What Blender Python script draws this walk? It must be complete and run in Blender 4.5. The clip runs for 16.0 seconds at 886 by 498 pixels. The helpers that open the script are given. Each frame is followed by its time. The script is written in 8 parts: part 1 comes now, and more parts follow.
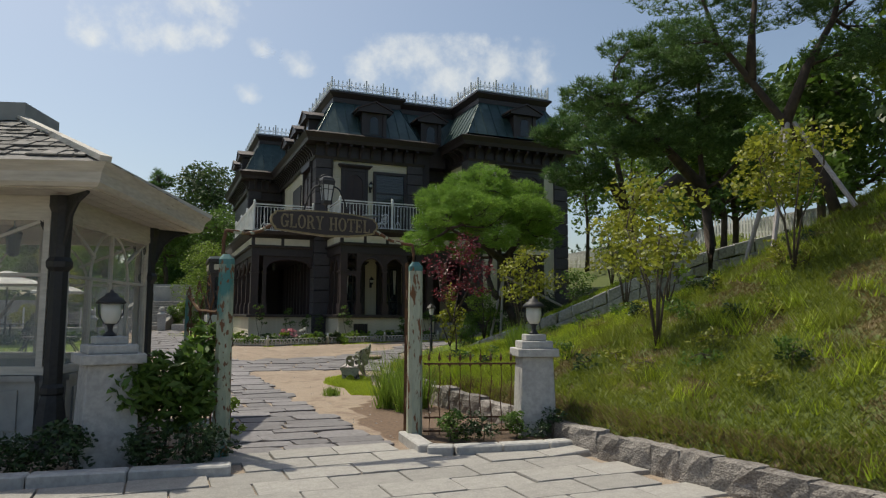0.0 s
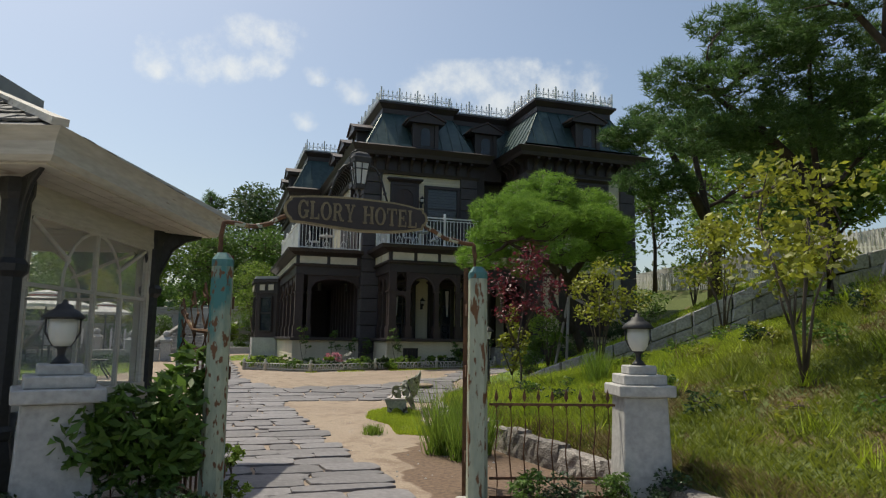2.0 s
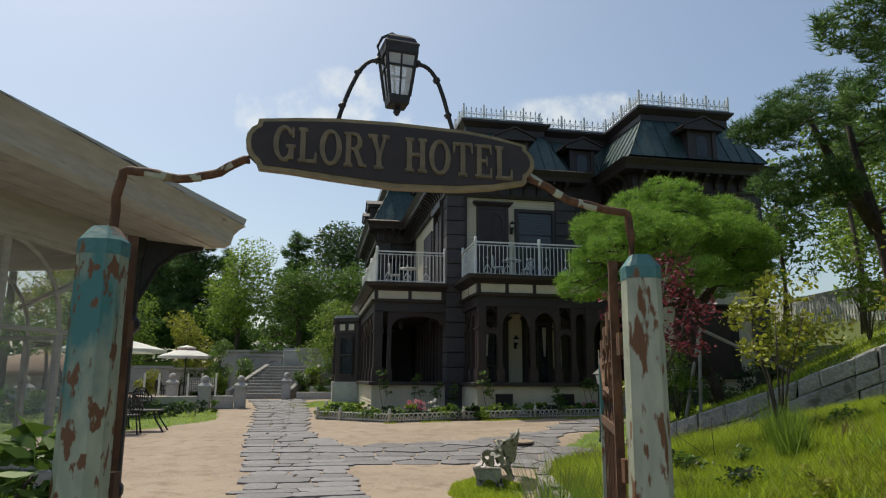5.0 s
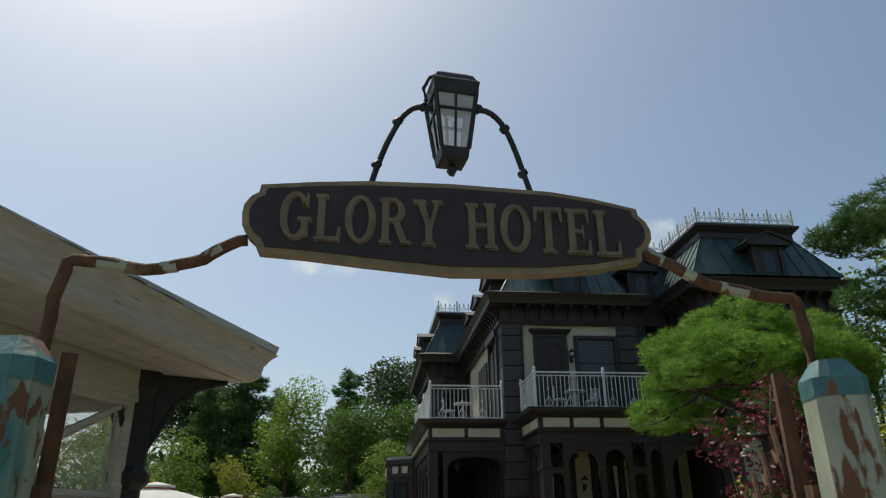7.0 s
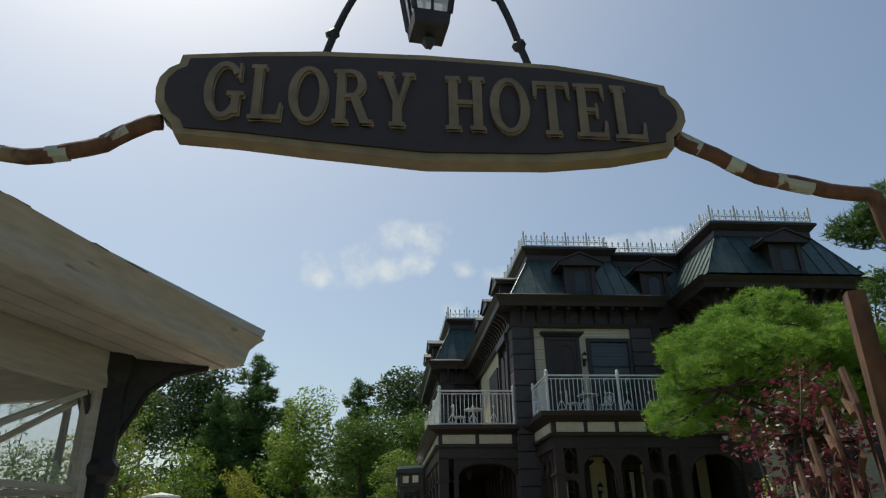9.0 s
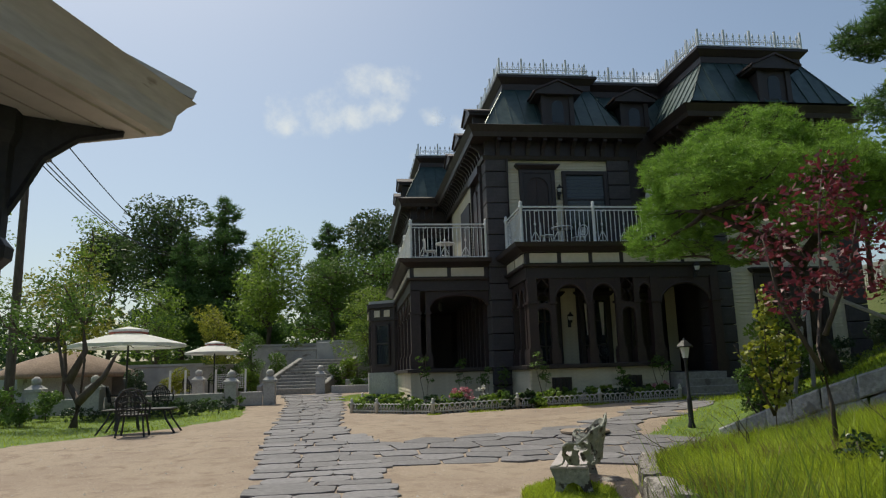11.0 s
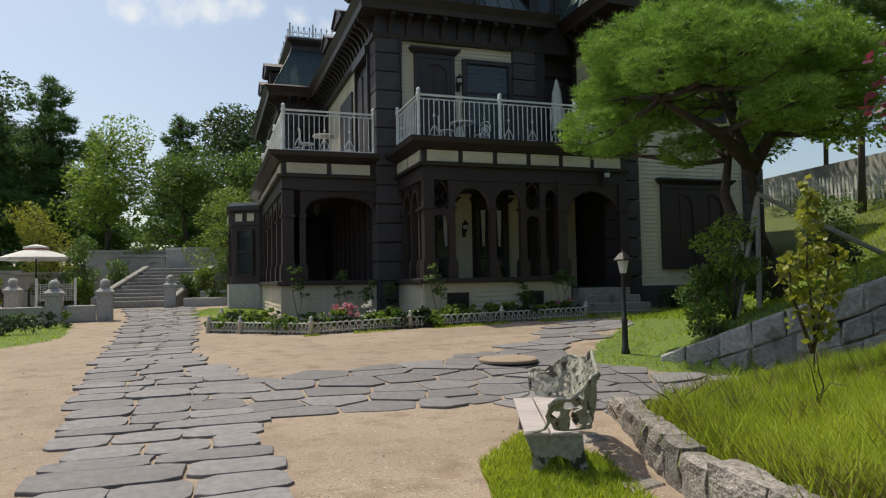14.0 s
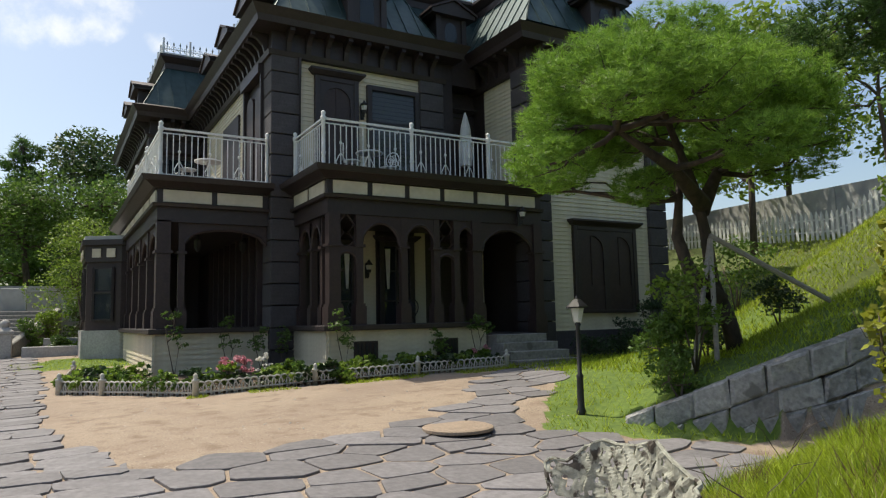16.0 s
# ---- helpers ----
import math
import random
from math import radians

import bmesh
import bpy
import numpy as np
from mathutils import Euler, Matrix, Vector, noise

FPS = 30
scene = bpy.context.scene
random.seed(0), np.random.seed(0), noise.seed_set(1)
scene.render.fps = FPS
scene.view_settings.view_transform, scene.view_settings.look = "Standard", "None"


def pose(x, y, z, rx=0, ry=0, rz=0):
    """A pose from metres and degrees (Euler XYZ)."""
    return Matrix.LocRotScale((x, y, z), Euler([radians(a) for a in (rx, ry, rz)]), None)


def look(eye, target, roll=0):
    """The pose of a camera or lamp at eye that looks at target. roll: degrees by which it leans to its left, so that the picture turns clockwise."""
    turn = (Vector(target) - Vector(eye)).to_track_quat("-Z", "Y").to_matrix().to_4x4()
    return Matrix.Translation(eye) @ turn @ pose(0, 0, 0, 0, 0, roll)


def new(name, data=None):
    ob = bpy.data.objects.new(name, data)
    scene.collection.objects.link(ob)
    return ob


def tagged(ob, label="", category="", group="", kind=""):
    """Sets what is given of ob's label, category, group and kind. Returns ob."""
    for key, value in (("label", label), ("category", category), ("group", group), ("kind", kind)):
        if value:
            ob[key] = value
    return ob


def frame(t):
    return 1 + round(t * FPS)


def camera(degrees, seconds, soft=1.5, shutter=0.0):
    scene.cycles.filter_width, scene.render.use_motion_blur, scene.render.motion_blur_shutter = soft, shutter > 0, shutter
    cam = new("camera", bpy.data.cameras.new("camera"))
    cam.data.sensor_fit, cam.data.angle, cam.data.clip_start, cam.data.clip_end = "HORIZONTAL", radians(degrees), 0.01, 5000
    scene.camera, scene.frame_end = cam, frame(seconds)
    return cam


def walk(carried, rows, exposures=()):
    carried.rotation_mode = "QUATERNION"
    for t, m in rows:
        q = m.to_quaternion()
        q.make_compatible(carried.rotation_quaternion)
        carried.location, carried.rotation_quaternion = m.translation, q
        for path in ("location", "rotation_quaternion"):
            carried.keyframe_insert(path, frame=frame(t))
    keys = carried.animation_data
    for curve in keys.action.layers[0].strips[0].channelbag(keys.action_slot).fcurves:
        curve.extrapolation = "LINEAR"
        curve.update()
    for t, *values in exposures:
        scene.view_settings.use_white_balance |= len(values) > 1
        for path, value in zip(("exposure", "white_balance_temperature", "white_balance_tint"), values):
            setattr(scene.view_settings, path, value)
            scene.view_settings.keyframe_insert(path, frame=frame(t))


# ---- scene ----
cam = camera(66.2, 16.0, soft=1.2)
METRES, EYE, TILT, LEAN, TURN = 12.8, 1.6, 0.0, 0.0, -22.5
ROWS = [
    (0.0, 0.0, 0.0, 0.0, -0.03, 5.55, -0.29),
    (0.5, -0.0047, 0.0411, -0.0004, 1.21, 6.4, -0.24),
    (1.0, -0.007, 0.0816, -0.0007, 2.19, 6.88, -0.37),
    (1.5, -0.0092, 0.1232, -0.0002, 3.26, 7.29, -0.48),
    (2.0, -0.0139, 0.1635, -0.0012, 4.31, 7.55, -0.72),
    (2.5, -0.0163, 0.2044, -0.0003, 5.36, 7.79, -0.73),
    (3.0, -0.0222, 0.2449, 0.0004, 7.4, 8.42, -0.78),
    (5.5, -0.0503, 0.4297, 0.009, 13.22, 12.55, -0.16),
    (6.0, -0.0571, 0.4511, 0.0113, 14.78, 15.29, -0.02),
    (6.5, -0.0639, 0.4644, 0.0143, 15.94, 19.08, 0.24),
    (7.0, -0.0668, 0.4709, 0.0159, 16.69, 22.09, 0.54),
    (7.5, -0.0658, 0.4792, 0.0172, 17.17, 23.65, 0.74),
    (8.0, -0.0661, 0.4915, 0.0167, 17.45, 24.57, 0.7),
    (10.5, -0.0937, 0.5667, -0.0088, 17.84, 14.69, 1.32),
    (11.0, -0.1054, 0.5964, -0.0103, 15.3, 10.31, 1.73),
    (11.5, -0.1202, 0.6331, -0.011, 11.71, 6.39, 1.97),
    (12.0, -0.1354, 0.6667, -0.0106, 8.91, 4.33, 1.91),
    (12.5, -0.1514, 0.7002, -0.0072, 6.42, 3.43, 1.77),
    (13.0, -0.1645, 0.7392, -0.0068, 4.85, 2.78, 1.68),
    (13.5, -0.1805, 0.7745, -0.0063, 4.07, 2.62, 1.54),
    (14.0, -0.1979, 0.8085, -0.0051, 3.68, 2.68, 1.06),
    (14.5, -0.2145, 0.8456, -0.0038, 2.84, 2.88, 0.88),
    (15.0, -0.235, 0.879, -0.0005, -1.22, 3.16, 1.07),
    (15.5, -0.2544, 0.9085, 0.003, -5.52, 4.19, 1.26),
    (16.0, -0.2725, 0.9405, 0.008, -7.39, 5.81, 1.24),
]
walk(cam, [(t, pose(0, 0, EYE, TILT, LEAN, TURN) @ pose(METRES * x, METRES * y, METRES * z, 90 + pitch, roll, yaw)) for t, x, y, z, yaw, pitch, roll in ROWS],
     [(0.0, 0.07, 7100, 6), (3.0, 0.20, 7100, 6), (5.5, 0.15, 7000, 4), (7.0, -0.06, 6900, 2), (8.0, -0.05, 6900, 2), (11.0, 0.0, 7000, 4), (12.0, 0.02, 7000, 6), (13.5, 0.22, 7100, 7), (14.5, 0.22, 7100, 7), (16.0, 0.50, 7100, 7)])

# ---- world, sun ----
SUN_AZ, SUN_EL = -30.0, 62.0          # azimuth from +y, positive to +x
sd = Vector((math.sin(radians(SUN_AZ)) * math.cos(radians(SUN_EL)), math.cos(radians(SUN_AZ)) * math.cos(radians(SUN_EL)), math.sin(radians(SUN_EL))))
world = bpy.data.worlds.new("world")
scene.world = world
world.use_nodes = True
wn = world.node_tree.nodes
sky = wn.new("ShaderNodeTexSky")
sky.sky_type, sky.sun_disc = "NISHITA", False
sky.sun_elevation, sky.sun_rotation = radians(SUN_EL), radians(SUN_AZ)
sky.air_density, sky.dust_density, sky.ozone_density = 1.0, 2.3, 2.0
wn["Background"].inputs["Strength"].default_value = 0.125
world.node_tree.links.new(sky.outputs[0], wn["Background"].inputs["Color"])
sun = new("sun", bpy.data.lights.new("sun", "SUN"))
sun.data.energy, sun.data.angle, sun.data.color = 3.5, radians(0.6), (1.0, 0.95, 0.86)
sun.matrix_world = look(sd * 100, (0, 0, 0))


# ---- materials ----
def mat(name, a, b, rough=0.7, scale=6.0, bump=0.0, metal=0.0, spots=None, spot_amt=0.5, spot_scale=2.0, island=0.0, coat=0.0, stretch=(1, 1, 1), trans=0.0, spots2=None, fleck=9.0):
    """Two-tone noise material: grain at `scale`, blotches a tenth of it; spots: a second colour in patches."""
    m = bpy.data.materials.new(name)
    m.use_nodes = True
    nt = m.node_tree
    n, l = nt.nodes, nt.links
    p = n["Principled BSDF"]
    co = n.new("ShaderNodeTexCoord")
    mp = n.new("ShaderNodeMapping")
    mp.inputs["Scale"].default_value = stretch
    l.new(co.outputs["Object"], mp.inputs["Vector"])

    def noise_tex(s, d):
        t = n.new("ShaderNodeTexNoise")
        t.inputs["Scale"].default_value, t.inputs["Detail"].default_value = s, d
        l.new(mp.outputs[0], t.inputs["Vector"])
        return t.outputs["Fac"]

    def mix(f, c1, c2):
        x = n.new("ShaderNodeMix")
        x.data_type = "RGBA"
        if isinstance(f, float):
            x.inputs[0].default_value = f
        else:
            l.new(f, x.inputs[0])
        for i, c in ((6, c1), (7, c2)):
            if isinstance(c, tuple):
                x.inputs[i].default_value = (*c, 1)
            else:
                l.new(c, x.inputs[i])
        return x.outputs[2]

    def ramp(f, lo, hi):
        r = n.new("ShaderNodeMapRange")
        r.inputs["From Min"].default_value, r.inputs["From Max"].default_value = lo, hi
        l.new(f, r.inputs["Value"])
        return r.outputs[0]

    fine, broad = noise_tex(scale, 6), noise_tex(scale * 0.13, 3)
    c = mix(ramp(fine, 0.3, 0.7), a, b)
    dark = tuple(v * 0.72 for v in a)
    c = mix(ramp(broad, 0.42, 0.75), c, mix(0.5, c, dark))
    if spots:
        f = ramp(noise_tex(spot_scale, 8), 1.0 - spot_amt, 1.0 - spot_amt + 0.06)
        c = mix(f, c, spots)
    if spots2:
        c = mix(ramp(noise_tex(fleck, 8), 0.56, 0.60), c, spots2)
    if island:
        g = n.new("ShaderNodeNewGeometry")
        o = n.new("ShaderNodeObjectInfo")
        ad = n.new("ShaderNodeMath")
        l.new(g.outputs["Random Per Island"], ad.inputs[0])
        l.new(o.outputs["Random"], ad.inputs[1])
        fr = n.new("ShaderNodeMath")
        fr.operation = "FRACT"
        l.new(ad.outputs[0], fr.inputs[0])
        hv = n.new("ShaderNodeHueSaturation")
        l.new(c, hv.inputs["Color"])
        l.new(ramp2(n, l, fr.outputs[0], 1 - island, 1 + island), hv.inputs["Value"])
        c = hv.outputs[0]
    l.new(c, p.inputs["Base Color"])
    p.inputs["Roughness"].default_value, p.inputs["Metallic"].default_value = rough, metal
    p.inputs["Coat Weight"].default_value = coat
    if bump:
        b_ = n.new("ShaderNodeBump")
        b_.inputs["Strength"].default_value, b_.inputs["Distance"].default_value = bump, 0.02
        l.new(fine, b_.inputs["Height"])
        l.new(b_.outputs[0], p.inputs["Normal"])
    if trans:
        tr = n.new("ShaderNodeBsdfTranslucent")
        l.new(c, tr.inputs["Color"])
        ms = n.new("ShaderNodeMixShader")
        ms.inputs[0].default_value = trans
        l.new(p.outputs[0], ms.inputs[1])
        l.new(tr.outputs[0], ms.inputs[2])
        l.new(ms.outputs[0], n["Material Output"].inputs["Surface"])
    return m


def ramp2(n, l, f, lo, hi):
    r = n.new("ShaderNodeMapRange")
    r.inputs["To Min"].default_value, r.inputs["To Max"].default_value = lo, hi
    l.new(f, r.inputs["Value"])
    return r.outputs[0]


def ground_mat():
    """Sand, bank soil and lawn, blended by the mesh's cover attribute (0 sand, 1 bank, 2 lawn) with a ragged edge."""
    m = bpy.data.materials.new("yard_ground")
    m.use_nodes = True
    n, l = m.node_tree.nodes, m.node_tree.links
    p = n["Principled BSDF"]
    p.inputs["Roughness"].default_value = 0.95
    co = n.new("ShaderNodeTexCoord")

    def nz(s, d=6):
        t = n.new("ShaderNodeTexNoise")
        t.inputs["Scale"].default_value, t.inputs["Detail"].default_value = s, d
        l.new(co.outputs["Object"], t.inputs["Vector"])
        return t.outputs["Fac"]

    def rng(f, lo, hi, a=0.0, b=1.0):
        r = n.new("ShaderNodeMapRange")
        for k, v in zip(("From Min", "From Max", "To Min", "To Max"), (lo, hi, a, b)):
            r.inputs[k].default_value = v
        l.new(f, r.inputs["Value"])
        return r.outputs[0]

    def mix(f, c1, c2):
        x = n.new("ShaderNodeMix")
        x.data_type = "RGBA"
        l.new(f, x.inputs[0])
        for i, c in ((6, c1), (7, c2)):
            if isinstance(c, tuple):
                x.inputs[i].default_value = (*c, 1)
            else:
                l.new(c, x.inputs[i])
        return x.outputs[2]

    def attr(nm):
        a = n.new("ShaderNodeAttribute")
        a.attribute_name = nm
        ad = n.new("ShaderNodeMath")
        l.new(a.outputs["Fac"], ad.inputs[0])
        l.new(rng(nz(3.0), 0.2, 0.8, -0.35, 0.35), ad.inputs[1])
        return rng(ad.outputs[0], 0.4, 0.6)

    fine = nz(60)
    sand = mix(rng(fine, 0.3, 0.7), (0.237, 0.181, 0.132), (0.37, 0.295, 0.226))
    sand = mix(rng(nz(0.55, 4), 0.45, 0.7), sand, (0.25, 0.19, 0.145))
    sand = mix(rng(nz(3.2, 7), 0.5, 0.72), sand, (0.20, 0.145, 0.105))
    sand = mix(rng(nz(38, 3), 0.62, 0.68), sand, (0.13, 0.10, 0.075))
    sand = mix(rng(nz(46, 3), 0.64, 0.70), sand, (0.46, 0.42, 0.36))
    soil = mix(rng(nz(14), 0.35, 0.65), (0.06, 0.085, 0.018), (0.10, 0.125, 0.03))
    soil = mix(rng(nz(1.6, 6), 0.6, 0.68), soil, (0.15, 0.105, 0.055))
    lawn = mix(rng(nz(10), 0.35, 0.65), (0.07, 0.12, 0.02), (0.13, 0.19, 0.03))
    earth = mix(rng(nz(20), 0.35, 0.65), (0.10, 0.065, 0.045), (0.18, 0.12, 0.08))
    c = mix(attr("bank"), sand, soil)
    c = mix(attr("lawn"), c, lawn)
    c = mix(attr("earth"), c, earth)
    l.new(c, p.inputs["Base Color"])
    b_ = n.new("ShaderNodeBump")
    b_.inputs["Strength"].default_value, b_.inputs["Distance"].default_value = 0.55, 0.02
    l.new(nz(24, 8), b_.inputs["Height"])
    l.new(b_.outputs[0], p.inputs["Normal"])
    return m


def glass_mat(name, tint, rough=0.02, alpha=0.25):
    m = bpy.data.materials.new(name)
    m.use_nodes = True
    n, l = m.node_tree.nodes, m.node_tree.links
    p = n["Principled BSDF"]
    p.inputs["Base Color"].default_value = (*tint, 1)
    p.inputs["Roughness"].default_value = rough
    tr = n.new("ShaderNodeBsdfTransparent")
    ms = n.new("ShaderNodeMixShader")
    ms.inputs[0].default_value = alpha
    l.new(tr.outputs[0], ms.inputs[1])
    l.new(p.outputs[0], ms.inputs[2])
    l.new(ms.outputs[0], n["Material Output"].inputs["Surface"])
    return m


M_SANDST = mat("sandy_lid", (0.25, 0.19, 0.14), (0.34, 0.265, 0.20), 0.9, 30, 0.5)
M_FLAG = mat("slate_flag", (0.137, 0.130, 0.136), (0.205, 0.195, 0.202), 0.75, 14, 0.35, island=0.2, spots=(0.28, 0.25, 0.22), spot_amt=0.36, spot_scale=1.6)
M_GRANITE = mat("granite", (0.13, 0.115, 0.105), (0.36, 0.33, 0.30), 0.85, 40, 1.2, island=0.3, spots=(0.12, 0.10, 0.085), spot_amt=0.42, spot_scale=5)
M_PAVE = mat("granite_paving", (0.25, 0.238, 0.222), (0.36, 0.345, 0.32), 0.8, 60, 0.3, island=0.14, spots=(0.20, 0.18, 0.155), spot_amt=0.38, spot_scale=1.4)
M_WALLST = mat("grey_blue_stone", (0.23, 0.225, 0.225), (0.42, 0.41, 0.40), 0.85, 18, 1.2, island=0.22, spots=(0.17, 0.165, 0.16), spot_amt=0.40, spot_scale=3.5)
M_OLDST = mat("weathered_stone", (0.34, 0.33, 0.32), (0.48, 0.47, 0.45), 0.85, 18, 0.35, spots=(0.20, 0.18, 0.16), spot_amt=0.38, spot_scale=2.2)
M_DARK = mat("dark_brown_paint", (0.024, 0.0165, 0.0165), (0.038, 0.027, 0.027), 0.5, 12, 0.15)
M_DARK2 = mat("maroon_timber", (0.028, 0.0165, 0.016), (0.045, 0.027, 0.026), 0.55, 14, 0.15)
M_QUOIN = mat("charcoal_block", (0.050, 0.045, 0.049), (0.078, 0.071, 0.076), 0.8, 20, 0.35, island=0.15)
M_CREAM = mat("cream_siding", (0.56, 0.50, 0.37), (0.66, 0.60, 0.46), 0.6, 8, 0.1)
M_ROOF = mat("aged_copper_sheet", (0.030, 0.062, 0.064), (0.062, 0.105, 0.105), 0.45, 4, 0.1, metal=0.35, spots=(0.10, 0.15, 0.145), spot_amt=0.36, spot_scale=0.8)
M_WHITE = mat("white_iron", (0.66, 0.66, 0.64), (0.78, 0.78, 0.76), 0.45, 20, 0.1)
M_CREST = mat("grey_crest_iron", (0.55, 0.58, 0.60), (0.70, 0.72, 0.74), 0.4, 20, 0.0)
M_BLACK = mat("black_iron", (0.012, 0.012, 0.013), (0.026, 0.026, 0.028), 0.6, 24, 0.2)
M_RUST = mat("rusty_iron", (0.065, 0.030, 0.016), (0.17, 0.078, 0.034), 0.8, 30, 0.4, spots=(0.20, 0.15, 0.075), spot_amt=0.38, spot_scale=7, stretch=(1, 1, 0.5))
M_TURQ = mat("peeling_turquoise", (0.24, 0.28, 0.21), (0.36, 0.39, 0.29), 0.6, 20, 0.3, spots=(0.045, 0.17, 0.165), spot_amt=0.49, spot_scale=3.0, stretch=(1, 1, 0.4), spots2=(0.13, 0.055, 0.02), fleck=26.0)
M_CREAMP = mat("peeling_cream", (0.28, 0.31, 0.24), (0.40, 0.42, 0.32), 0.6, 20, 0.3, spots=(0.09, 0.23, 0.21), spot_amt=0.45, spot_scale=2.6, stretch=(1, 1, 0.3), spots2=(0.14, 0.06, 0.022), fleck=17.0)
M_TEAL = mat("teal_cap_paint", (0.04, 0.14, 0.145), (0.08, 0.22, 0.21), 0.6, 20, 0.3, spots=(0.15, 0.07, 0.03), spot_amt=0.45, spot_scale=9)
M_OLDWHITE = mat("aged_white_edging", (0.40, 0.39, 0.35), (0.55, 0.54, 0.49), 0.7, 20, 0.2)
M_BRONZE = mat("worn_bronze_letter_face", (0.12, 0.094, 0.056), (0.20, 0.16, 0.095), 0.55, 18, 0.1)
M_CLOUDY = glass_mat("cloudy_lantern_glass", (0.72, 0.74, 0.74), 0.3, 0.55)
M_WEATH = mat("weathered_white_timber", (0.44, 0.41, 0.36), (0.58, 0.55, 0.49), 0.75, 5, 0.25, stretch=(1, 1, 7), spots=(0.26, 0.22, 0.18), spot_amt=0.34, spot_scale=2)
M_SHINGLE = mat("grey_wood_shingle", (0.10, 0.095, 0.09), (0.20, 0.19, 0.18), 0.85, 10, 0.4, island=0.4)
M_GREYP = mat("grey_panel_paint", (0.26, 0.26, 0.25), (0.36, 0.36, 0.34), 0.6, 6, 0.1)
M_GLASS = glass_mat("dusty_glass", (0.55, 0.58, 0.58), 0.05, 0.12)
M_DGLASS = glass_mat("dark_window_glass", (0.03, 0.04, 0.05), 0.04, 0.85)
M_LAMPW = mat("milk_glass", (0.70, 0.70, 0.66), (0.78, 0.78, 0.74), 0.25, 8, 0.0, trans=0.3)
M_BARK = mat("bark", (0.06, 0.045, 0.035), (0.13, 0.10, 0.08), 0.9, 14, 0.9, stretch=(1, 1, 0.3))
M_PINEBARK = mat("pine_bark", (0.035, 0.026, 0.022), (0.09, 0.065, 0.05), 0.9, 10, 0.9, stretch=(1, 1, 0.5))
M_PINE = mat("pine_needles", (0.13, 0.25, 0.035), (0.24, 0.40, 0.06), 0.55, 2.0, 0, island=0.4, trans=0.45)
M_PINED = mat("dark_pine_needles", (0.06, 0.125, 0.035), (0.12, 0.21, 0.055), 0.6, 2.0, 0, island=0.35, trans=0.4)
M_LEAF = mat("green_leaf", (0.08, 0.15, 0.025), (0.13, 0.22, 0.04), 0.5, 1.5, 0, island=0.35, trans=0.4)
M_LEAFL = mat("light_green_leaf", (0.15, 0.24, 0.03), (0.22, 0.32, 0.05), 0.5, 1.5, 0, island=0.3, trans=0.45)
M_LEAFY = mat("yellow_green_leaf", (0.22, 0.24, 0.03), (0.30, 0.32, 0.04), 0.5, 1.5, 0, island=0.3, trans=0.45)
M_LEAFD = mat("dark_leaf", (0.02, 0.05, 0.015), (0.045, 0.085, 0.025), 0.4, 1.5, 0, island=0.35, trans=0.25)
M_LEAFF = mat("far_tree_leaf", (0.05, 0.09, 0.028), (0.09, 0.14, 0.04), 0.5, 1.5, 0, island=0.35, trans=0.35)
M_LEAFR = mat("maroon_leaf", (0.10, 0.018, 0.03), (0.19, 0.03, 0.045), 0.45, 1.5, 0, island=0.4, trans=0.4)
M_GRASS = mat("grass_blades", (0.26, 0.35, 0.024), (0.42, 0.50, 0.05), 0.5, 0.8, 0, island=0.4, trans=0.45)
# darker than M_GRASS: tree shade on the slope is put into its colour
M_SHADEGRASS = mat("shaded_slope_grass", (0.15, 0.195, 0.021), (0.24, 0.275, 0.037), 0.6, 0.8, 0, island=0.25, trans=0.42)
M_DEADGRASS = mat("dead_brown_grass", (0.15, 0.115, 0.045), (0.25, 0.20, 0.08), 0.7, 0.8, 0, island=0.3, trans=0.3)
M_LAWN = mat("lawn_soil", (0.08, 0.13, 0.02), (0.13, 0.19, 0.035), 0.95, 9, 0.4)
M_WHITEC = mat("white_canvas", (0.74, 0.73, 0.70), (0.80, 0.79, 0.76), 0.8, 8, 0.05, trans=0.25)
M_REDC = mat("red_trim_canvas", (0.35, 0.10, 0.08), (0.45, 0.14, 0.10), 0.8, 8, 0.05)
M_GOLD = mat("tarnished_gold", (0.19, 0.15, 0.08), (0.31, 0.245, 0.13), 0.5, 18, 0.1, metal=0.2)
M_SIGN = mat("sign_board_brown", (0.022, 0.015, 0.014), (0.035, 0.024, 0.022), 0.55, 16, 0.15)
M_CONC = mat("pale_concrete", (0.34, 0.34, 0.33), (0.46, 0.46, 0.44), 0.85, 3, 0.2, spots=(0.30, 0.30, 0.29), spot_amt=0.38, spot_scale=0.6)
M_WOODP = mat("worn_bench_plank", (0.34, 0.30, 0.29), (0.47, 0.42, 0.41), 0.7, 6, 0.3, stretch=(6, 0.5, 6))
M_STEP = mat("step_stone", (0.20, 0.19, 0.18), (0.32, 0.31, 0.29), 0.85, 14, 0.4, spots=(0.13, 0.12, 0.11), spot_amt=0.4, spot_scale=2.0)
M_BENCH = mat("flaking_verdigris_iron", (0.20, 0.205, 0.165), (0.38, 0.38, 0.32), 0.6, 22, 0.5, spots=(0.05, 0.04, 0.03), spot_amt=0.45, spot_scale=10)
M_THATCH = mat("thatch", (0.20, 0.14, 0.10), (0.30, 0.22, 0.16), 0.95, 12, 0.6)
M_FLOWER = mat("pink_flower", (0.55, 0.20, 0.25), (0.70, 0.40, 0.42), 0.6, 3, 0, island=0.3, trans=0.3)
M_FLOWERW = mat("white_flower", (0.70, 0.68, 0.62), (0.8, 0.78, 0.74), 0.6, 3, 0, trans=0.3)
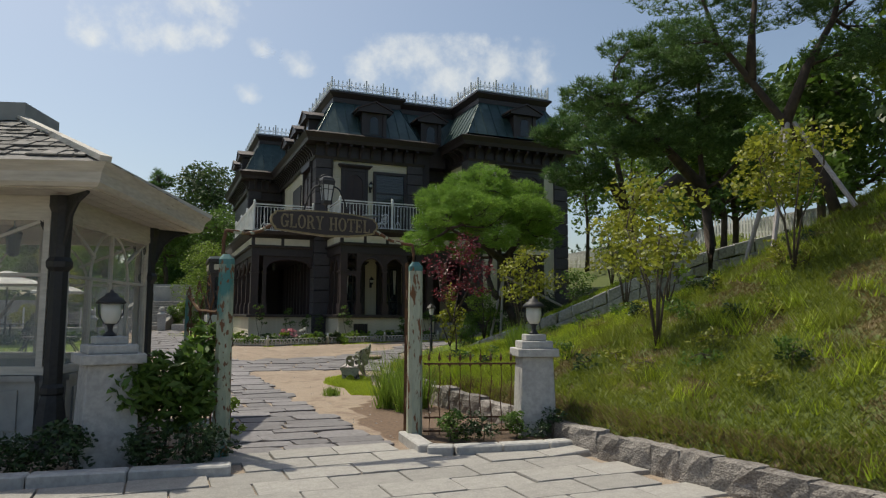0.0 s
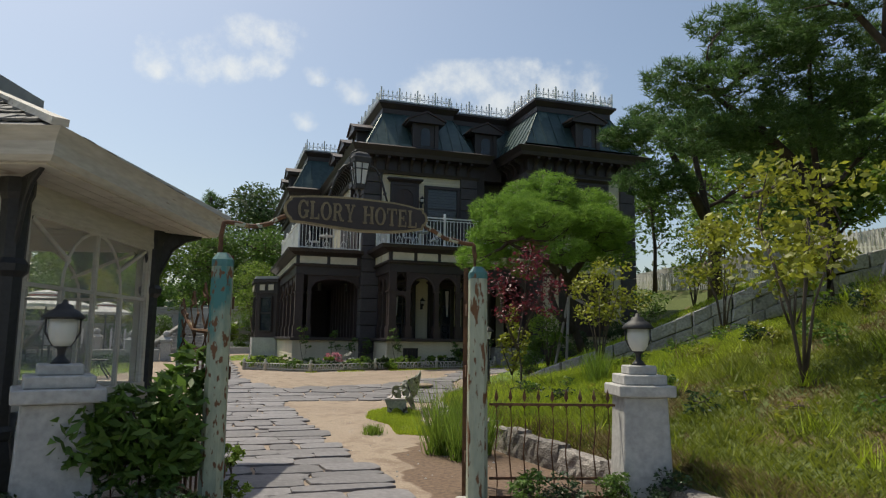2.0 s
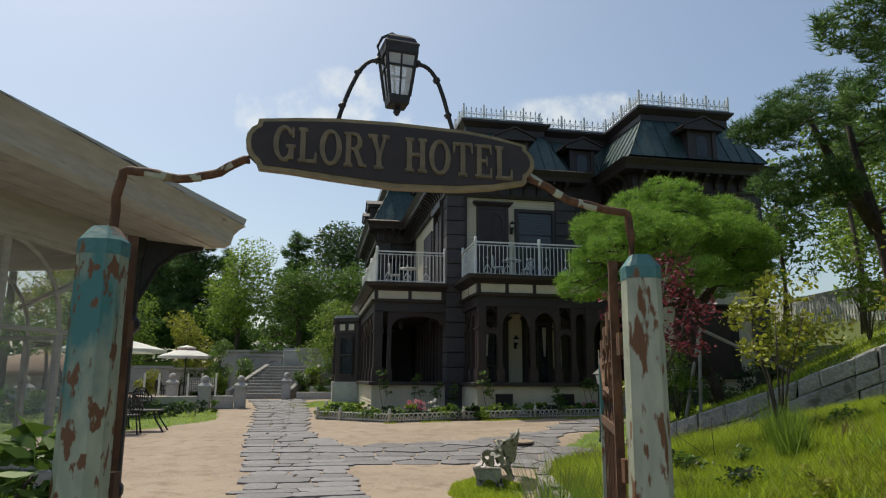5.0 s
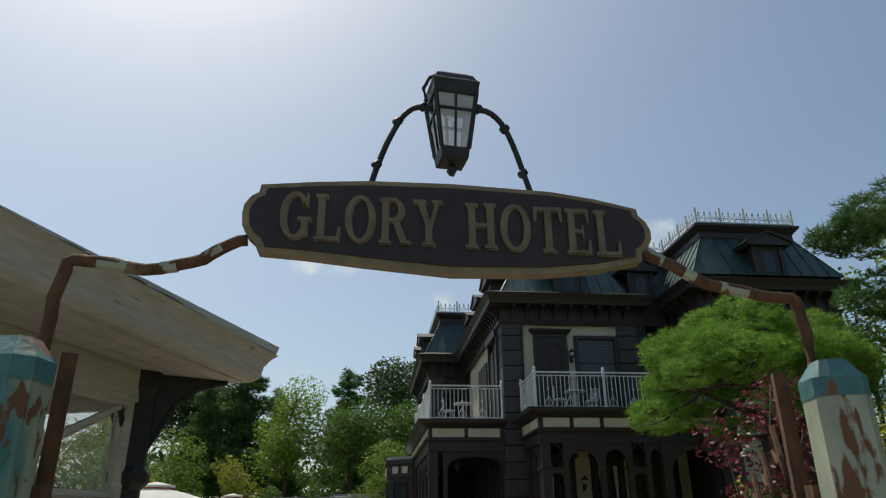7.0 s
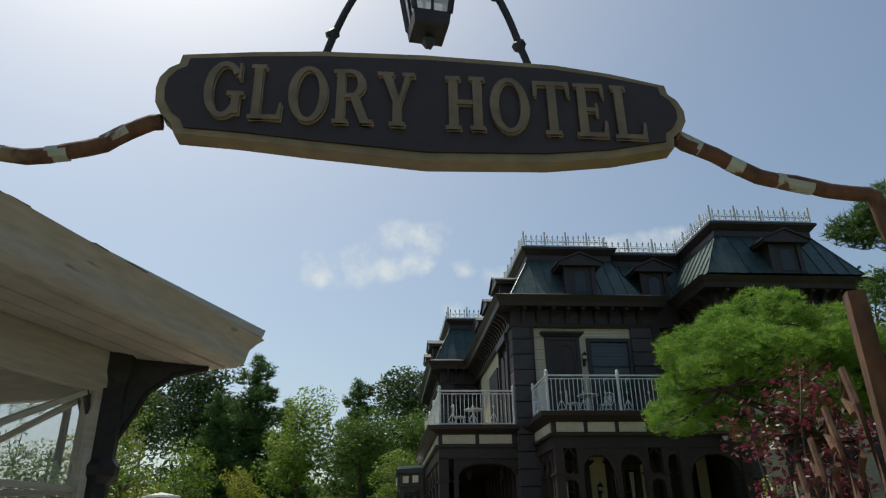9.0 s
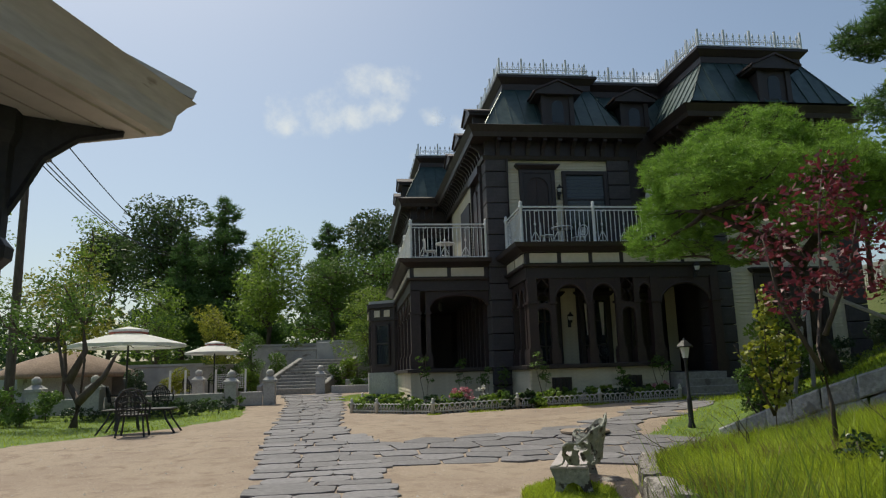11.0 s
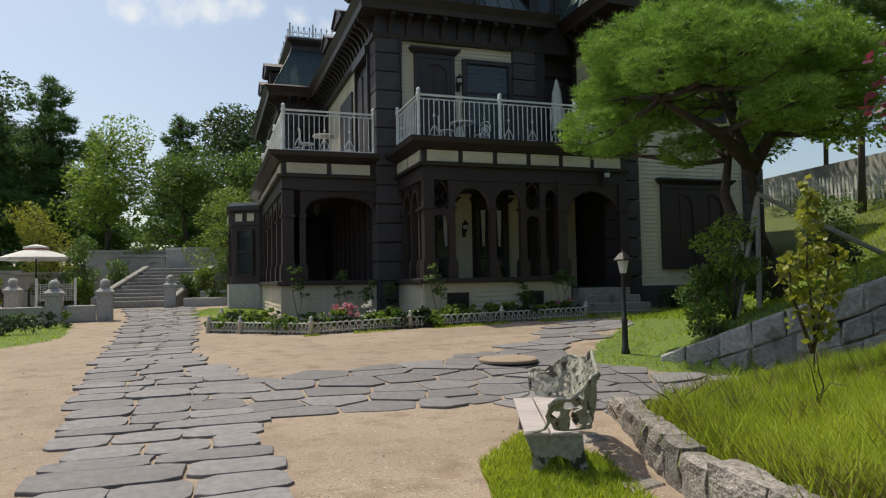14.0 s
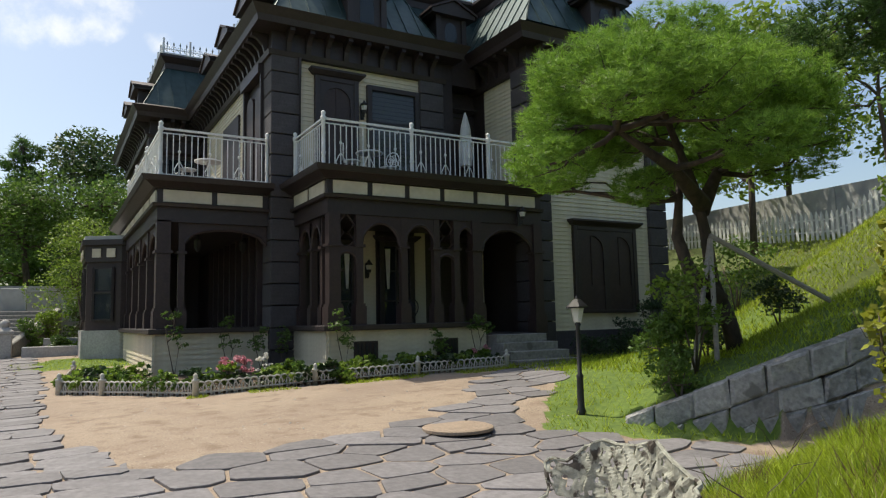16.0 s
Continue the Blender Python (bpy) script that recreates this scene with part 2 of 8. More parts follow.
M_SOIL = mat("bed_soil", (0.07, 0.045, 0.03), (0.12, 0.08, 0.05), 0.95, 20, 0.6)
M_BAND = mat("cream_band_panel", (0.58, 0.52, 0.40), (0.66, 0.60, 0.48), 0.6, 8, 0.1)


# ---- mesh helpers ----
def box(bm, x0, x1, y0, y1, z0, z1):
    v = [bm.verts.new((x, y, z)) for z in (z0, z1) for x, y in ((x0, y0), (x1, y0), (x1, y1), (x0, y1))]
    for f in ((3, 2, 1, 0), (4, 5, 6, 7), (0, 1, 5, 4), (1, 2, 6, 5), (2, 3, 7, 6), (3, 0, 4, 7)):
        bm.faces.new([v[i] for i in f])
    return v


def obox(bm, m, sx, sy, sz):
    """A box of full sizes sx, sy, sz centred at the pose m."""
    vs = box(bm, -sx / 2, sx / 2, -sy / 2, sy / 2, -sz / 2, sz / 2)
    for v in vs:
        v.co = m @ v.co
    return vs


def bar(bm, p, q, w, h=None):
    """A square bar from p to q."""
    p, q = Vector(p), Vector(q)
    d = q - p
    m = Matrix.Translation((p + q) / 2) @ d.to_track_quat("Z", "Y").to_matrix().to_4x4()
    return obox(bm, m, w, h or w, d.length)


def prism(bm, poly, vec):
    """Extrude a closed polygon of 3D points along vec."""
    vec = Vector(vec)
    a = [bm.verts.new(p) for p in poly]
    b = [bm.verts.new(Vector(p) + vec) for p in poly]
    n = len(poly)
    bm.faces.new(a[::-1])
    bm.faces.new(b)
    for i in range(n):
        bm.faces.new((a[i], a[(i + 1) % n], b[(i + 1) % n], b[i]))
    return a + b


def tube(bm, pts, radii, n=8, cap=True):
    pts = [Vector(p) for p in pts]
    if not isinstance(radii, (list, tuple)):
        radii = [radii] * len(pts)
    rings = []
    for i, p in enumerate(pts):
        d = pts[min(i + 1, len(pts) - 1)] - pts[max(i - 1, 0)]
        q = d.to_track_quat("Z", "Y")
        rings.append([bm.verts.new(p + q @ Vector((math.cos(k * math.tau / n), math.sin(k * math.tau / n), 0)) * radii[i]) for k in range(n)])
    for a, b in zip(rings, rings[1:]):
        for k in range(n):
            bm.faces.new((a[k], a[(k + 1) % n], b[(k + 1) % n], b[k]))
    if cap:
        bm.faces.new(rings[0][::-1])
        bm.faces.new(rings[-1])


def lathe(bm, prof, c=(0, 0, 0), n=12, turn=0.0):
    c = Vector(c)
    rings = [[bm.verts.new(c + Vector((r * math.cos(k * math.tau / n + turn), r * math.sin(k * math.tau / n + turn), z))) for k in range(n)] for r, z in prof]
    for a, b in zip(rings, rings[1:]):
        for k in range(n):
            bm.faces.new((a[k], a[(k + 1) % n], b[(k + 1) % n], b[k]))
    bm.faces.new(rings[0][::-1])
    bm.faces.new(rings[-1])


def frustum(bm, r0, z0, r1, z1):
    """Between two rectangles r = (x0, x1, y0, y1)."""
    v = [bm.verts.new((x, y, z)) for r, z in ((r0, z0), (r1, z1)) for x, y in ((r[0], r[2]), (r[1], r[2]), (r[1], r[3]), (r[0], r[3]))]
    for f in ((3, 2, 1, 0), (4, 5, 6, 7), (0, 1, 5, 4), (1, 2, 6, 5), (2, 3, 7, 6), (3, 0, 4, 7)):
        bm.faces.new([v[i] for i in f])


def mesh_of(bm, name, material, smooth=False):
    bmesh.ops.recalc_face_normals(bm, faces=bm.faces)
    me = bpy.data.meshes.new(name)
    bm.to_mesh(me)
    bm.free()
    me.materials.append(material)
    if smooth:
        for p in me.polygons:
            p.use_smooth = True
    return me


def part(name, bm, material, parent=None, label="", smooth=False, bevel=0.0):
    if bevel:
        bmesh.ops.bevel(bm, geom=bm.edges, offset=bevel, segments=1, affect="EDGES")
    ob = new(name, mesh_of(bm, name, material, smooth))
    ob.parent = parent
    if label:
        tagged(ob, label)
    return ob


def thing(name, label, category, at=(0, 0, 0), rz=0.0, group="", kind=""):
    ob = new(name)
    ob.matrix_basis = pose(*at, 0, 0, rz)
    ob.empty_display_size = 0.2
    return tagged(ob, label, category, group, kind)


def solo(name, bm, material, label, category, group="", kind="", smooth=False, bevel=0.0):
    return tagged(part(name, bm, material, None, "", smooth, bevel), label, category, group, kind)


def lerp_table(t, rows):
    if t <= rows[0][0]:
        return rows[0][1]
    for (a, va), (b, vb) in zip(rows, rows[1:]):
        if t <= b:
            return va + (vb - va) * (t - a) / (b - a)
    return rows[-1][1]


def smooth01(t):
    t = min(1.0, max(0.0, t))
    return t * t * (3 - 2 * t)


# ---- the lie of the land ----
BASE_Y = [(-60, 0.1), (12, 0.1), (17.7, 0.17), (20, 0.33), (22, 0.42), (26, 0.48), (32, 0.55), (40, 0.8), (60, 1.5)]
BANK_X = [(-30, 9.0), (-4, 6.2), (3.0, 4.75), (5.2, 4.5), (6.8, 4.42), (9.0, 4.5), (12.8, 4.27), (13.7, 4.40), (14.8, 4.78), (16.4, 5.50)]
BANK_H = [(8, 0.27), (11, 0.35), (13, 0.35), (16.4, 0.20)]
BANK_SLOPE = [(0, 0.52), (8, 0.49), (10.5, 0.32), (13, 0.20), (14.5, 0.17), (16, 0.08), (18, 0.08), (19, 0.25)]
STAIRWALL = [(8.0, 19.2), (8.8, 18.0), (10.2, 16.9), (11.3, 16.1), (13.1, 14.9), (17.5, 13.2)]
STAIRWALL_TOP = [(8.0, 0.36), (8.8, 0.93), (10.2, 1.56), (11.3, 2.15), (13.1, 3.15), (17.5, 4.4)]


def ground(x, y):
    z = lerp_table(y, BASE_Y)
    if y > 20:
        z += 0.022 * max(-4, min(8, x - 4))
    if y < 26:
        bank = lerp_table(y, BANK_X)
        d = x - bank
        if d > 0:
            low = lerp_table(y, BANK_H) * smooth01(d / 0.25) + lerp_table(y, BANK_SLOPE) * max(0.0, d - 0.1)
            edge = 16.25 + 0.2 * max(0.0, min(x, 7.5) - 5.1) if x < 10.0 else 40
            wall_y = lerp_table(x, STAIRWALL)
            low *= smooth01((edge - y) / 0.8)
            up = 0.0
            if x > 9.0:
                a = 12.4 + 1.6 * smooth01((y - 21.0) / 3.0)
                up = 0.2 * smooth01((24.0 - y) / 3.0) * (min(x, 12.4) - 9) + 0.42 * max(0.0, min(x, 22.0) - a)
            if x > 7.7:
                up = max(up, lerp_table(x, STAIRWALL_TOP) - 0.12 - z - 0.05 * (y - wall_y) * (1.0 + max(0.0, y - wall_y)))
            f = smooth01((y - wall_y - 0.02) / 0.2) if x > 7.7 else 0.0
            z += min(low, 4.3) * (1 - f) + min(up, 4.3) * f
    elif x > 17.4:
        z += min(4.3, 0.42 * (x - 14)) * smooth01((x - 17.4) / 0.8)
    return z


# ---- ground ----
def in_poly(x, y, poly):
    c = False
    for (x0, y0), (x1, y1) in zip(poly, poly[1:] + poly[:1]):
        if (y0 > y) != (y1 > y) and x < (x1 - x0) * (y - y0) / (y1 - y0) + x0:
            c = not c
    return c


def ramp_list(a, b, step):
    return [a + i * step for i in range(int(round((b - a) / step)) + 1)]


xs = [-400, -200, -100, -60, -40, -30, -25] + ramp_list(-20, -6.5, 0.5) + ramp_list(-6, 3.75, 0.25) + ramp_list(4.0, 9.0, 0.125) + ramp_list(9.25, 20, 0.25) + [21, 22, 24, 28, 34, 45, 60, 100, 200, 400]
ys = [-400, -200, -100, -50, -30, -20, -15, -10] + ramp_list(-8, 1.5, 0.5) + ramp_list(2, 20, 0.2) + ramp_list(20.25, 30, 0.25) + ramp_list(31, 44, 1.0) + [47, 50, 55, 60, 70, 85, 100, 150, 250, 500, 1200]
gv = [(x, y, ground(x, y) + (0.012 * noise.noise(Vector((x * 1.3, y * 1.3, 0))) if -20 < x < 20 and 2 < y < 30 else 0)) for y in ys for x in xs]
nx = len(xs)
gf = [(j * nx + i, j * nx + i + 1, (j + 1) * nx + i + 1, (j + 1) * nx + i) for j in range(len(ys) - 1) for i in range(nx - 1)]
gm = bpy.data.meshes.new("ground")
gm.from_pydata(gv, [], gf)
gm.materials.append(ground_mat())
LAWN_L = [(-14, 18), (-5.2, 21.5), (-2.6, 24.6), (-1.5, 27.6), (-2.2, 33), (-14, 33)]
LAWN_LAMP = [(6.75, 19.3), (7.7, 18.3), (8.6, 17.7), (14, 17), (14, 26.3), (12.3, 25.0), (9.6, 22.4), (7.7, 20.5)]
LAWN_BENCH = [(3.35, 12.5), (3.95, 12.2), (4.12, 13.8), (4.5, 15.2), (4.2, 16.1), (3.55, 15.4), (3.3, 14.5), (3.5, 13.6)]
LAWN_BED = [(3.4, 24.6), (10.4, 24.4), (10.6, 25.2), (5.8, 25.1), (3.5, 24.9)]
LAWN_FAR = [(0.6, 33.5), (5, 33), (5, 37), (2.0, 37.5), (0.4, 36)]
EARTH = [(2.75, 8.0), (4.6, 7.8), (4.75, 12.2), (3.9, 12.4), (3.0, 10.9), (2.7, 9.4)]


def on_bank(x, y):
    if y > 26:
        return x > 17.5
    edge = 16.25 + 0.2 * max(0.0, min(x, 7.5) - 5.1)
    return x > lerp_table(y, BANK_X) + 0.15 and (x > 10.0 or y < edge)


cover = {"bank": [], "lawn": [], "earth": []}
for x, y, z in gv:
    cover["bank"].append(float(on_bank(x, y)))
    cover["lawn"].append(float(x < -12 or y > 46 or any(in_poly(x, y, q) for q in (LAWN_L, LAWN_LAMP, LAWN_FAR))))
    cover["earth"].append(float(in_poly(x, y, EARTH)))
for nm, vals in cover.items():
    gm.attributes.new(nm, "FLOAT", "POINT").data.foreach_set("value", vals)
for p in gm.polygons:
    p.use_smooth = True
tagged(new("ground", gm), "sandy yard rising to a grassy bank and lawn", "ground", kind="structure")

# ---- hotel ----
hotel = thing("hotel", "dark brown Victorian mansard hotel with cream siding and balconies", "building", (0, 0, 0))
PZ = 1.30      # porch floor
BZ = 5.02      # balcony floor
EZ = 9.05      # underside of the eaves
MZ = 9.45      # foot of the mansard
TZ = 11.25     # head of the mansard
CZ = 11.70     # top of the roof cornice


def siding(bm, axis, u0, u1, w, z0, z1, out, pitch=0.115):
    """Lapped boards on the plane axis = w, from u0 to u1; out is +1 or -1 along the axis."""
    n = max(1, int(round((z1 - z0) / pitch)))
    h = (z1 - z0) / n
    for i in range(n):
        a, b = z0 + i * h, z0 + (i + 1) * h
        prof = [(w, a), (w + out * 0.03, a), (w + out * 0.008, b), (w, b)]
        if axis == "y":
            prism(bm, [(u0, p, z) for p, z in prof], (u1 - u0, 0, 0))
        else:
            prism(bm, [(p, u0, z) for p, z in prof], (0, u1 - u0, 0))


def wall_box(name, x0, x1, y0, y1, z0, z1, material=M_DARK):
    bm = bmesh.new()
    box(bm, x0, x1, y0, y1, z0, z1)
    return part(name, bm, material, hotel)


# bodies of the four blocks
wall_box("wall", 6.0, 11.2, 28.72, 46.0, 0.3, MZ - 0.4, M_DARK)
wall_box("wall", 11.2, 12.3, 29.3, 46.0, 0.3, MZ - 0.42, M_DARK)
wall_box("wall", 12.3, 17.1, 26.62, 45.0, 0.3, MZ - 0.4, M_DARK)
wall_box("wall", 4.3, 6.0, 38.1, 46.0, 0.3, MZ - 0.41, M_DARK)


def clad(axis, u0, u1, w, z0, z1, out, pitch=0.115):
    """Siding as boards of their own on one shared mesh."""
    n = max(1, int(round((z1 - z0) / pitch)))
    h = (z1 - z0) / n
    bm = bmesh.new()
    siding(bm, axis, u0, u1, w, 0.0, h, out, h)
    me = mesh_of(bm, "siding_board", M_CREAM)
    for i in range(n):
        ob = new("siding_board", me)
        ob.parent = hotel
        ob.location.z = z0 + i * h


clad("y", 6.63, 10.1, 28.72, BZ, 8.36, -1)      # upper pavilion front
clad("y", 12.85, 16.5, 26.62, 1.3, 8.36, -1)    # wing front
clad("y", 8.22, 8.72, 28.72, PZ, 4.1, -1)       # cream strips between the porch windows
clad("y", 9.88, 10.2, 28.72, PZ, 4.1, -1)
clad("y", 11.75, 12.1, 28.72, PZ, 4.1, -1)
clad("x", 26.66, 28.7, 12.3, BZ, 8.36, -1)      # wing flank
clad("x", 31.5, 36.8, 6.0, BZ, 8.36, -1)        # left flank
bm = bmesh.new()
box(bm, 12.6, 16.9, 26.5, 26.62, 0.3, 1.3)
part("foundation", bm, M_QUOIN, hotel)

# charcoal corner blocks
qm = {}


def quoins(x0, x1, y0, y1, z0, z1, h=0.52):
    n = int(round((z1 - z0) / h))
    h = (z1 - z0) / n
    key = (round(x1 - x0, 3), round(y1 - y0, 3), round(h, 3))
    if key not in qm:
        bm = bmesh.new()
        box(bm, 0, key[0], 0, key[1], 0.012, h - 0.012)
        bmesh.ops.bevel(bm, geom=bm.edges, offset=0.018, segments=1, affect="EDGES")
        qm[key] = mesh_of(bm, "quoin_block", M_QUOIN)
    for i in range(n):
        ob = new("quoin_block", qm[key])
        ob.parent = hotel
        ob.location = (x0, y0, z0 + i * h)


quoins(5.92, 6.66, 28.58, 29.3, 0.5, 8.42)
quoins(10.08, 10.82, 28.58, 29.3, BZ, 8.42)
quoins(12.14, 12.86, 26.48, 27.2, 0.5, 8.42)
quoins(16.5, 17.2, 26.48, 27.2, 0.5, 8.42)
quoins(4.2, 4.9, 37.98, 38.6, 0.6, 8.42)


# ---- eaves, mansards, crests ----
def eave_run(x0, x1, y0, y1):
    """A moulded cornice ring over the plan rectangle of the walls."""
    g = lambda d: (x0 - d, x1 + d, y0 - d, y1 + d)
    for nm, d0, z0, d1, z1 in (("frieze", 0.06, 8.36, 0.06, 8.95), ("architrave", 0.14, 8.30, 0.18, 8.42), ("soffit", 0.52, 8.95, 0.56, 9.10), ("eaves_moulding", 0.56, 9.10, 0.70, 9.30), ("eaves_flashing", 0.70, 9.30, 0.30, 9.46)):
        bm = bmesh.new()
        frustum(bm, g(d0), z0, g(d1), z1)
        part(nm, bm, M_DARK, hotel)


eave_run(6.0, 10.75, 28.7, 46.0)
eave_run(12.3, 17.1, 26.62, 45.0)
eave_run(4.3, 8.0, 38.1, 46.0)
bm = bmesh.new()
box(bm, 11.2, 12.0, 28.7, 29.4, 8.36, 9.3)
box(bm, 10.9, 12.4, 28.9, 29.3, 8.9, 9.3)
part("eaves_cornice", bm, M_DARK, hotel)

bracket_bm = bmesh.new()
prism(bracket_bm, [(-0.06, 0, 0), (-0.06, -0.42, 0), (-0.06, -0.44, -0.10), (-0.06, -0.30, -0.16), (-0.06, -0.16, -0.30), (-0.06, -0.10, -0.52), (-0.06, 0, -0.56)], (0.12, 0, 0))
bracket_me = mesh_of(bracket_bm, "eaves_bracket", M_DARK)


def brackets(p, q, n, rz):
    for i in range(n):
        f = (i + 0.5) / n
        ob = new("eaves_bracket", bracket_me)
        ob.parent = hotel
        ob.matrix_basis = pose(p[0] + (q[0] - p[0]) * f, p[1] + (q[1] - p[1]) * f, 8.96, 0, 0, rz)


brackets((6.1, 28.66), (10.7, 28.66), 9, 0)
brackets((12.3, 26.58), (17.1, 26.58), 10, 0)
brackets((5.96, 38.0), (5.96, 28.8), 22, -90)
brackets((4.26, 46.0), (4.26, 38.2), 16, -90)
brackets((4.4, 38.06), (5.5, 38.06), 3, 0)
brackets((12.26, 29.2), (12.26, 26.7), 5, -90)


def mansard(r0, r1, name="mansard_roof"):
    bm = bmesh.new()
    frustum(bm, r0, MZ, r1, TZ)
    seams = []
    for a, b, fixed0, fixed1, side in ((0, 1, r0[2], r1[2], "y"), (2, 3, r0[0], r1[0], "x"), (2, 3, r0[1], r1[1], "x")):
        n = max(3, int((r0[b] - r0[a]) / 0.46))
        for i in range(n + 1):
            u = r0[a] + (r0[b] - r0[a]) * i / n
            v = r1[a] + (r1[b] - r1[a]) * i / n if i in (0, n) else min(max(u, r1[a]), r1[b])
            t = 1.0
            if i not in (0, n) and u < r1[a]:
                t = (u - r0[a]) / (r1[a] - r0[a])
            elif i not in (0, n) and u > r1[b]:
                t = (r0[b] - u) / (r0[b] - r1[b])
            if t < 0.12:
                continue
            v = u if i not in (0, n) else v
            f1, zt = fixed0 + (fixed1 - fixed0) * t, MZ + (TZ - MZ) * t
            p, q = ((u, fixed0, MZ), (v, f1, zt)) if side == "y" else ((fixed0, u, MZ), (f1, v, zt))
            seams.append((p, q))
    roof = part(name, bm, M_ROOF, hotel, "dull green-black standing seam metal")
    for p, q in seams:
        bm = bmesh.new()
        bar(bm, p, q, 0.035, 0.06)
        part("standing_seam", bm, M_ROOF, roof)
    bm = bmesh.new()
    e = (r1[0] - 0.04, r1[1] + 0.04, r1[2] - 0.04, r1[3] + 0.04)
    g = lambda d: (e[0] - d, e[1] + d, e[2] - d, e[3] + d)
    frustum(bm, g(0.02), TZ - 0.06, g(0.02), TZ + 0.16)
    frustum(bm, g(0.04), TZ + 0.16, g(0.20), TZ + 0.34)
    frustum(bm, g(0.22), TZ + 0.34, g(0.22), CZ - 0.02)
    part("roof_cornice", bm, M_DARK, hotel)
    return roof


R_PAV0, R_PAV1 = (5.95, 10.62, 28.45, 46.2), (6.9, 10.0, 29.65, 45.0)
R_WING0, R_WING1 = (11.95, 17.3, 26.1, 45.4), (13.0, 16.4, 27.15, 44.4)
R_LEFT0, R_LEFT1 = (4.0, 9.0, 37.85, 46.1), (4.85, 8.6, 38.8, 45.1)
mansard(R_PAV0, R_PAV1)
mansard(R_WING0, R_WING1)
mansard(R_LEFT0, R_LEFT1)
mansard((10.0, 13.2, 28.95, 44.0), (9.9, 13.2, 30.15, 43.0))

crest_bm = bmesh.new()
for k in range(4):
    u = 0.11 + k * 0.205
    box(crest_bm, u - 0.012, u + 0.012, -0.01, 0.01, 0.05, 0.44)
    prism(crest_bm, [(u - 0.035, -0.01, 0.40), (u, -0.01, 0.34), (u + 0.035, -0.01, 0.40), (u, -0.01, 0.52)], (0, 0.02, 0))
    for s in (-1, 1):
        tube(crest_bm, [(u, 0, 0.12), (u + s * 0.06, 0, 0.16), (u + s * 0.085, 0, 0.24), (u + s * 0.05, 0, 0.32), (u + s * 0.015, 0, 0.30)], 0.011, 4)
box(crest_bm, 0, 0.84, -0.015, 0.015, 0.05, 0.075)
box(crest_bm, 0, 0.84, -0.012, 0.012, 0.205, 0.225)
box(crest_bm, -0.03, 0.03, -0.03, 0.03, -0.03, 0.62)
box(crest_bm, 0, 0.84, -0.01, 0.01, -0.03, 0.05)
crest_me = mesh_of(crest_bm, "crest_rail", M_CREST)


def crest(p, q, z=CZ):
    d = Vector((q[0] - p[0], q[1] - p[1], 0))
    n = max(1, int(round(d.length / 0.84)))
    for i in range(n):
        ob = new("crest_rail", crest_me)
        ob.parent = hotel
        ob.matrix_basis = Matrix.Translation((p[0] + d.x * i / n, p[1] + d.y * i / n, z)) @ pose(0, 0, 0, 0, 0, math.degrees(math.atan2(d.y, d.x))) @ Matrix.Diagonal((d.length / n / 0.84, 1, 1, 1))


crest((6.75, 29.5), (9.98, 29.5))
crest((6.75, 44.0), (6.75, 29.5))
crest((9.98, 30.0), (12.9, 30.0))
crest((12.86, 30.0), (12.86, 27.0))
crest((12.86, 27.0), (16.5, 27.0))
crest((16.5, 27.0), (16.5, 32.0))
crest((4.72, 38.66), (6.6, 38.66))
crest((4.72, 45.0), (4.72, 38.66))


def dormer(x, y, rz, w=1.0):
    """Pedimented roof window; its face looks along local -y."""
    d = thing("dormer", "", "", (x, y, MZ), rz)
    d.parent = hotel
    h = 1.05
    bm = bmesh.new()
    box(bm, -w / 2, w / 2, 0, 1.3, 0, h)
    box(bm, -w / 2 - 0.06, -w / 2 + 0.10, -0.06, 0.05, 0, h)
    box(bm, w / 2 - 0.10, w / 2 + 0.06, -0.06, 0.05, 0, h)
    part("cheek", bm, M_DARK, d)
    bm = bmesh.new()
    a = w / 2 + 0.28
    prism(bm, [(-a, -0.22, h), (a, -0.22, h), (a, -0.22, h + 0.10), (0, -0.22, h + 0.44), (-a, -0.22, h + 0.10)], (0, 1.75, 0))
    part("pediment", bm, M_DARK, d)
    bm = bmesh.new()
    for s in (-1, 1):
        prism(bm, [(s * (a + 0.06), -0.28, h + 0.08), (s * (a + 0.06), -0.28, h + 0.14), (0, -0.28, h + 0.52), (0, -0.28, h + 0.45)], (0, 1.85, 0))
    part("gable_trim", bm, M_DARK2, d)
    bm = bmesh.new()
    pts = [(-0.2, -0.012, 0.12), (0.2, -0.012, 0.12)] + [(0.2 * math.cos(t * math.pi / 8), -0.012, 0.70 + 0.2 * math.sin(t * math.pi / 8)) for t in range(9)]
    prism(bm, pts, (0, 0.03, 0))
    part("pane", bm, M_DGLASS, d)
    return d


dormer(8.45, 28.48, 0)
dormer(11.35, 28.98, 0, 0.9)
dormer(14.75, 26.15, 0)
for yy in (31.0, 33.6, 36.2):
    dormer(5.98, yy, -90)
dormer(4.04, 40.2, -90)
dormer(4.04, 43.0, -90)


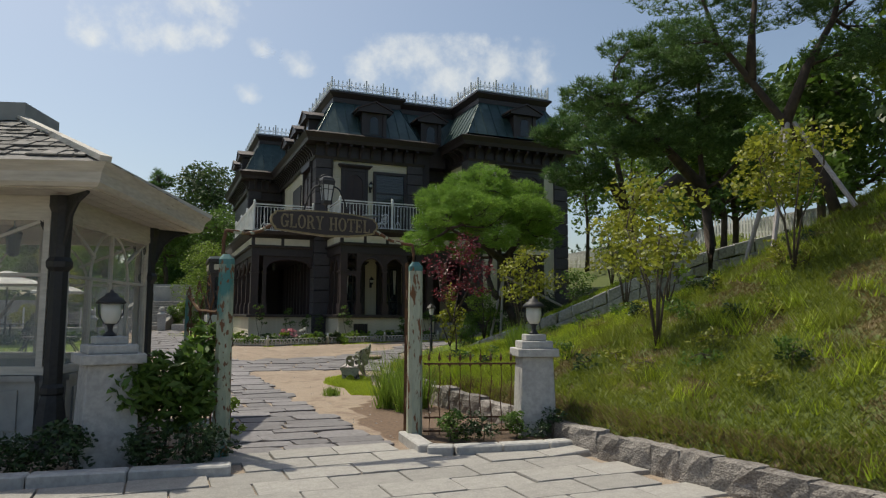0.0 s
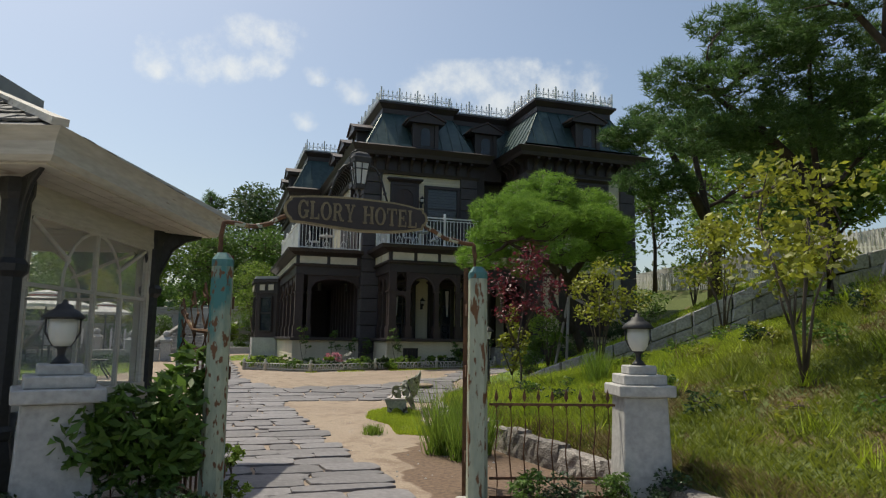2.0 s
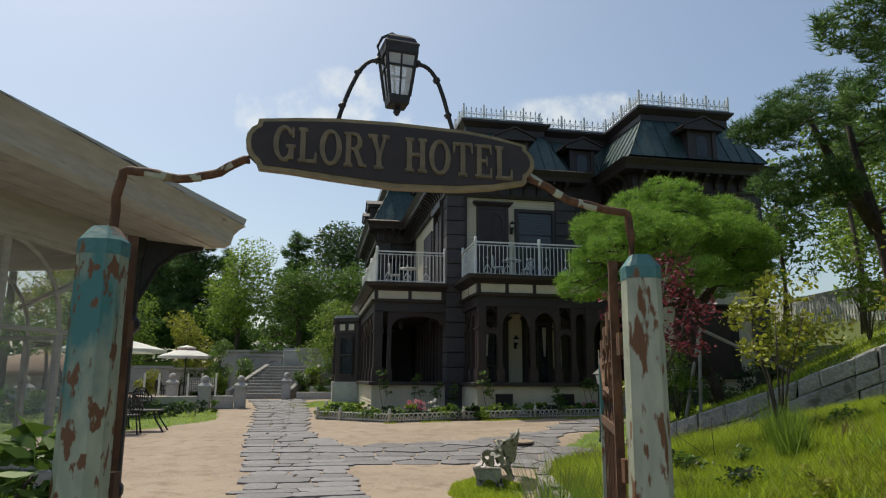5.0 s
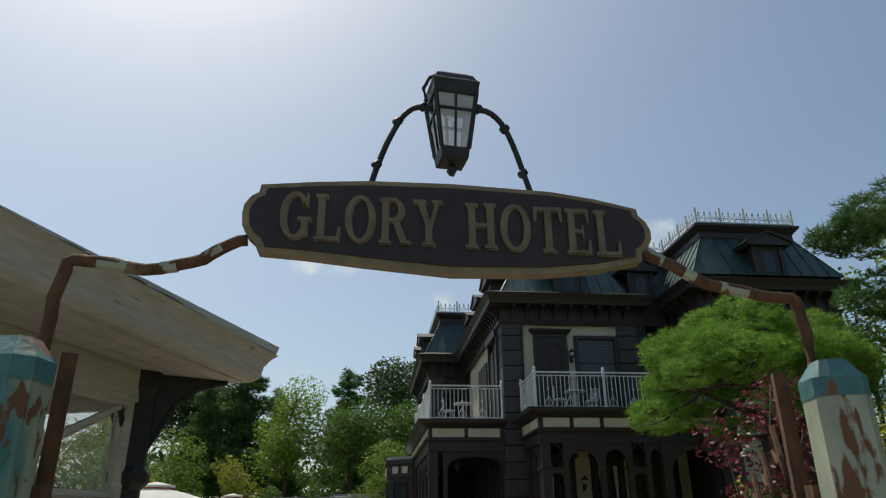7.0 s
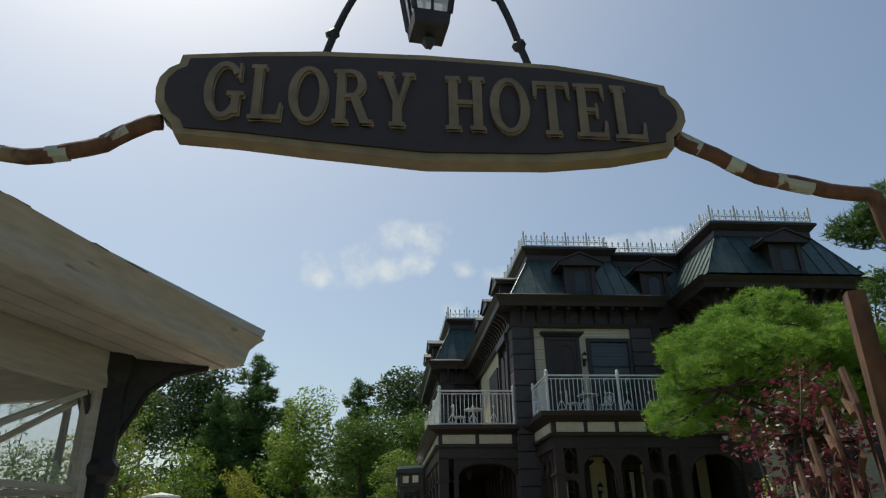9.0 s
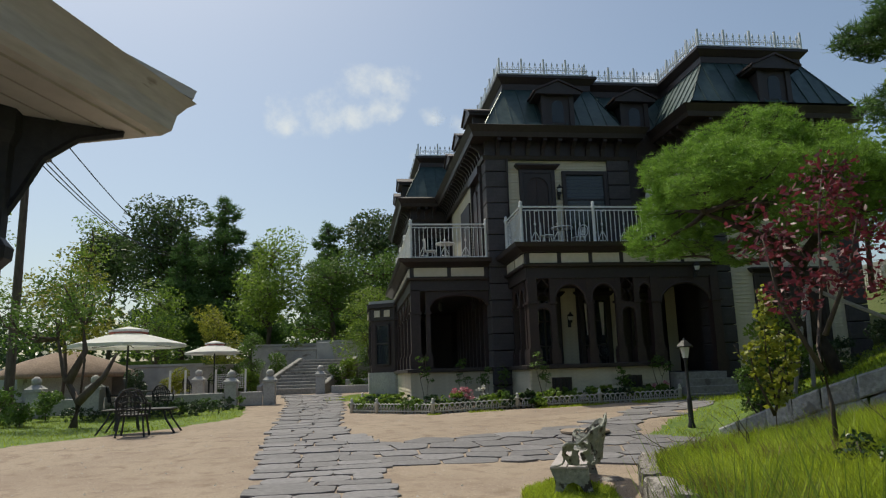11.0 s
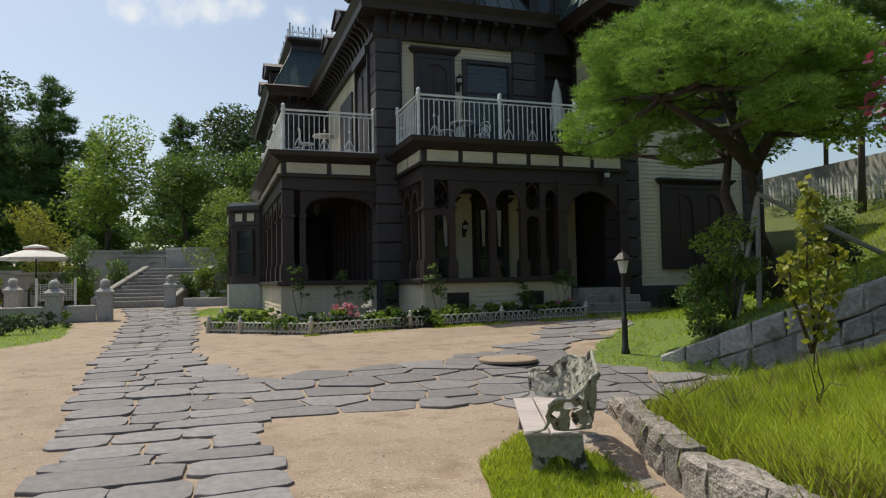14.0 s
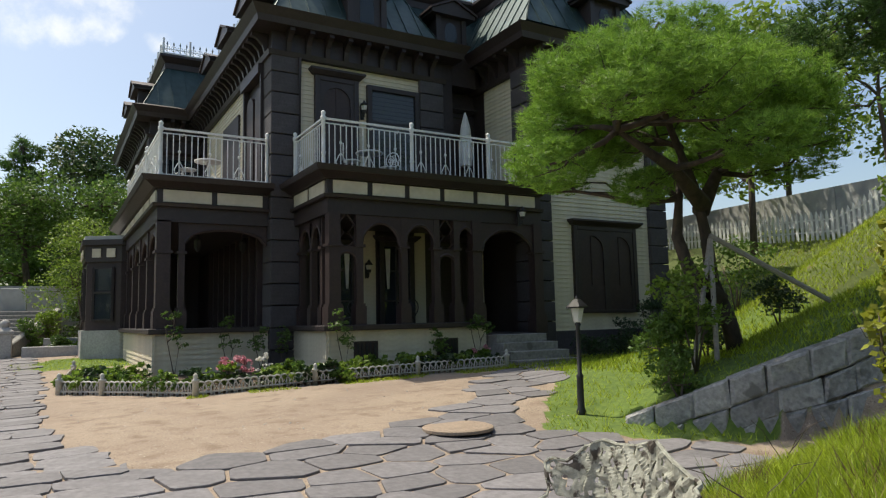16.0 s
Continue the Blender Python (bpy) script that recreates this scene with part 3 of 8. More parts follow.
# ---- porches ----
def slab(x0, x1, y0, y1, bands_front, bands_left):
    """Porch roof with moulded cornice and cream band panels; front at y0, flank at x0."""
    p = thing("porch_roof", "", "")
    p.parent = hotel
    g = lambda d: (x0 - d, x1, y0 - d, y1)
    for nm, d0, z0, d1, z1 in (("entablature", 0.0, 4.02, 0.0, 4.80), ("string_course", 0.10, 4.36, 0.12, 4.43), ("bed_mould", 0.10, 4.78, 0.30, 4.90), ("cornice", 0.34, 4.90, 0.38, BZ)):
        bm = bmesh.new()
        frustum(bm, g(d0), z0, g(d1), z1)
        part(nm, bm, M_DARK, p)
    n = bands_front
    for i in range(n):
        bm = bmesh.new()
        a = x0 + 0.12 + (x1 - x0 - 0.2) * i / n
        b = x0 + 0.12 + (x1 - x0 - 0.2) * (i + 1) / n - 0.13
        box(bm, a, b, y0 - 0.03, y0 + 0.02, 4.47, 4.75)
        part("band_panel", bm, M_BAND, p, "cream band panel")
    n = bands_left
    for i in range(n):
        bm = bmesh.new()
        a = y0 + 0.15 + (y1 - y0 - 0.2) * i / n
        b = y0 + 0.15 + (y1 - y0 - 0.2) * (i + 1) / n - 0.13
        box(bm, x0 - 0.03, x0 + 0.02, a, b, 4.47, 4.75)
        part("band_panel", bm, M_BAND, p, "cream band panel")
    return p


slab(6.5, 12.3, 26.25, 28.7, 6, 2)
slab(3.4, 5.98, 28.8, 38.05, 2, 8)


def porch_base(x0, x1, y0, y1, front_end=None):
    bm = bmesh.new()
    box(bm, x0 + 0.1, x1, y0 + 0.1, y1, 0.3, PZ)
    part("porch_floor", bm, M_QUOIN, hotel)
    bm = bmesh.new()
    fe = front_end or x1
    box(bm, x0 + 0.06, fe, y0 + 0.06, y0 + 0.2, 0.3, 1.5)
    box(bm, x0 + 0.06, x0 + 0.2, y0 + 0.2, y1, 0.3, 1.5)
    part("parapet", bm, M_CREAM, hotel)
    clad("y", x0, fe, y0 + 0.06, 0.55, 1.48, -1)
    clad("x", y0, y1, x0 + 0.06, 0.55, 1.48, -1)
    bm = bmesh.new()
    box(bm, x0 - 0.1, fe + 0.04, y0 - 0.1, y0 + 0.26, 1.48, 1.6)
    box(bm, x0 - 0.1, x0 + 0.26, y0 + 0.26, y1, 1.48, 1.6)
    part("parapet_cap", bm, M_DARK, hotel, bevel=0.015)


porch_base(6.45, 12.3, 26.2, 28.7, 10.5)
porch_base(3.35, 5.95, 28.75, 38.0)
for xv in (7.35, 9.4):
    bm = bmesh.new()
    box(bm, xv - 0.28, xv + 0.28, 26.20, 26.3, 0.72, 1.24)
    v = part("cellar_vent", bm, M_DARK, hotel)
    bm = bmesh.new()
    for k in range(5):
        box(bm, xv - 0.22 + k * 0.1, xv - 0.18 + k * 0.1, 26.17, 26.21, 0.76, 1.20)
    part("grille", bm, M_BLACK, v)


def post(x, y, z0=1.6, z1=4.05, w=0.24):
    bm = bmesh.new()
    box(bm, x - w / 2, x + w / 2, y - w / 2, y + w / 2, z0, z1)
    box(bm, x - w / 2 - 0.05, x + w / 2 + 0.05, y - w / 2 - 0.05, y + w / 2 + 0.05, z0, z0 + 0.4)
    box(bm, x - w / 2 - 0.03, x + w / 2 + 0.03, y - w / 2 - 0.03, y + w / 2 + 0.03, z0 + 0.40, z0 + 0.46)
    box(bm, x - w / 2 - 0.04, x + w / 2 + 0.04, y - w / 2 - 0.04, y + w / 2 + 0.04, z1 - 0.75, z1 - 0.69)
    part("porch_post", bm, M_DARK2, hotel)


def arch(p, q, zs, zt=4.05, rise=None, dots=True):
    """Spandrel board with an arched opening between two posts, springing at zs."""
    p, q = Vector((*p, 0)), Vector((*q, 0))
    d = q - p
    n = 12
    bm = bmesh.new()
    lo, hi = [], []
    for i in range(n + 1):
        f = i / n
        z = zs + (rise or (zt - 0.18 - zs)) * math.sin(math.acos(max(-1, min(1, 2 * f - 1))))
        lo.append(p + d * f + Vector((0, 0, z)))
        hi.append(p + d * f + Vector((0, 0, zt)))
    t = d.normalized().cross(Vector((0, 0, 1))) * 0.07
    rows_ = [[bm.verts.new(v) for v in line] for line in (lo, hi, [v + t for v in hi], [v + t for v in lo])]
    for a, b in zip(rows_, rows_[1:] + rows_[:1]):
        for i in range(n):
            bm.faces.new((a[i], a[i + 1], b[i + 1], b[i]))
    ring = [v + t * 0.5 for v in lo]
    tube(bm, ring, 0.05, 6)
    part("arch_board", bm, M_DARK2, hotel)


def lattice(p, q, z0, z1):
    p, q = Vector((*p, 0)), Vector((*q, 0))
    c = (p + q) / 2
    d = (q - p) / 2
    bm = bmesh.new()
    h = z1 - z0
    for s in (-1, 1):
        tube(bm, [c + d * s * 0.1 + Vector((0, 0, z0)), c + d * s * 0.8 + Vector((0, 0, z0 + h * 0.2)), c + d * s * 0.2 + Vector((0, 0, z0 + h * 0.45)), c + d * s * 0.8 + Vector((0, 0, z0 + h * 0.7)), c + d * s * 0.1 + Vector((0, 0, z1))], 0.022, 5)
    bar(bm, p + Vector((0, 0, z0)), q + Vector((0, 0, z0)), 0.06)
    part("fretwork", bm, M_DARK2, hotel)


FY = 26.35
for px_ in (6.65, 7.25, 8.35, 9.2, 9.75, 10.3, 12.15):
    post(px_, FY, 1.3 if px_ > 10.4 else 1.6, 4.05, 0.26 if px_ in (6.65, 10.3, 12.15) else 0.16)
arch((7.25, FY), (8.3, FY), 3.2)
arch((8.35, FY), (9.2, FY), 3.3)
arch((10.4, FY), (12.1, FY), 3.1)
for a_, b_ in ((6.72, 7.2), (9.25, 9.72)):
    lattice((a_, FY), (b_, FY), 3.3, 4.02)
    arch((a_, FY), (b_, FY), 3.0, 3.32, 0.2)
arch((9.78, FY), (10.25, FY), 3.5)
for yy in (26.9, 27.6, 28.4):
    post(6.65, yy, 1.6, 4.05, 0.14)
arch((6.65, 28.4), (6.65, 27.6), 3.3)
arch((6.65, 27.6), (6.65, 26.9), 3.3)
post(3.55, 28.95, 1.6, 4.05, 0.30)
post(3.95, 28.95, 1.6, 4.05, 0.14)
arch((4.0, 28.95), (5.9, 28.95), 3.55, 4.05, 0.35)
for i in range(5):
    yy = 30.9 + i * 1.7
    post(3.55, yy, 1.6, 4.05, 0.22)
    arch((3.55, yy), (3.55, yy - 1.6), 3.2)

# slim dark mullions along the flank wall inside the side porch
bm = bmesh.new()
for i in range(9):
    box(bm, 5.86, 6.0, 29.6 + i * 0.75, 29.72 + i * 0.75, PZ, 4.0)
part("flank_mullion", bm, M_DARK2, hotel)

# steps
for i in range(4):
    bm = bmesh.new()
    d = 0.30 * i
    box(bm, 10.55 - 0.02 * i, 12.05 + 0.10 * i, 26.2 - d - 0.32, 26.25 - d + 0.05, 0.35, PZ - 0.19 * (i + 1) + 0.17)
    part("porch_step", bm, M_STEP, hotel, "grey stone step", bevel=0.012)


# ---- doors and windows of the hotel ----
def window(x0, x1, z0, z1, y, arches=1, crown=True, glazed=True, name="window", grid=(2, 3)):
    """A framed opening in a wall that faces -y; y is the wall's face."""
    w = thing(name, "", "")
    w.parent = hotel
    f = 0.13
    bm = bmesh.new()
    box(bm, x0, x0 + f, y - 0.10, y + 0.04, z0, z1)
    box(bm, x1 - f, x1, y - 0.10, y + 0.04, z0, z1)
    box(bm, x0 + f, x1 - f, y - 0.10, y + 0.04, z1 - f, z1)
    box(bm, x0 + f, x1 - f, y - 0.10, y + 0.04, z0, z0 + 0.09)
    part("frame", bm, M_DARK, w, bevel=0.008)
    if crown:
        bm = bmesh.new()
        frustum(bm, (x0 - 0.05, x1 + 0.05, y - 0.14, y), z1, (x0 - 0.14, x1 + 0.14, y - 0.24, y), z1 + 0.10)
        box(bm, x0 - 0.15, x1 + 0.15, y - 0.25, y, z1 + 0.10, z1 + 0.15)
        part("crown", bm, M_DARK, w)
    bm = bmesh.new()
    box(bm, x0 + f, x1 - f, y - 0.03, y + 0.02, z0 + 0.09, z1 - f)
    part("pane", bm, M_DGLASS if glazed else M_DARK2, w)
    bw = (x1 - x0 - 2 * f) / arches
    for k in range(arches):
        a, b = x0 + f + k * bw, x0 + f + (k + 1) * bw
        if arches > 1 or not glazed:
            c, r = (a + b) / 2, bw / 2 - 0.10
            zs = z1 - f - r - 0.14
            bm = bmesh.new()
            for i in range(10):
                t0, t1 = math.pi * i / 10, math.pi * (i + 1) / 10
                lo = [(c + r * math.cos(t), y - 0.07, zs + r * math.sin(t)) for t in (t0, t1)]
                prism(bm, [lo[0], lo[1], (lo[1][0], y - 0.07, z1 - f), (lo[0][0], y - 0.07, z1 - f)], (0, 0.04, 0))
            box(bm, a, c - r, y - 0.07, y - 0.03, z0 + 0.09, z1 - f)
            box(bm, c + r, b, y - 0.07, y - 0.03, z0 + 0.09, z1 - f)
            part("arched_casing", bm, M_DARK, w)
            bm = bmesh.new()
            box(bm, c - r, c + r, y - 0.055, y - 0.03, z0 + 0.09, z0 + 0.09 + (z1 - z0) * 0.28)
            box(bm, c - 0.02, c + 0.02, y - 0.05, y - 0.03, z0 + 0.1, zs + r)
            part("lower_panel", bm, M_DARK2, w)
        else:
            bm = bmesh.new()
            for i in range(1, grid[0]):
                u = a + bw * i / grid[0]
                box(bm, u - 0.03, u + 0.03, y - 0.05, y - 0.03, z0 + 0.09, z1 - f)
            for j in range(1, grid[1]):
                v = z0 + (z1 - z0) * j / grid[1]
                box(bm, a, b, y - 0.052, y - 0.032, v - 0.025, v + 0.025)
            part("glazing_bar", bm, M_DARK, w)
    return w


window(7.05, 8.25, BZ, 7.98, 28.69, 1, True, False, "balcony_door")
window(8.50, 10.06, BZ, 7.93, 28.69, 1, False, True, "balcony_window", (1, 3))
window(13.6, 15.92, 1.75, 4.15, 26.59, 2, True, False)
window(13.65, 15.95, 6.0, 8.12, 26.59, 2, True, False)
window(7.15, 8.15, PZ + 0.1, 3.75, 28.69, 1, True, True)
window(8.8, 9.8, PZ + 0.1, 3.75, 28.69, 1, True, True)
window(10.5, 11.6, PZ, 3.8, 28.69, 1, True, False, "entrance_door")
window(11.3, 12.1, BZ, 7.7, 29.26, 1, True, False, "balcony_door")
window(4.6, 5.9, BZ, 7.7, 38.07, 1, True, True)


# ---- balcony rails ----
def balcony_rail(p, q, posts_at=(0.0, 1.0), skip=()):
    """White iron balustrade from p to q on the balcony floor, with turned posts and scroll balusters."""
    r = thing("balcony_rail", "white-painted iron balustrade with scrolled balusters", "railing")
    del r["category"]
    r.parent = hotel
    d = Vector((q[0] - p[0], q[1] - p[1], 0))
    a = Vector((p[0], p[1], BZ))
    L = d.length
    u = d / L
    for f in posts_at:
        bm = bmesh.new()
        lathe(bm, [(0.06, 0), (0.06, 0.12), (0.045, 0.15), (0.045, 0.35), (0.06, 0.38), (0.045, 0.42), (0.045, 1.1), (0.065, 1.14), (0.065, 1.2), (0.035, 1.22), (0.055, 1.27), (0.05, 1.31), (0.01, 1.34)], a + d * f, 10)
        part("rail_post", bm, M_WHITE, r, smooth=True)
    bm = bmesh.new()
    for z, w in ((1.16, 0.045), (1.06, 0.025), (0.09, 0.035)):
        bar(bm, a + Vector((0, 0, z)), a + d + Vector((0, 0, z)), w)
    part("rail", bm, M_WHITE, r)
    n = int(L / 0.135)
    for i in range(1, n):
        c = a + u * (L * i / n)
        bm = bmesh.new()
        bar(bm, c + Vector((0, 0, 0.09)), c + Vector((0, 0, 1.06)), 0.02)
        if i % 5 == 3:
            for s in (-1, 1):
                tube(bm, [c + Vector((0, 0, 0.42)), c + u * s * 0.05 + Vector((0, 0, 0.34)), c + u * s * 0.11 + Vector((0, 0, 0.22)), c + u * s * 0.09 + Vector((0, 0, 0.13)), c + u * s * 0.03 + Vector((0, 0, 0.15))], 0.013, 4)
            lathe(bm, [(0.01, 0.60), (0.035, 0.63), (0.035, 0.66), (0.01, 0.69)], c, 6)
            tube(bm, [c + Vector((0, 0, 1.06)), c + u * 0.06 + Vector((0, 0, 1.02)), c + u * 0.1 + Vector((0, 0, 1.09))], 0.012, 4)
        part("baluster", bm, M_WHITE, r)
    return r


balcony_rail((6.5, 26.5), (12.2, 26.5), (0.0, 0.386, 0.77))
balcony_rail((6.5, 28.5), (6.5, 26.62), (0.0,))
balcony_rail((3.45, 28.85), (5.9, 28.85), (0.0, 1.0))
balcony_rail((3.45, 36.2), (3.45, 28.97), (0.0, 0.33, 0.66))
# solid white screen along the side balcony
bm = bmesh.new()
box(bm, 3.47, 3.49, 29.0, 36.2, BZ + 0.1, BZ + 1.14)
part("balcony_screen", bm, M_WHITE, hotel, "white-painted solid side screen")


# ---- flank windows under the eaves, bay window ----
bm = bmesh.new()
for i, yy in enumerate((29.35, 30.25)):
    pts = [(5.9, yy, 5.05), (5.9, yy + 0.7, 5.05)] + [(5.9, yy + 0.35 + 0.35 * math.cos(math.pi * k / 8), 7.4 + 0.35 * math.sin(math.pi * k / 8)) for k in range(9)]
    prism(bm, pts, (0.12, 0, 0))
part("flank_arched_panel", bm, M_DARK2, hotel)
bm = bmesh.new()
box(bm, 5.78, 6.0, 29.3, 31.2, 8.05, 8.3)
box(bm, 5.84, 6.0, 29.28, 29.36, BZ, 8.05)
box(bm, 5.84, 6.0, 31.0, 31.12, BZ, 8.05)
part("flank_window_crown", bm, M_DARK, hotel)
bm = bmesh.new()
box(bm, 5.92, 6.0, 32.0, 34.0, BZ, 7.7)
part("flank_door", bm, M_DARK, hotel)

bay = thing("bay_window", "", "")
bay.parent = hotel
octo = [(2.35, 36.9), (3.3, 36.3), (4.4, 36.3), (4.4, 39.6), (3.3, 39.6), (2.35, 39.0)]


def grow(poly, d):
    c = Vector((sum(p[0] for p in poly) / len(poly), sum(p[1] for p in poly) / len(poly)))
    return [(c.x + (p[0] - c.x) * (1 + d), c.y + (p[1] - c.y) * (1 + d)) for p in poly]


for z0, z1, g, m_, nm in ((0.4, 1.55, 0.12, M_OLDST, "plinth"), (1.55, 3.72, 0.0, M_DARK2, "body"), (3.72, 4.25, 0.06, M_DARK, "frieze"), (4.25, 4.42, 0.16, M_DARK, "cornice"), (4.42, 4.55, 0.08, M_CONC, "lead_roof")):
    bm = bmesh.new()
    prism(bm, [(x, y, z0) for x, y in grow(octo, g)], (0, 0, z1 - z0))
    part(nm, bm, m_, bay)
for (x0, y0), (x1, y1) in ((octo[0], octo[1]), (octo[5], octo[0]), (octo[1], octo[2])):
    p, q = Vector((x0, y0, 0)), Vector((x1, y1, 0))
    t = (q - p).normalized().cross(Vector((0, 0, 1)))
    a, b = p + (q - p) * 0.22 + t * 0.03, p + (q - p) * 0.78 + t * 0.03
    bm = bmesh.new()
    prism(bm, [a + Vector((0, 0, 1.9)), b + Vector((0, 0, 1.9)), b + Vector((0, 0, 3.5)), a + Vector((0, 0, 3.5))], -t * 0.06)
    part("bay_pane", bm, M_DGLASS, bay)
    bm = bmesh.new()
    for f in (0.0, 1.0):
        c = a + (b - a) * f + t * 0.02
        bar(bm, c + Vector((0, 0, 1.85)), c + Vector((0, 0, 3.55)), 0.07)
    for z in (1.87, 2.75, 3.53):
        bar(bm, a + t * 0.02 + Vector((0, 0, z)), b + t * 0.02 + Vector((0, 0, z)), 0.06)
    part("bay_frame", bm, M_DARK, bay)
    for f in (0.2, 0.62):
        c, e = p + (q - p) * f + t * 0.1, p + (q - p) * (f + 0.25) + t * 0.1
        bm = bmesh.new()
        prism(bm, [c + Vector((0, 0, 3.86)), e + Vector((0, 0, 3.86)), e + Vector((0, 0, 4.14)), c + Vector((0, 0, 4.14))], t * 0.03)
        part("band_panel", bm, M_BAND, bay)


# ---- wall lanterns, hung lamps, camera, downpipe ----
def wall_lantern(x, y, z):
    w = thing("wall_lantern", "black iron wall lantern with clear glass sides", "lamp", (x, y, z), group="wall lanterns of the hotel")
    bm = bmesh.new()
    box(bm, -0.05, 0.05, -0.02, 0, -0.28, 0.12)
    tube(bm, [(0, -0.02, -0.2), (0, -0.14, -0.24), (0, -0.16, -0.14)], 0.015, 5)
    part("bracket", bm, M_BLACK, w)
    bm = bmesh.new()
    lathe(bm, [(0.05, -0.14), (0.09, 0.06), (0.10, 0.07), (0.11, 0.08), (0.04, 0.15), (0.015, 0.2)], (0, -0.16, 0), 6)
    part("cage", bm, M_BLACK, w)
    bm = bmesh.new()
    lathe(bm, [(0.053, -0.12), (0.09, 0.05)], (0, -0.16, 0), 6)
    part("glass", bm, M_LAMPW, w)
    return w


wall_lantern(8.37, 28.69, 7.25)
wall_lantern(8.46, 28.69, 3.05)
wall_lantern(11.55, 26.2, 4.25)
bm = bmesh.new()
tube(bm, [(6.63, 28.53, 8.3), (6.63, 28.53, 5.35), (6.66, 28.4, 5.2), (6.6, 28.0, 5.15), (6.45, 27.2, 5.12)], 0.045, 8)
part("downpipe", bm, M_DARK, hotel)
for xx in (4.9, 6.0):
    hl = thing("hanging_lantern", "small black hanging lantern under the porch roof", "lamp", (xx - 0.4, 30.0, 3.6), group="porch lanterns")
    bm = bmesh.new()
    lathe(bm, [(0.02, 0.42), (0.02, 0.2), (0.09, 0.15), (0.08, -0.05), (0.05, -0.1), (0.01, -0.14)], (0, 0, 0), 6)
    part("cage", bm, M_BLACK, hl)


# ---- flower bed with its low white edging ----
EDGE = [(1.9, 31.0), (1.56, 27.1), (3.58, 24.85), (5.78, 25.02), (7.95, 24.95), (10.1, 24.85)]
bed_poly = [(1.6, 27.1), (3.6, 24.9), (10.1, 24.9), (10.4, 26.2), (6.45, 26.2), (6.4, 28.7), (3.35, 28.75), (3.3, 31.0), (1.95, 31.0)]
bm = bmesh.new()
bm.faces.new([bm.verts.new((x, y, ground(x, y) + 0.06)) for x, y in bed_poly])
solo("flower_bed_soil", bm, M_SOIL, "dark planted soil of the hotel flower bed", "soil", kind="structure")

hoop_bm = bmesh.new()
for k in range(8):
    c = k * 0.122
    tube(hoop_bm, [(c, 0, -0.02), (c, 0, 0.13), (c + 0.035, 0.01, 0.185), (c + 0.085, 0.012, 0.20), (c + 0.135, 0.01, 0.185), (c + 0.17, 0, 0.13), (c + 0.17, 0, -0.02)], 0.014, 4)
    tube(hoop_bm, [(c + 0.02, 0.012, 0.02), (c + 0.085, 0.014, 0.12), (c + 0.15, 0.012, 0.02)], 0.010, 4)
box(hoop_bm, 0, 1.0, -0.012, 0.012, 0.04, 0.065)
hoop_me = mesh_of(hoop_bm, "hoop_panel", M_OLDWHITE)
epost_bm = bmesh.new()
lathe(epost_bm, [(0.055, -0.1), (0.055, 0.25), (0.065, 0.26), (0.065, 0.29), (0.03, 0.30), (0.042, 0.34), (0.038, 0.37), (0.01, 0.40)], (0, 0, 0), 8)
epost_me = mesh_of(epost_bm, "edging_post", M_OLDWHITE, True)
edging = thing("bed_edging", "low white hooped garden edging round the flower bed", "fence")
for (x0, y0), (x1, y1) in zip(EDGE, EDGE[1:]):
    L = math.hypot(x1 - x0, y1 - y0)
    n = max(1, int(round(L)))
    ang = math.degrees(math.atan2(y1 - y0, x1 - x0))
    for i in range(n):
        f, g = i / n, (i + 1) / n
        z0, z1 = ground(x0 + (x1 - x0) * f, y0 + (y1 - y0) * f), ground(x0 + (x1 - x0) * g, y0 + (y1 - y0) * g)
        o = new("hoop_panel", hoop_me)
        o.parent = edging
        o.matrix_basis = Matrix.Translation((x0 + (x1 - x0) * f, y0 + (y1 - y0) * f, z0)) @ pose(0, 0, 0, 0, -math.degrees(math.atan2(z1 - z0, L / n)), ang) @ Matrix.Diagonal((L / n, 1, 1.25, 1))
        if i == 0 or (x0 < 1.7 and i == n // 2):
            o = new("edging_post", epost_me)
            o.parent = edging
            o.location = (x0 + (x1 - x0) * f, y0 + (y1 - y0) * f, z0)
o = new("edging_post", epost_me)
o.parent = edging
o.location = (*EDGE[-1], ground(*EDGE[-1]))


# ---- entrance gate ----
GY = 7.82


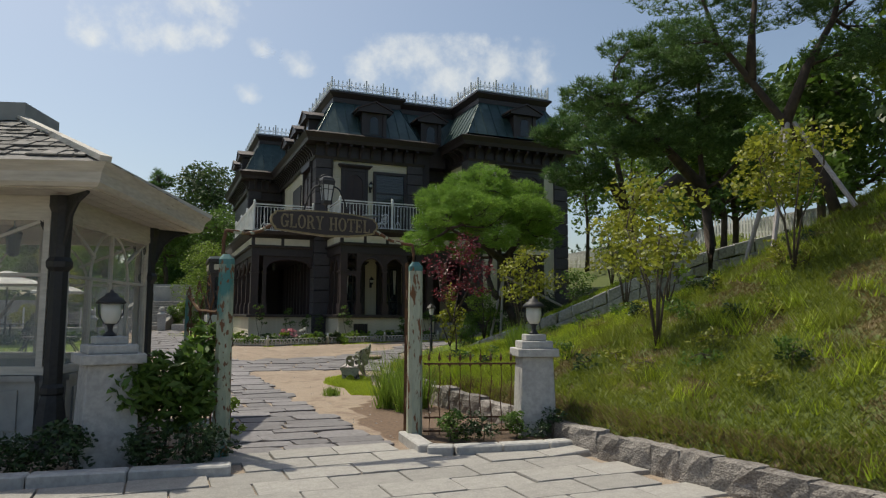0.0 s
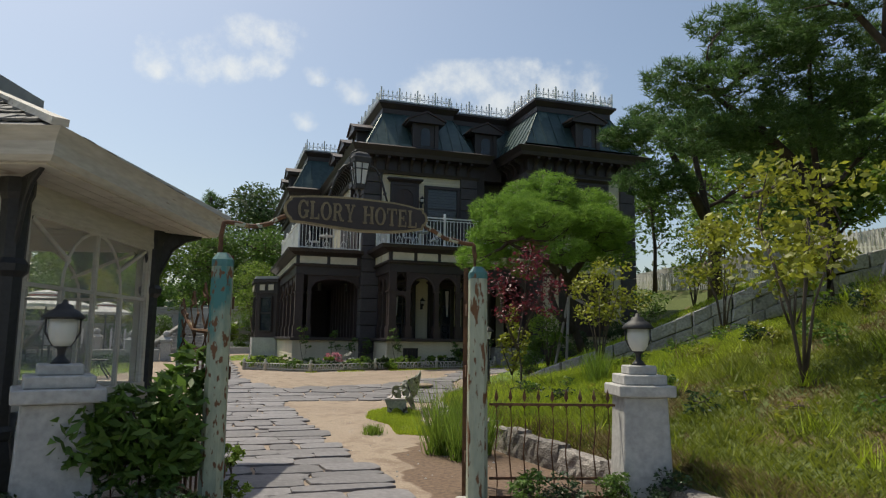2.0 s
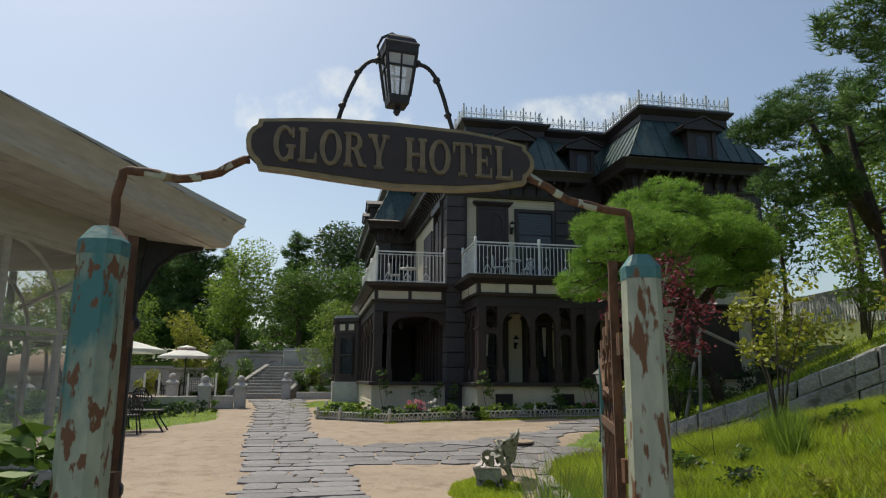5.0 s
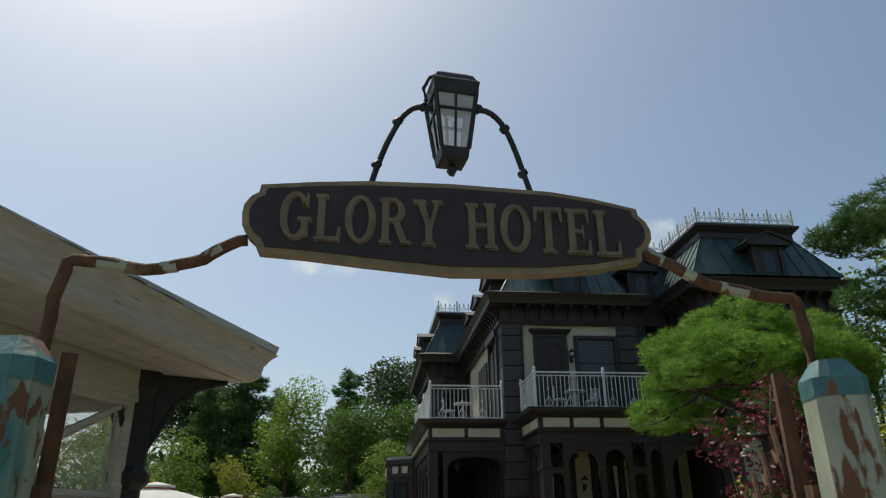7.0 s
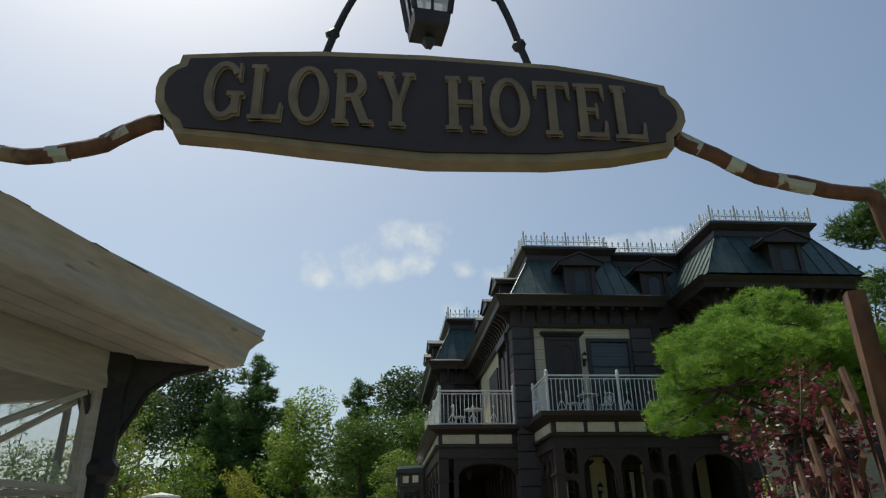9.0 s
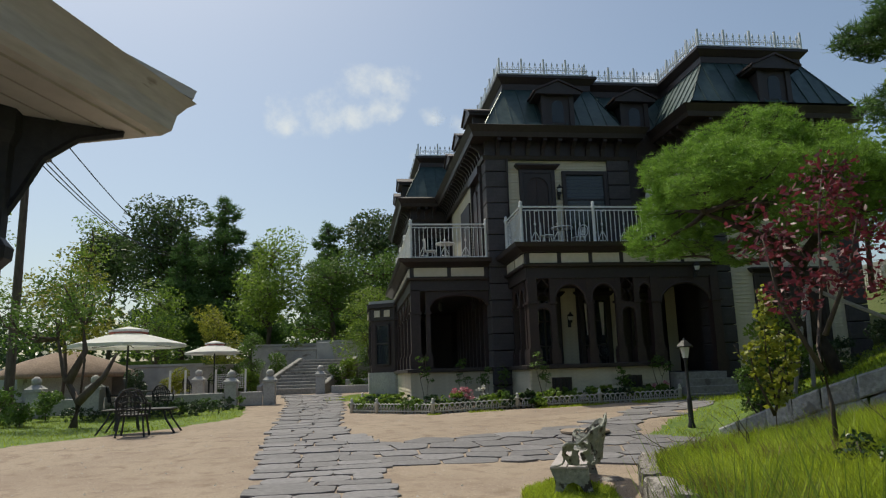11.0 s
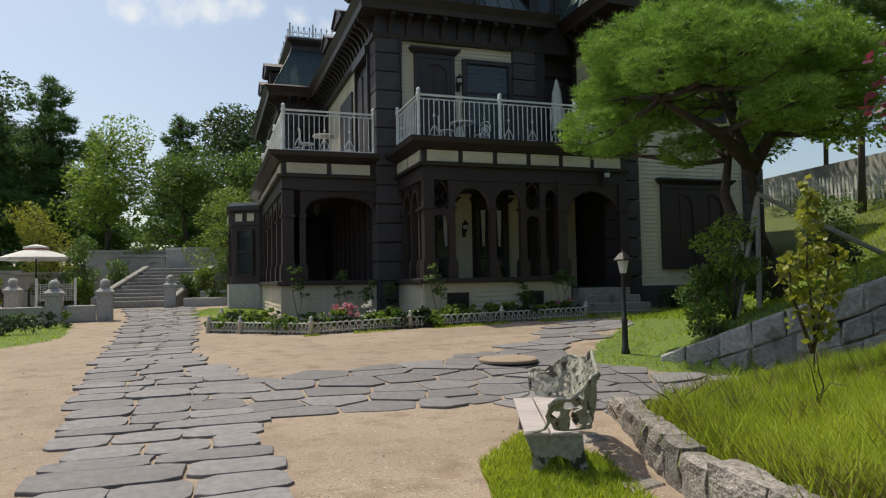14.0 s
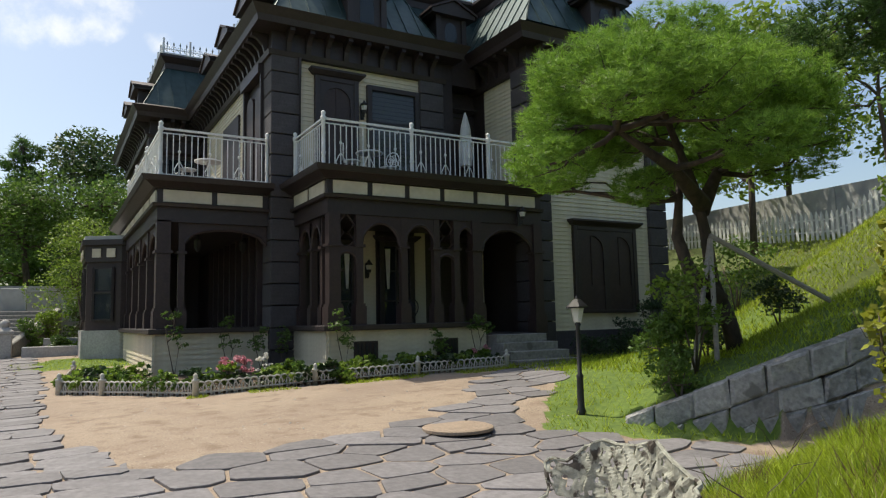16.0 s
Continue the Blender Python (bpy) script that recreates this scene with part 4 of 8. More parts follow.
def gate_post(x, y, z1, label, paint):
    g = thing("gate_post", label, "post", (x, y, 0), rz=-8, group="turquoise gate posts")
    bm = bmesh.new()
    w, c = 0.077, 0.035
    pl = [(w, -w + c), (w, w - c), (w - c, w), (-w + c, w), (-w, w - c), (-w, -w + c), (-w + c, -w), (w - c, -w)]
    lo, hi = [(x_ * 1.15, y_ * 1.15, 0.02) for x_, y_ in pl], [(x_, y_, z1 - 0.06) for x_, y_ in pl]
    v0, v1 = [bm.verts.new(p) for p in lo], [bm.verts.new(p) for p in hi]
    for i in range(8):
        bm.faces.new((v0[i], v0[(i + 1) % 8], v1[(i + 1) % 8], v1[i]))
    bm.faces.new(v1)
    bm.faces.new(v0[::-1])
    part("shaft", bm, paint, g)
    bm = bmesh.new()
    tiers = [[bm.verts.new((x_ * f, y_ * f, z)) for x_, y_ in pl] for f, z in ((1.03, z1 - 0.11), (1.03, z1 - 0.055), (0.55, z1))]
    for a, b in zip(tiers, tiers[1:]):
        for i in range(8):
            bm.faces.new((a[i], a[(i + 1) % 8], b[(i + 1) % 8], b[i]))
    bm.faces.new(tiers[-1])
    part("cap", bm, M_TEAL, g, "teal-painted bevelled cap")
    for z in (0.5, 1.25, 1.8):
        bm = bmesh.new()
        box(bm, -0.09, 0.09, 0.06, 0.11, z, z + 0.1)
        part("hinge_strap", bm, M_RUST, g, "rusty hinge strap")
    return g


gate_post(0.645, 7.64, 2.24, "tall gate post with peeling turquoise and cream paint", M_TURQ)
gate_post(2.855, 7.76, 2.24, "tall gate post with peeling cream paint and rust", M_CREAMP)


def gate_leaf(hx, hy, rz, w=1.05):
    """Open leaf, hinged at its origin, running along local +x."""
    g = thing("gate_leaf", "rusty scrolled iron gate leaf standing open", "gate", (hx, hy, 0.12), rz, group="gate leaves")
    for x, h in ((0.0, 2.12), (w, 1.75)):
        bm = bmesh.new()
        box(bm, x - 0.022, x + 0.022, -0.02, 0.02, 0.0, h)
        part("stile", bm, M_RUST if x == 0 else M_TURQ, g)
    for z in (0.12, 0.85, 1.32):
        bm = bmesh.new()
        box(bm, 0.03, w - 0.03, -0.018, 0.018, z, z + 0.045)
        part("rail", bm, M_RUST, g)
    n = 9
    for i in range(1, n):
        x = w * i / n
        bm = bmesh.new()
        bar(bm, (x, 0, 0.14), (x, 0, 1.32), 0.016)
        part("bar", bm, M_RUST, g)
    for i in range(4):
        x = 0.14 + i * 0.26
        top = 1.98 - 0.06 * i
        bm = bmesh.new()
        tube(bm, [(x, 0, 1.36), (x + 0.07, 0, 1.5), (x - 0.03, 0, 1.66), (x + 0.05, 0, top - 0.1), (x + 0.10, 0, top), (x + 0.14, 0, top - 0.07), (x + 0.09, 0, top - 0.12)], 0.011, 6)
        tube(bm, [(x + 0.1, 0, 1.36), (x + 0.02, 0, 1.48), (x + 0.12, 0, 1.62), (x + 0.16, 0, 1.72), (x + 0.10, 0, 1.76)], 0.010, 6)
        part("scroll", bm, M_RUST, g)
    bm = bmesh.new()
    tube(bm, [(0.0, 0, 1.62), (w * 0.3, 0, 1.50), (w * 0.7, 0, 1.52), (w, 0, 1.7)], 0.02, 6)
    part("swag_rail", bm, M_RUST, g)
    return g


gate_leaf(0.70, 7.80, 112)
gate_leaf(2.80, 7.93, 70)

# sign on its rusty arms
arch_t = thing("gate_sign", "long brown sign board with gold letters and gold border", "sign", (1.745, GY, 2.665))


def sign_outline(s, yoff):
    top = [(-0.585, 0.112), (-0.42, 0.128), (-0.26, 0.138), (0.0, 0.139), (0.32, 0.124), (0.46, 0.104), (0.598, 0.074)]
    right = [(0.602, 0.050), (0.624, 0.030), (0.637, 0.0), (0.637, -0.03), (0.622, -0.058), (0.600, -0.076)]
    bottom = [(0.597, -0.106), (0.45, -0.138), (0.29, -0.156), (0.0, -0.162), (-0.28, -0.136), (-0.44, -0.118), (-0.578, -0.108)]
    left = [(-0.590, -0.078), (-0.614, -0.056), (-0.630, -0.026), (-0.634, 0.014), (-0.630, 0.044), (-0.612, 0.072), (-0.590, 0.086)]
    return [(x * (1 - s * 0.035), yoff, z * (1 - s * 0.13)) for x, z in top + right + bottom + left]


bm = bmesh.new()
prism(bm, sign_outline(0, -0.02), (0, 0.05, 0))
part("border", bm, M_GOLD, arch_t, "tarnished gold border")
bm = bmesh.new()
prism(bm, sign_outline(1, -0.026), (0, 0.01, 0))
part("board", bm, M_SIGN, arch_t)


def letter_pieces(ch):
    """Serifed capital in a unit-high cell: its width and the polygons of its strokes."""
    P = []
    B = lambda x0, x1, z0, z1: P.append([(x0, z0), (x1, z0), (x1, z1), (x0, z1)])

    def stem(x, w=0.17, serif=0.07):
        B(x, x + w, 0.0, 1.0)
        B(x - serif, x + w + serif, 0.0, 0.075)
        B(x - serif, x + w + serif, 0.925, 1.0)

    def ring(cx, cz, rx, rz, tx, tz, a0, a1, n=18):
        for i in range(n):
            t0, t1 = radians(a0 + (a1 - a0) * i / n), radians(a0 + (a1 - a0) * (i + 1) / n)
            P.append([(cx + rx * math.cos(t0), cz + rz * math.sin(t0)), (cx + rx * math.cos(t1), cz + rz * math.sin(t1)),
                      (cx + (rx - tx) * math.cos(t1), cz + (rz - tz) * math.sin(t1)), (cx + (rx - tx) * math.cos(t0), cz + (rz - tz) * math.sin(t0))])

    if ch == "G":
        ring(0.39, 0.5, 0.39, 0.52, 0.17, 0.09, 38, 318)
        B(0.56, 0.72, 0.06, 0.44)
        B(0.46, 0.80, 0.38, 0.46)
        B(0.66, 0.72, 0.68, 0.98)
        return 0.80, P
    if ch == "O":
        ring(0.40, 0.5, 0.40, 0.52, 0.17, 0.08, 0, 360, 24)
        return 0.80, P
    if ch == "L":
        stem(0.07)
        B(0.24, 0.66, 0.0, 0.08)
        P.append([(0.57, 0.08), (0.66, 0.08), (0.66, 0.30), (0.62, 0.30)])
        return 0.68, P
    if ch == "R":
        stem(0.07)
        ring(0.36, 0.735, 0.30, 0.265, 0.16, 0.08, -90, 90, 12)
        B(0.24, 0.36, 0.92, 1.0)
        B(0.24, 0.36, 0.47, 0.55)
        P.append([(0.34, 0.50), (0.52, 0.50), (0.76, 0.0), (0.57, 0.0)])
        B(0.57, 0.82, 0.0, 0.07)
        return 0.80, P
    if ch == "Y":
        P.append([(0.08, 1.0), (0.27, 1.0), (0.48, 0.42), (0.36, 0.36)])
        P.append([(0.60, 1.0), (0.70, 1.0), (0.49, 0.40), (0.42, 0.44)])
        B(0.32, 0.49, 0.0, 0.44)
        B(0.24, 0.57, 0.0, 0.075)
        B(0.0, 0.34, 0.925, 1.0)
        B(0.52, 0.78, 0.925, 1.0)
        return 0.78, P
    if ch == "H":
        stem(0.07)
        stem(0.56)
        B(0.24, 0.56, 0.47, 0.55)
        return 0.80, P
    if ch == "T":
        B(0.29, 0.46, 0.0, 1.0)
        B(0.21, 0.54, 0.0, 0.075)
        B(0.0, 0.75, 0.92, 1.0)
        P.append([(0.0, 0.92), (0.09, 0.92), (0.05, 0.70), (0.0, 0.70)])
        P.append([(0.66, 0.92), (0.75, 0.92), (0.75, 0.70), (0.70, 0.70)])
        return 0.75, P
    stem(0.07)
    B(0.24, 0.64, 0.0, 0.08)
    B(0.24, 0.62, 0.92, 1.0)
    B(0.24, 0.46, 0.47, 0.54)
    B(0.42, 0.47, 0.38, 0.63)
    P.append([(0.55, 0.08), (0.64, 0.08), (0.64, 0.30), (0.60, 0.30)])
    P.append([(0.54, 0.92), (0.62, 0.92), (0.62, 0.72), (0.58, 0.72)])
    return 0.68, P


for word, x0, x1 in (("GLORY", -0.520, -0.030), ("HOTEL", 0.042, 0.530)):
    made = [letter_pieces(c) for c in word]
    k = (x1 - x0) / (sum(w for w, _ in made) + 0.10 * (len(word) - 1))
    x = x0
    for ch, (w, pieces) in zip(word, made):
        base_z = 0.006 - 0.026 * (x + 0.5) - 0.076
        lay = None
        for nm, material, dx, dz, y0, d in (("letter", M_GOLD, 0.0032, -0.0032, -0.030, 0.006), ("letter_face", M_BRONZE, 0.0, 0.0, -0.036, 0.0066)):
            bm = bmesh.new()
            for i, pl in enumerate(pieces):
                e = 0.00012 * i
                prism(bm, [(x + u * k + dx, y0 - e, base_z + v * 0.152 + dz) for u, v in pl], (0, d + e, 0))
            o = part(nm, bm, material, arch_t if lay is None else lay, "raised gold serif letter " + ch if lay is None else "")
            lay = lay or o
        x += (w + 0.10) * k


def flow(pts, k=3):
    """Catmull-Rom points through pts."""
    P = [Vector(p) for p in pts]
    P = [P[0]] + P + [P[-1]]
    out = []
    for a, b, c, d in zip(P, P[1:], P[2:], P[3:]):
        for i in range(k):
            t = i / k
            out.append(0.5 * ((2 * b) + (c - a) * t + (2 * a - 5 * b + 4 * c - d) * t * t + (3 * b - a - 3 * c + d) * t ** 3))
    return [tuple(v) for v in out + [P[-1]]]


arms = thing("gate_arch", "bent rusty pipe arch carrying the sign and lantern", "arch", (0, GY, 0))
for pts in ([(0.615, 0, 0.1), (0.612, 0, 1.2), (0.615, 0, 2.2), (0.625, 0, 2.45), (0.65, 0, 2.52), (0.72, 0, 2.515), (0.85, 0, 2.50), (0.98, 0, 2.52), (1.06, 0, 2.57), (1.13, 0, 2.60)],
            [(2.845, 0.06, 0.1), (2.85, 0.03, 1.2), (2.845, 0, 2.2), (2.84, 0, 2.42), (2.80, 0, 2.455), (2.68, 0, 2.47), (2.55, 0, 2.50), (2.45, 0, 2.55), (2.36, 0, 2.60)]):
    bm = bmesh.new()
    tube(bm, [(x + 0.004 * math.sin(i * 2.1), y, z + 0.004 * math.sin(i * 1.3)) for i, (x, y, z) in enumerate(flow(pts))], 0.019, 8)
    part("pipe", bm, M_RUST, arms, smooth=True)
    fl = flow(pts)
    for a, b in ((15, 17), (19, 20), (22, 24)):
        bm = bmesh.new()
        tube(bm, fl[a:b + 1], 0.0196, 8)
        part("paint_remnant", bm, M_CREAMP, arms, "flaking cream paint")
for pts in ([(1.49, 0, 2.79), (1.512, 0, 2.87), (1.547, 0, 2.97), (1.592, 0, 3.06), (1.64, 0, 3.098), (1.70, 0, 3.09)],
            [(2.01, 0, 2.78), (1.987, 0, 2.86), (1.957, 0, 2.965), (1.92, 0, 3.05), (1.87, 0, 3.095), (1.80, 0, 3.095)]):
    bm = bmesh.new()
    tube(bm, flow(pts), 0.010, 8)
    for p in flow(pts)[3::5]:
        tube(bm, [Vector(p) - Vector((0.012, 0, 0.006)), Vector(p) + Vector((0.006, 0, 0.012))], 0.014, 6)
    part("hoop", bm, M_BLACK, arms, smooth=True)

lan = thing("gate_lantern", "black iron lantern with four-pane cloudy glass over the sign", "lamp", (1.752, GY, 2.875), rz=8)
s4 = math.pi / 4
bm = bmesh.new()
lathe(bm, [(0.01, -0.03), (0.022, -0.01), (0.012, 0.005), (0.05, 0.01), (0.062, 0.015), (0.068, 0.05), (0.06, 0.055)], (0, 0, 0), 4, s4)
part("base", bm, M_BLACK, lan)
bm = bmesh.new()
lathe(bm, [(0.094, 0.238), (0.106, 0.243), (0.108, 0.268), (0.113, 0.288), (0.099, 0.300), (0.088, 0.320), (0.062, 0.338), (0.03, 0.347), (0.012, 0.349)], (0, 0, 0), 4, s4)
tube(bm, [(-0.085, 0, 0.24), (-0.095, 0, 0.29), (-0.075, 0, 0.335), (-0.03, 0, 0.362), (0.01, 0, 0.346)], 0.007, 5)
part("hood", bm, M_BLACK, lan)
for k in range(4):
    t = s4 + k * math.pi / 2
    c, s = math.cos(t), math.sin(t)
    c2, s2 = math.cos(t + math.pi / 2), math.sin(t + math.pi / 2)
    for nm, p, q, w in (("corner_bar", (c * 0.064, s * 0.064, 0.05), (c * 0.098, s * 0.098, 0.248), 0.011), ("centre_bar", ((c + c2) * 0.032, (s + s2) * 0.032, 0.05), ((c + c2) * 0.049, (s + s2) * 0.049, 0.248), 0.007),
                        ("cross_bar", (c * 0.087, s * 0.087, 0.185), (c2 * 0.087, s2 * 0.087, 0.185), 0.008)):
        bm = bmesh.new()
        bar(bm, p, q, w)
        part(nm, bm, M_BLACK, lan)
bm = bmesh.new()
lathe(bm, [(0.058, 0.05), (0.093, 0.244)], (0, 0, 0), 4, s4)
part("glass", bm, M_CLOUDY, lan)


def globe_lamp(parent):
    bm = bmesh.new()
    lathe(bm, [(0.06, 0), (0.045, 0.02), (0.02, 0.05), (0.025, 0.09), (0.05, 0.11)], (0, 0, 0), 10)
    part("foot", bm, M_BLACK, parent, smooth=True)
    bm = bmesh.new()
    lathe(bm, [(0.05, 0.11), (0.075, 0.15), (0.085, 0.22), (0.08, 0.30)], (0, 0, 0), 14)
    part("globe", bm, M_LAMPW, parent, "frosted white glass", smooth=True)
    bm = bmesh.new()
    lathe(bm, [(0.12, 0.285), (0.125, 0.30), (0.09, 0.335), (0.055, 0.355), (0.05, 0.375), (0.02, 0.385), (0.012, 0.41)], (0, 0, 0), 14)
    for k in range(2):
        tube(bm, [(0.05 * (1 - 2 * k), 0, 0.11), (0.10 * (1 - 2 * k), 0, 0.2), (0.10 * (1 - 2 * k), 0, 0.3)], 0.006, 4)
    part("hat", bm, M_BLACK, parent, smooth=True)


def pillar(x, y, rz, w, z1, label):
    p = thing("gate_pillar", label, "pillar", (x, y, 0), rz, group="gate pillars")
    bm = bmesh.new()
    frustum(bm, (-w * 0.54, w * 0.54, -w * 0.54, w * 0.54), 0.0, (-w * 0.46, w * 0.46, -w * 0.46, w * 0.46), z1 - 0.30)
    part("shaft", bm, M_OLDST, p, bevel=0.012)
    z = z1 - 0.30
    for g, h in ((0.60, 0.10), (0.46, 0.09), (0.30, 0.08)):
        bm = bmesh.new()
        box(bm, -w * g, w * g, -w * g, w * g, z, z + h)
        part("cap_tier", bm, M_OLDST, p, bevel=0.01)
        z += h
    lp = thing("pillar_lamp", "black garden lamp with frosted white globe on stone pillar", "lamp", (x, y, z), rz, group="pillar lamps")
    lp.matrix_basis = lp.matrix_basis @ Matrix.Scale(1.15, 4)
    globe_lamp(lp)
    return p


pillar(-0.46, 7.72, 14, 0.50, 1.40, "weathered grey stone gate pillar with a stepped cap")
pillar(4.30, 7.42, -16, 0.42, 1.40, "pale stone gate pillar with a stepped cap")


def iron_fence(p, q, label, h=0.95, n=7, z=0.14):
    d = Vector((q[0] - p[0], q[1] - p[1], 0))
    f = thing("iron_fence", label, "fence", (p[0], p[1], z), math.degrees(math.atan2(d.y, d.x)), group="gate side fences")
    L = d.length
    for zz in (0.06, 0.22, h - 0.14):
        bm = bmesh.new()
        box(bm, 0, L, -0.01, 0.01, zz, zz + 0.022)
        part("rail", bm, M_RUST, f)
    for i in range(n):
        x = L * (i + 0.5) / n
        bm = bmesh.new()
        tube(bm, [(x, 0, 0), (x + 0.01, 0, 0.2), (x - 0.012, 0, 0.45), (x + 0.01, 0, 0.65), (x, 0, h - 0.12)], 0.0065, 5)
        prism(bm, [(x - 0.018, -0.005, h - 0.07), (x, -0.005, h - 0.11), (x + 0.018, -0.005, h - 0.07), (x, -0.005, h + 0.01)], (0, 0.012, 0))
        for s in (-1, 1):
            tube(bm, [(x, 0, h - 0.16), (x + s * 0.03, 0, h - 0.12), (x + s * 0.045, 0, h - 0.14)], 0.006, 4)
        part("spear_bar", bm, M_RUST, f)
    return f


iron_fence((2.98, 7.78), (4.08, 7.48), "thin rusty iron fence with spear tips beside the gate", 1.0, 9)
iron_fence((-0.12, 7.78), (0.5, 7.82), "thin rusty iron fence under the climbing vine", 0.8, 6)

# kerb stones under the gate fences
for pts, nm in (([(2.72, 6.98), (2.98, 6.85), (3.5, 6.78), (4.05, 6.72), (4.5, 6.72)], 0), ([(-3.4, 7.25), (-2.2, 7.12), (-1.0, 6.98), (-0.2, 6.88), (0.68, 6.78)], 0), ([(2.72, 6.98), (2.80, 7.9)], 0)):
    for (x0, y0), (x1, y1) in zip(pts, pts[1:]):
        L = math.hypot(x1 - x0, y1 - y0)
        bm = bmesh.new()
        obox(bm, pose((x0 + x1) / 2, (y0 + y1) / 2, 0.14, 0, 0, math.degrees(math.atan2(y1 - y0, x1 - x0))), L - 0.012, 0.19, 0.14)
        solo("kerb_stone", bm, M_OLDST, "pale granite kerb stone beside the entrance", "kerb", "entrance kerb stones", bevel=0.015)
bm = bmesh.new()
vs = [bm.verts.new((x, y, 0.17)) for x, y in ((2.75, 6.98), (4.5, 6.75), (4.5, 8.2), (2.8, 8.2))]
bm.faces.new(vs)
solo("gate_verge_soil", bm, M_SOIL, "bare weedy soil under the iron fence", "soil", kind="structure")


# ---- gazebo ticket pavilion ----
GU, GV = Vector((0.298, 0.954, 0)), Vector((-0.954, 0.298, 0))
GA = Vector((-1.04, 8.5, 0.1))
gz_m = Matrix(((GU.x, GV.x, 0, GA.x), (GU.y, GV.y, 0, GA.y), (0, 0, 1, GA.z), (0, 0, 0, 1)))   # local x along the long side, y inward
LU, LV = 2.83, 3.1
gaz = thing("pavilion", "white timber garden pavilion with shingled roof and black posts", "pavilion")
gaz.matrix_basis = gz_m


def gz_post(u, v, dirs):
    bm = bmesh.new()
    lathe(bm, [(0.17, 0), (0.17, 0.30), (0.13, 0.55), (0.11, 0.62), (0.125, 0.64), (0.125, 0.70), (0.10, 0.74), (0.095, 1.95), (0.14, 2.0), (0.145, 2.06), (0.105, 2.11), (0.115, 2.60), (0.14, 2.66), (0.14, 2.84)], (u, v, 0), 8)
    po = part("post", bm, M_BLACK, gaz, "black cast iron post")
    for du, dv in dirs:
        bm = bmesh.new()
        d = Vector((du, dv, 0))
        side = Vector((-dv, du, 0)) * 0.02
        c = Vector((u, v, 0))
        prof = [(0.08, 2.82), (0.62, 2.82), (0.62, 2.77), (0.40, 2.70), (0.24, 2.56), (0.15, 2.36), (0.08, 2.22)]
        pts = [c + d * r + Vector((0, 0, z)) for r, z in prof]
        prism(bm, [q - side * 0.5 for q in pts], side)
        tube(bm, pts[1:], 0.022, 6)
        bar(bm, pts[0], pts[1], 0.04)
        for k, (r, z, rr) in enumerate(((0.2, 2.72, 0.08), (0.34, 2.76, 0.055), (0.16, 2.54, 0.05), (0.46, 2.78, 0.035))):
            ring = [c + d * (r + rr * math.cos(a * math.tau / 10)) + Vector((0, 0, z + rr * math.sin(a * math.tau / 10) - 0.03)) for a in range(11)]
            tube(bm, ring, 0.012, 5)
        part("fretted_bracket", bm, M_BLACK, po)


gz_post(0, 0, ((-0.707, -0.707), (0, 1), (1, 0)))
gz_post(LU, 0, ((0.707, -0.707), (0, 1), (-1, 0)))
gz_post(0, LV, ((-0.707, 0.707), (0, -1)))
gz_post(LU, LV, ((0.707, 0.707),))


def gz_window(o, d, L, z0=0.88, z1=2.55):
    """Glazed bay with an arched centre, from o along d for L metres."""
    o, d = Vector(o), Vector(d)
    n = Vector((d.y, -d.x, 0))
    w = thing("pavilion_window", "", "")
    w.parent = gaz
    P = lambda f, z: o + d * (L * f) + Vector((0, 0, z))
    bm = bmesh.new()
    for f in (0.0, 1.0):
        bar(bm, P(f, z0), P(f, z1), 0.07)
    bar(bm, P(-0.02, z0), P(1.02, z0), 0.09)
    bar(bm, P(0, z1), P(1, z1), 0.07)
    part("frame", bm, M_WEATH, w)
    bm = bmesh.new()
    h = z1 - z0
    for f in (0.26, 0.5, 0.74):
        bar(bm, P(f, z0), P(f, z1 if f == 0.5 else z0 + h * 0.62), 0.045)
    bar(bm, P(0, z0 + h * 0.62), P(1, z0 + h * 0.62), 0.035)
    for s in (-1, 1):
        bar(bm, P(0.5 + s * 0.2, z0 + h * 0.78), P(0.5 + s * 0.48, z0 + h * 0.98), 0.035)
    tube(bm, [P(0.5 + 0.24 * math.cos(a * math.pi / 12), z0 + h * 0.62 + 0.24 * L * math.sin(a * math.pi / 12)) for a in range(13)], 0.018, 6)
    part("glazing_bar", bm, M_WEATH, w)
    bm = bmesh.new()
    prism(bm, [P(0, z0), P(1, z0), P(1, z1), P(0, z1)], n * 0.006)
    g = part("pane", bm, M_GLASS, w)
    g.visible_shadow = False
    # dado below, beam above
    bm = bmesh.new()
    prism(bm, [P(0, 0.05), P(1, 0.05), P(1, z0 - 0.05), P(0, z0 - 0.05)], n * 0.08)
    bar(bm, P(0, z0 - 0.08) + n * 0.08, P(1, z0 - 0.08) + n * 0.08, 0.06)
    bar(bm, P(0, 0.14) + n * 0.08, P(1, 0.14) + n * 0.08, 0.08)
    part("dado", bm, M_GREYP, w, "grey painted panelled dado")
    bm = bmesh.new()
    for f in (0.06, 0.54):
        prism(bm, [P(f, 0.26), P(f + 0.4, 0.26), P(f + 0.4, z0 - 0.2), P(f, z0 - 0.2)], n * 0.1)
    part("dado_panel", bm, M_GREYP, w)
    bm = bmesh.new()
    prism(bm, [P(-0.02, z1), P(1.02, z1), P(1.02, 2.9), P(-0.02, 2.9)], n * 0.05)
    part("beam", bm, M_WEATH, w)


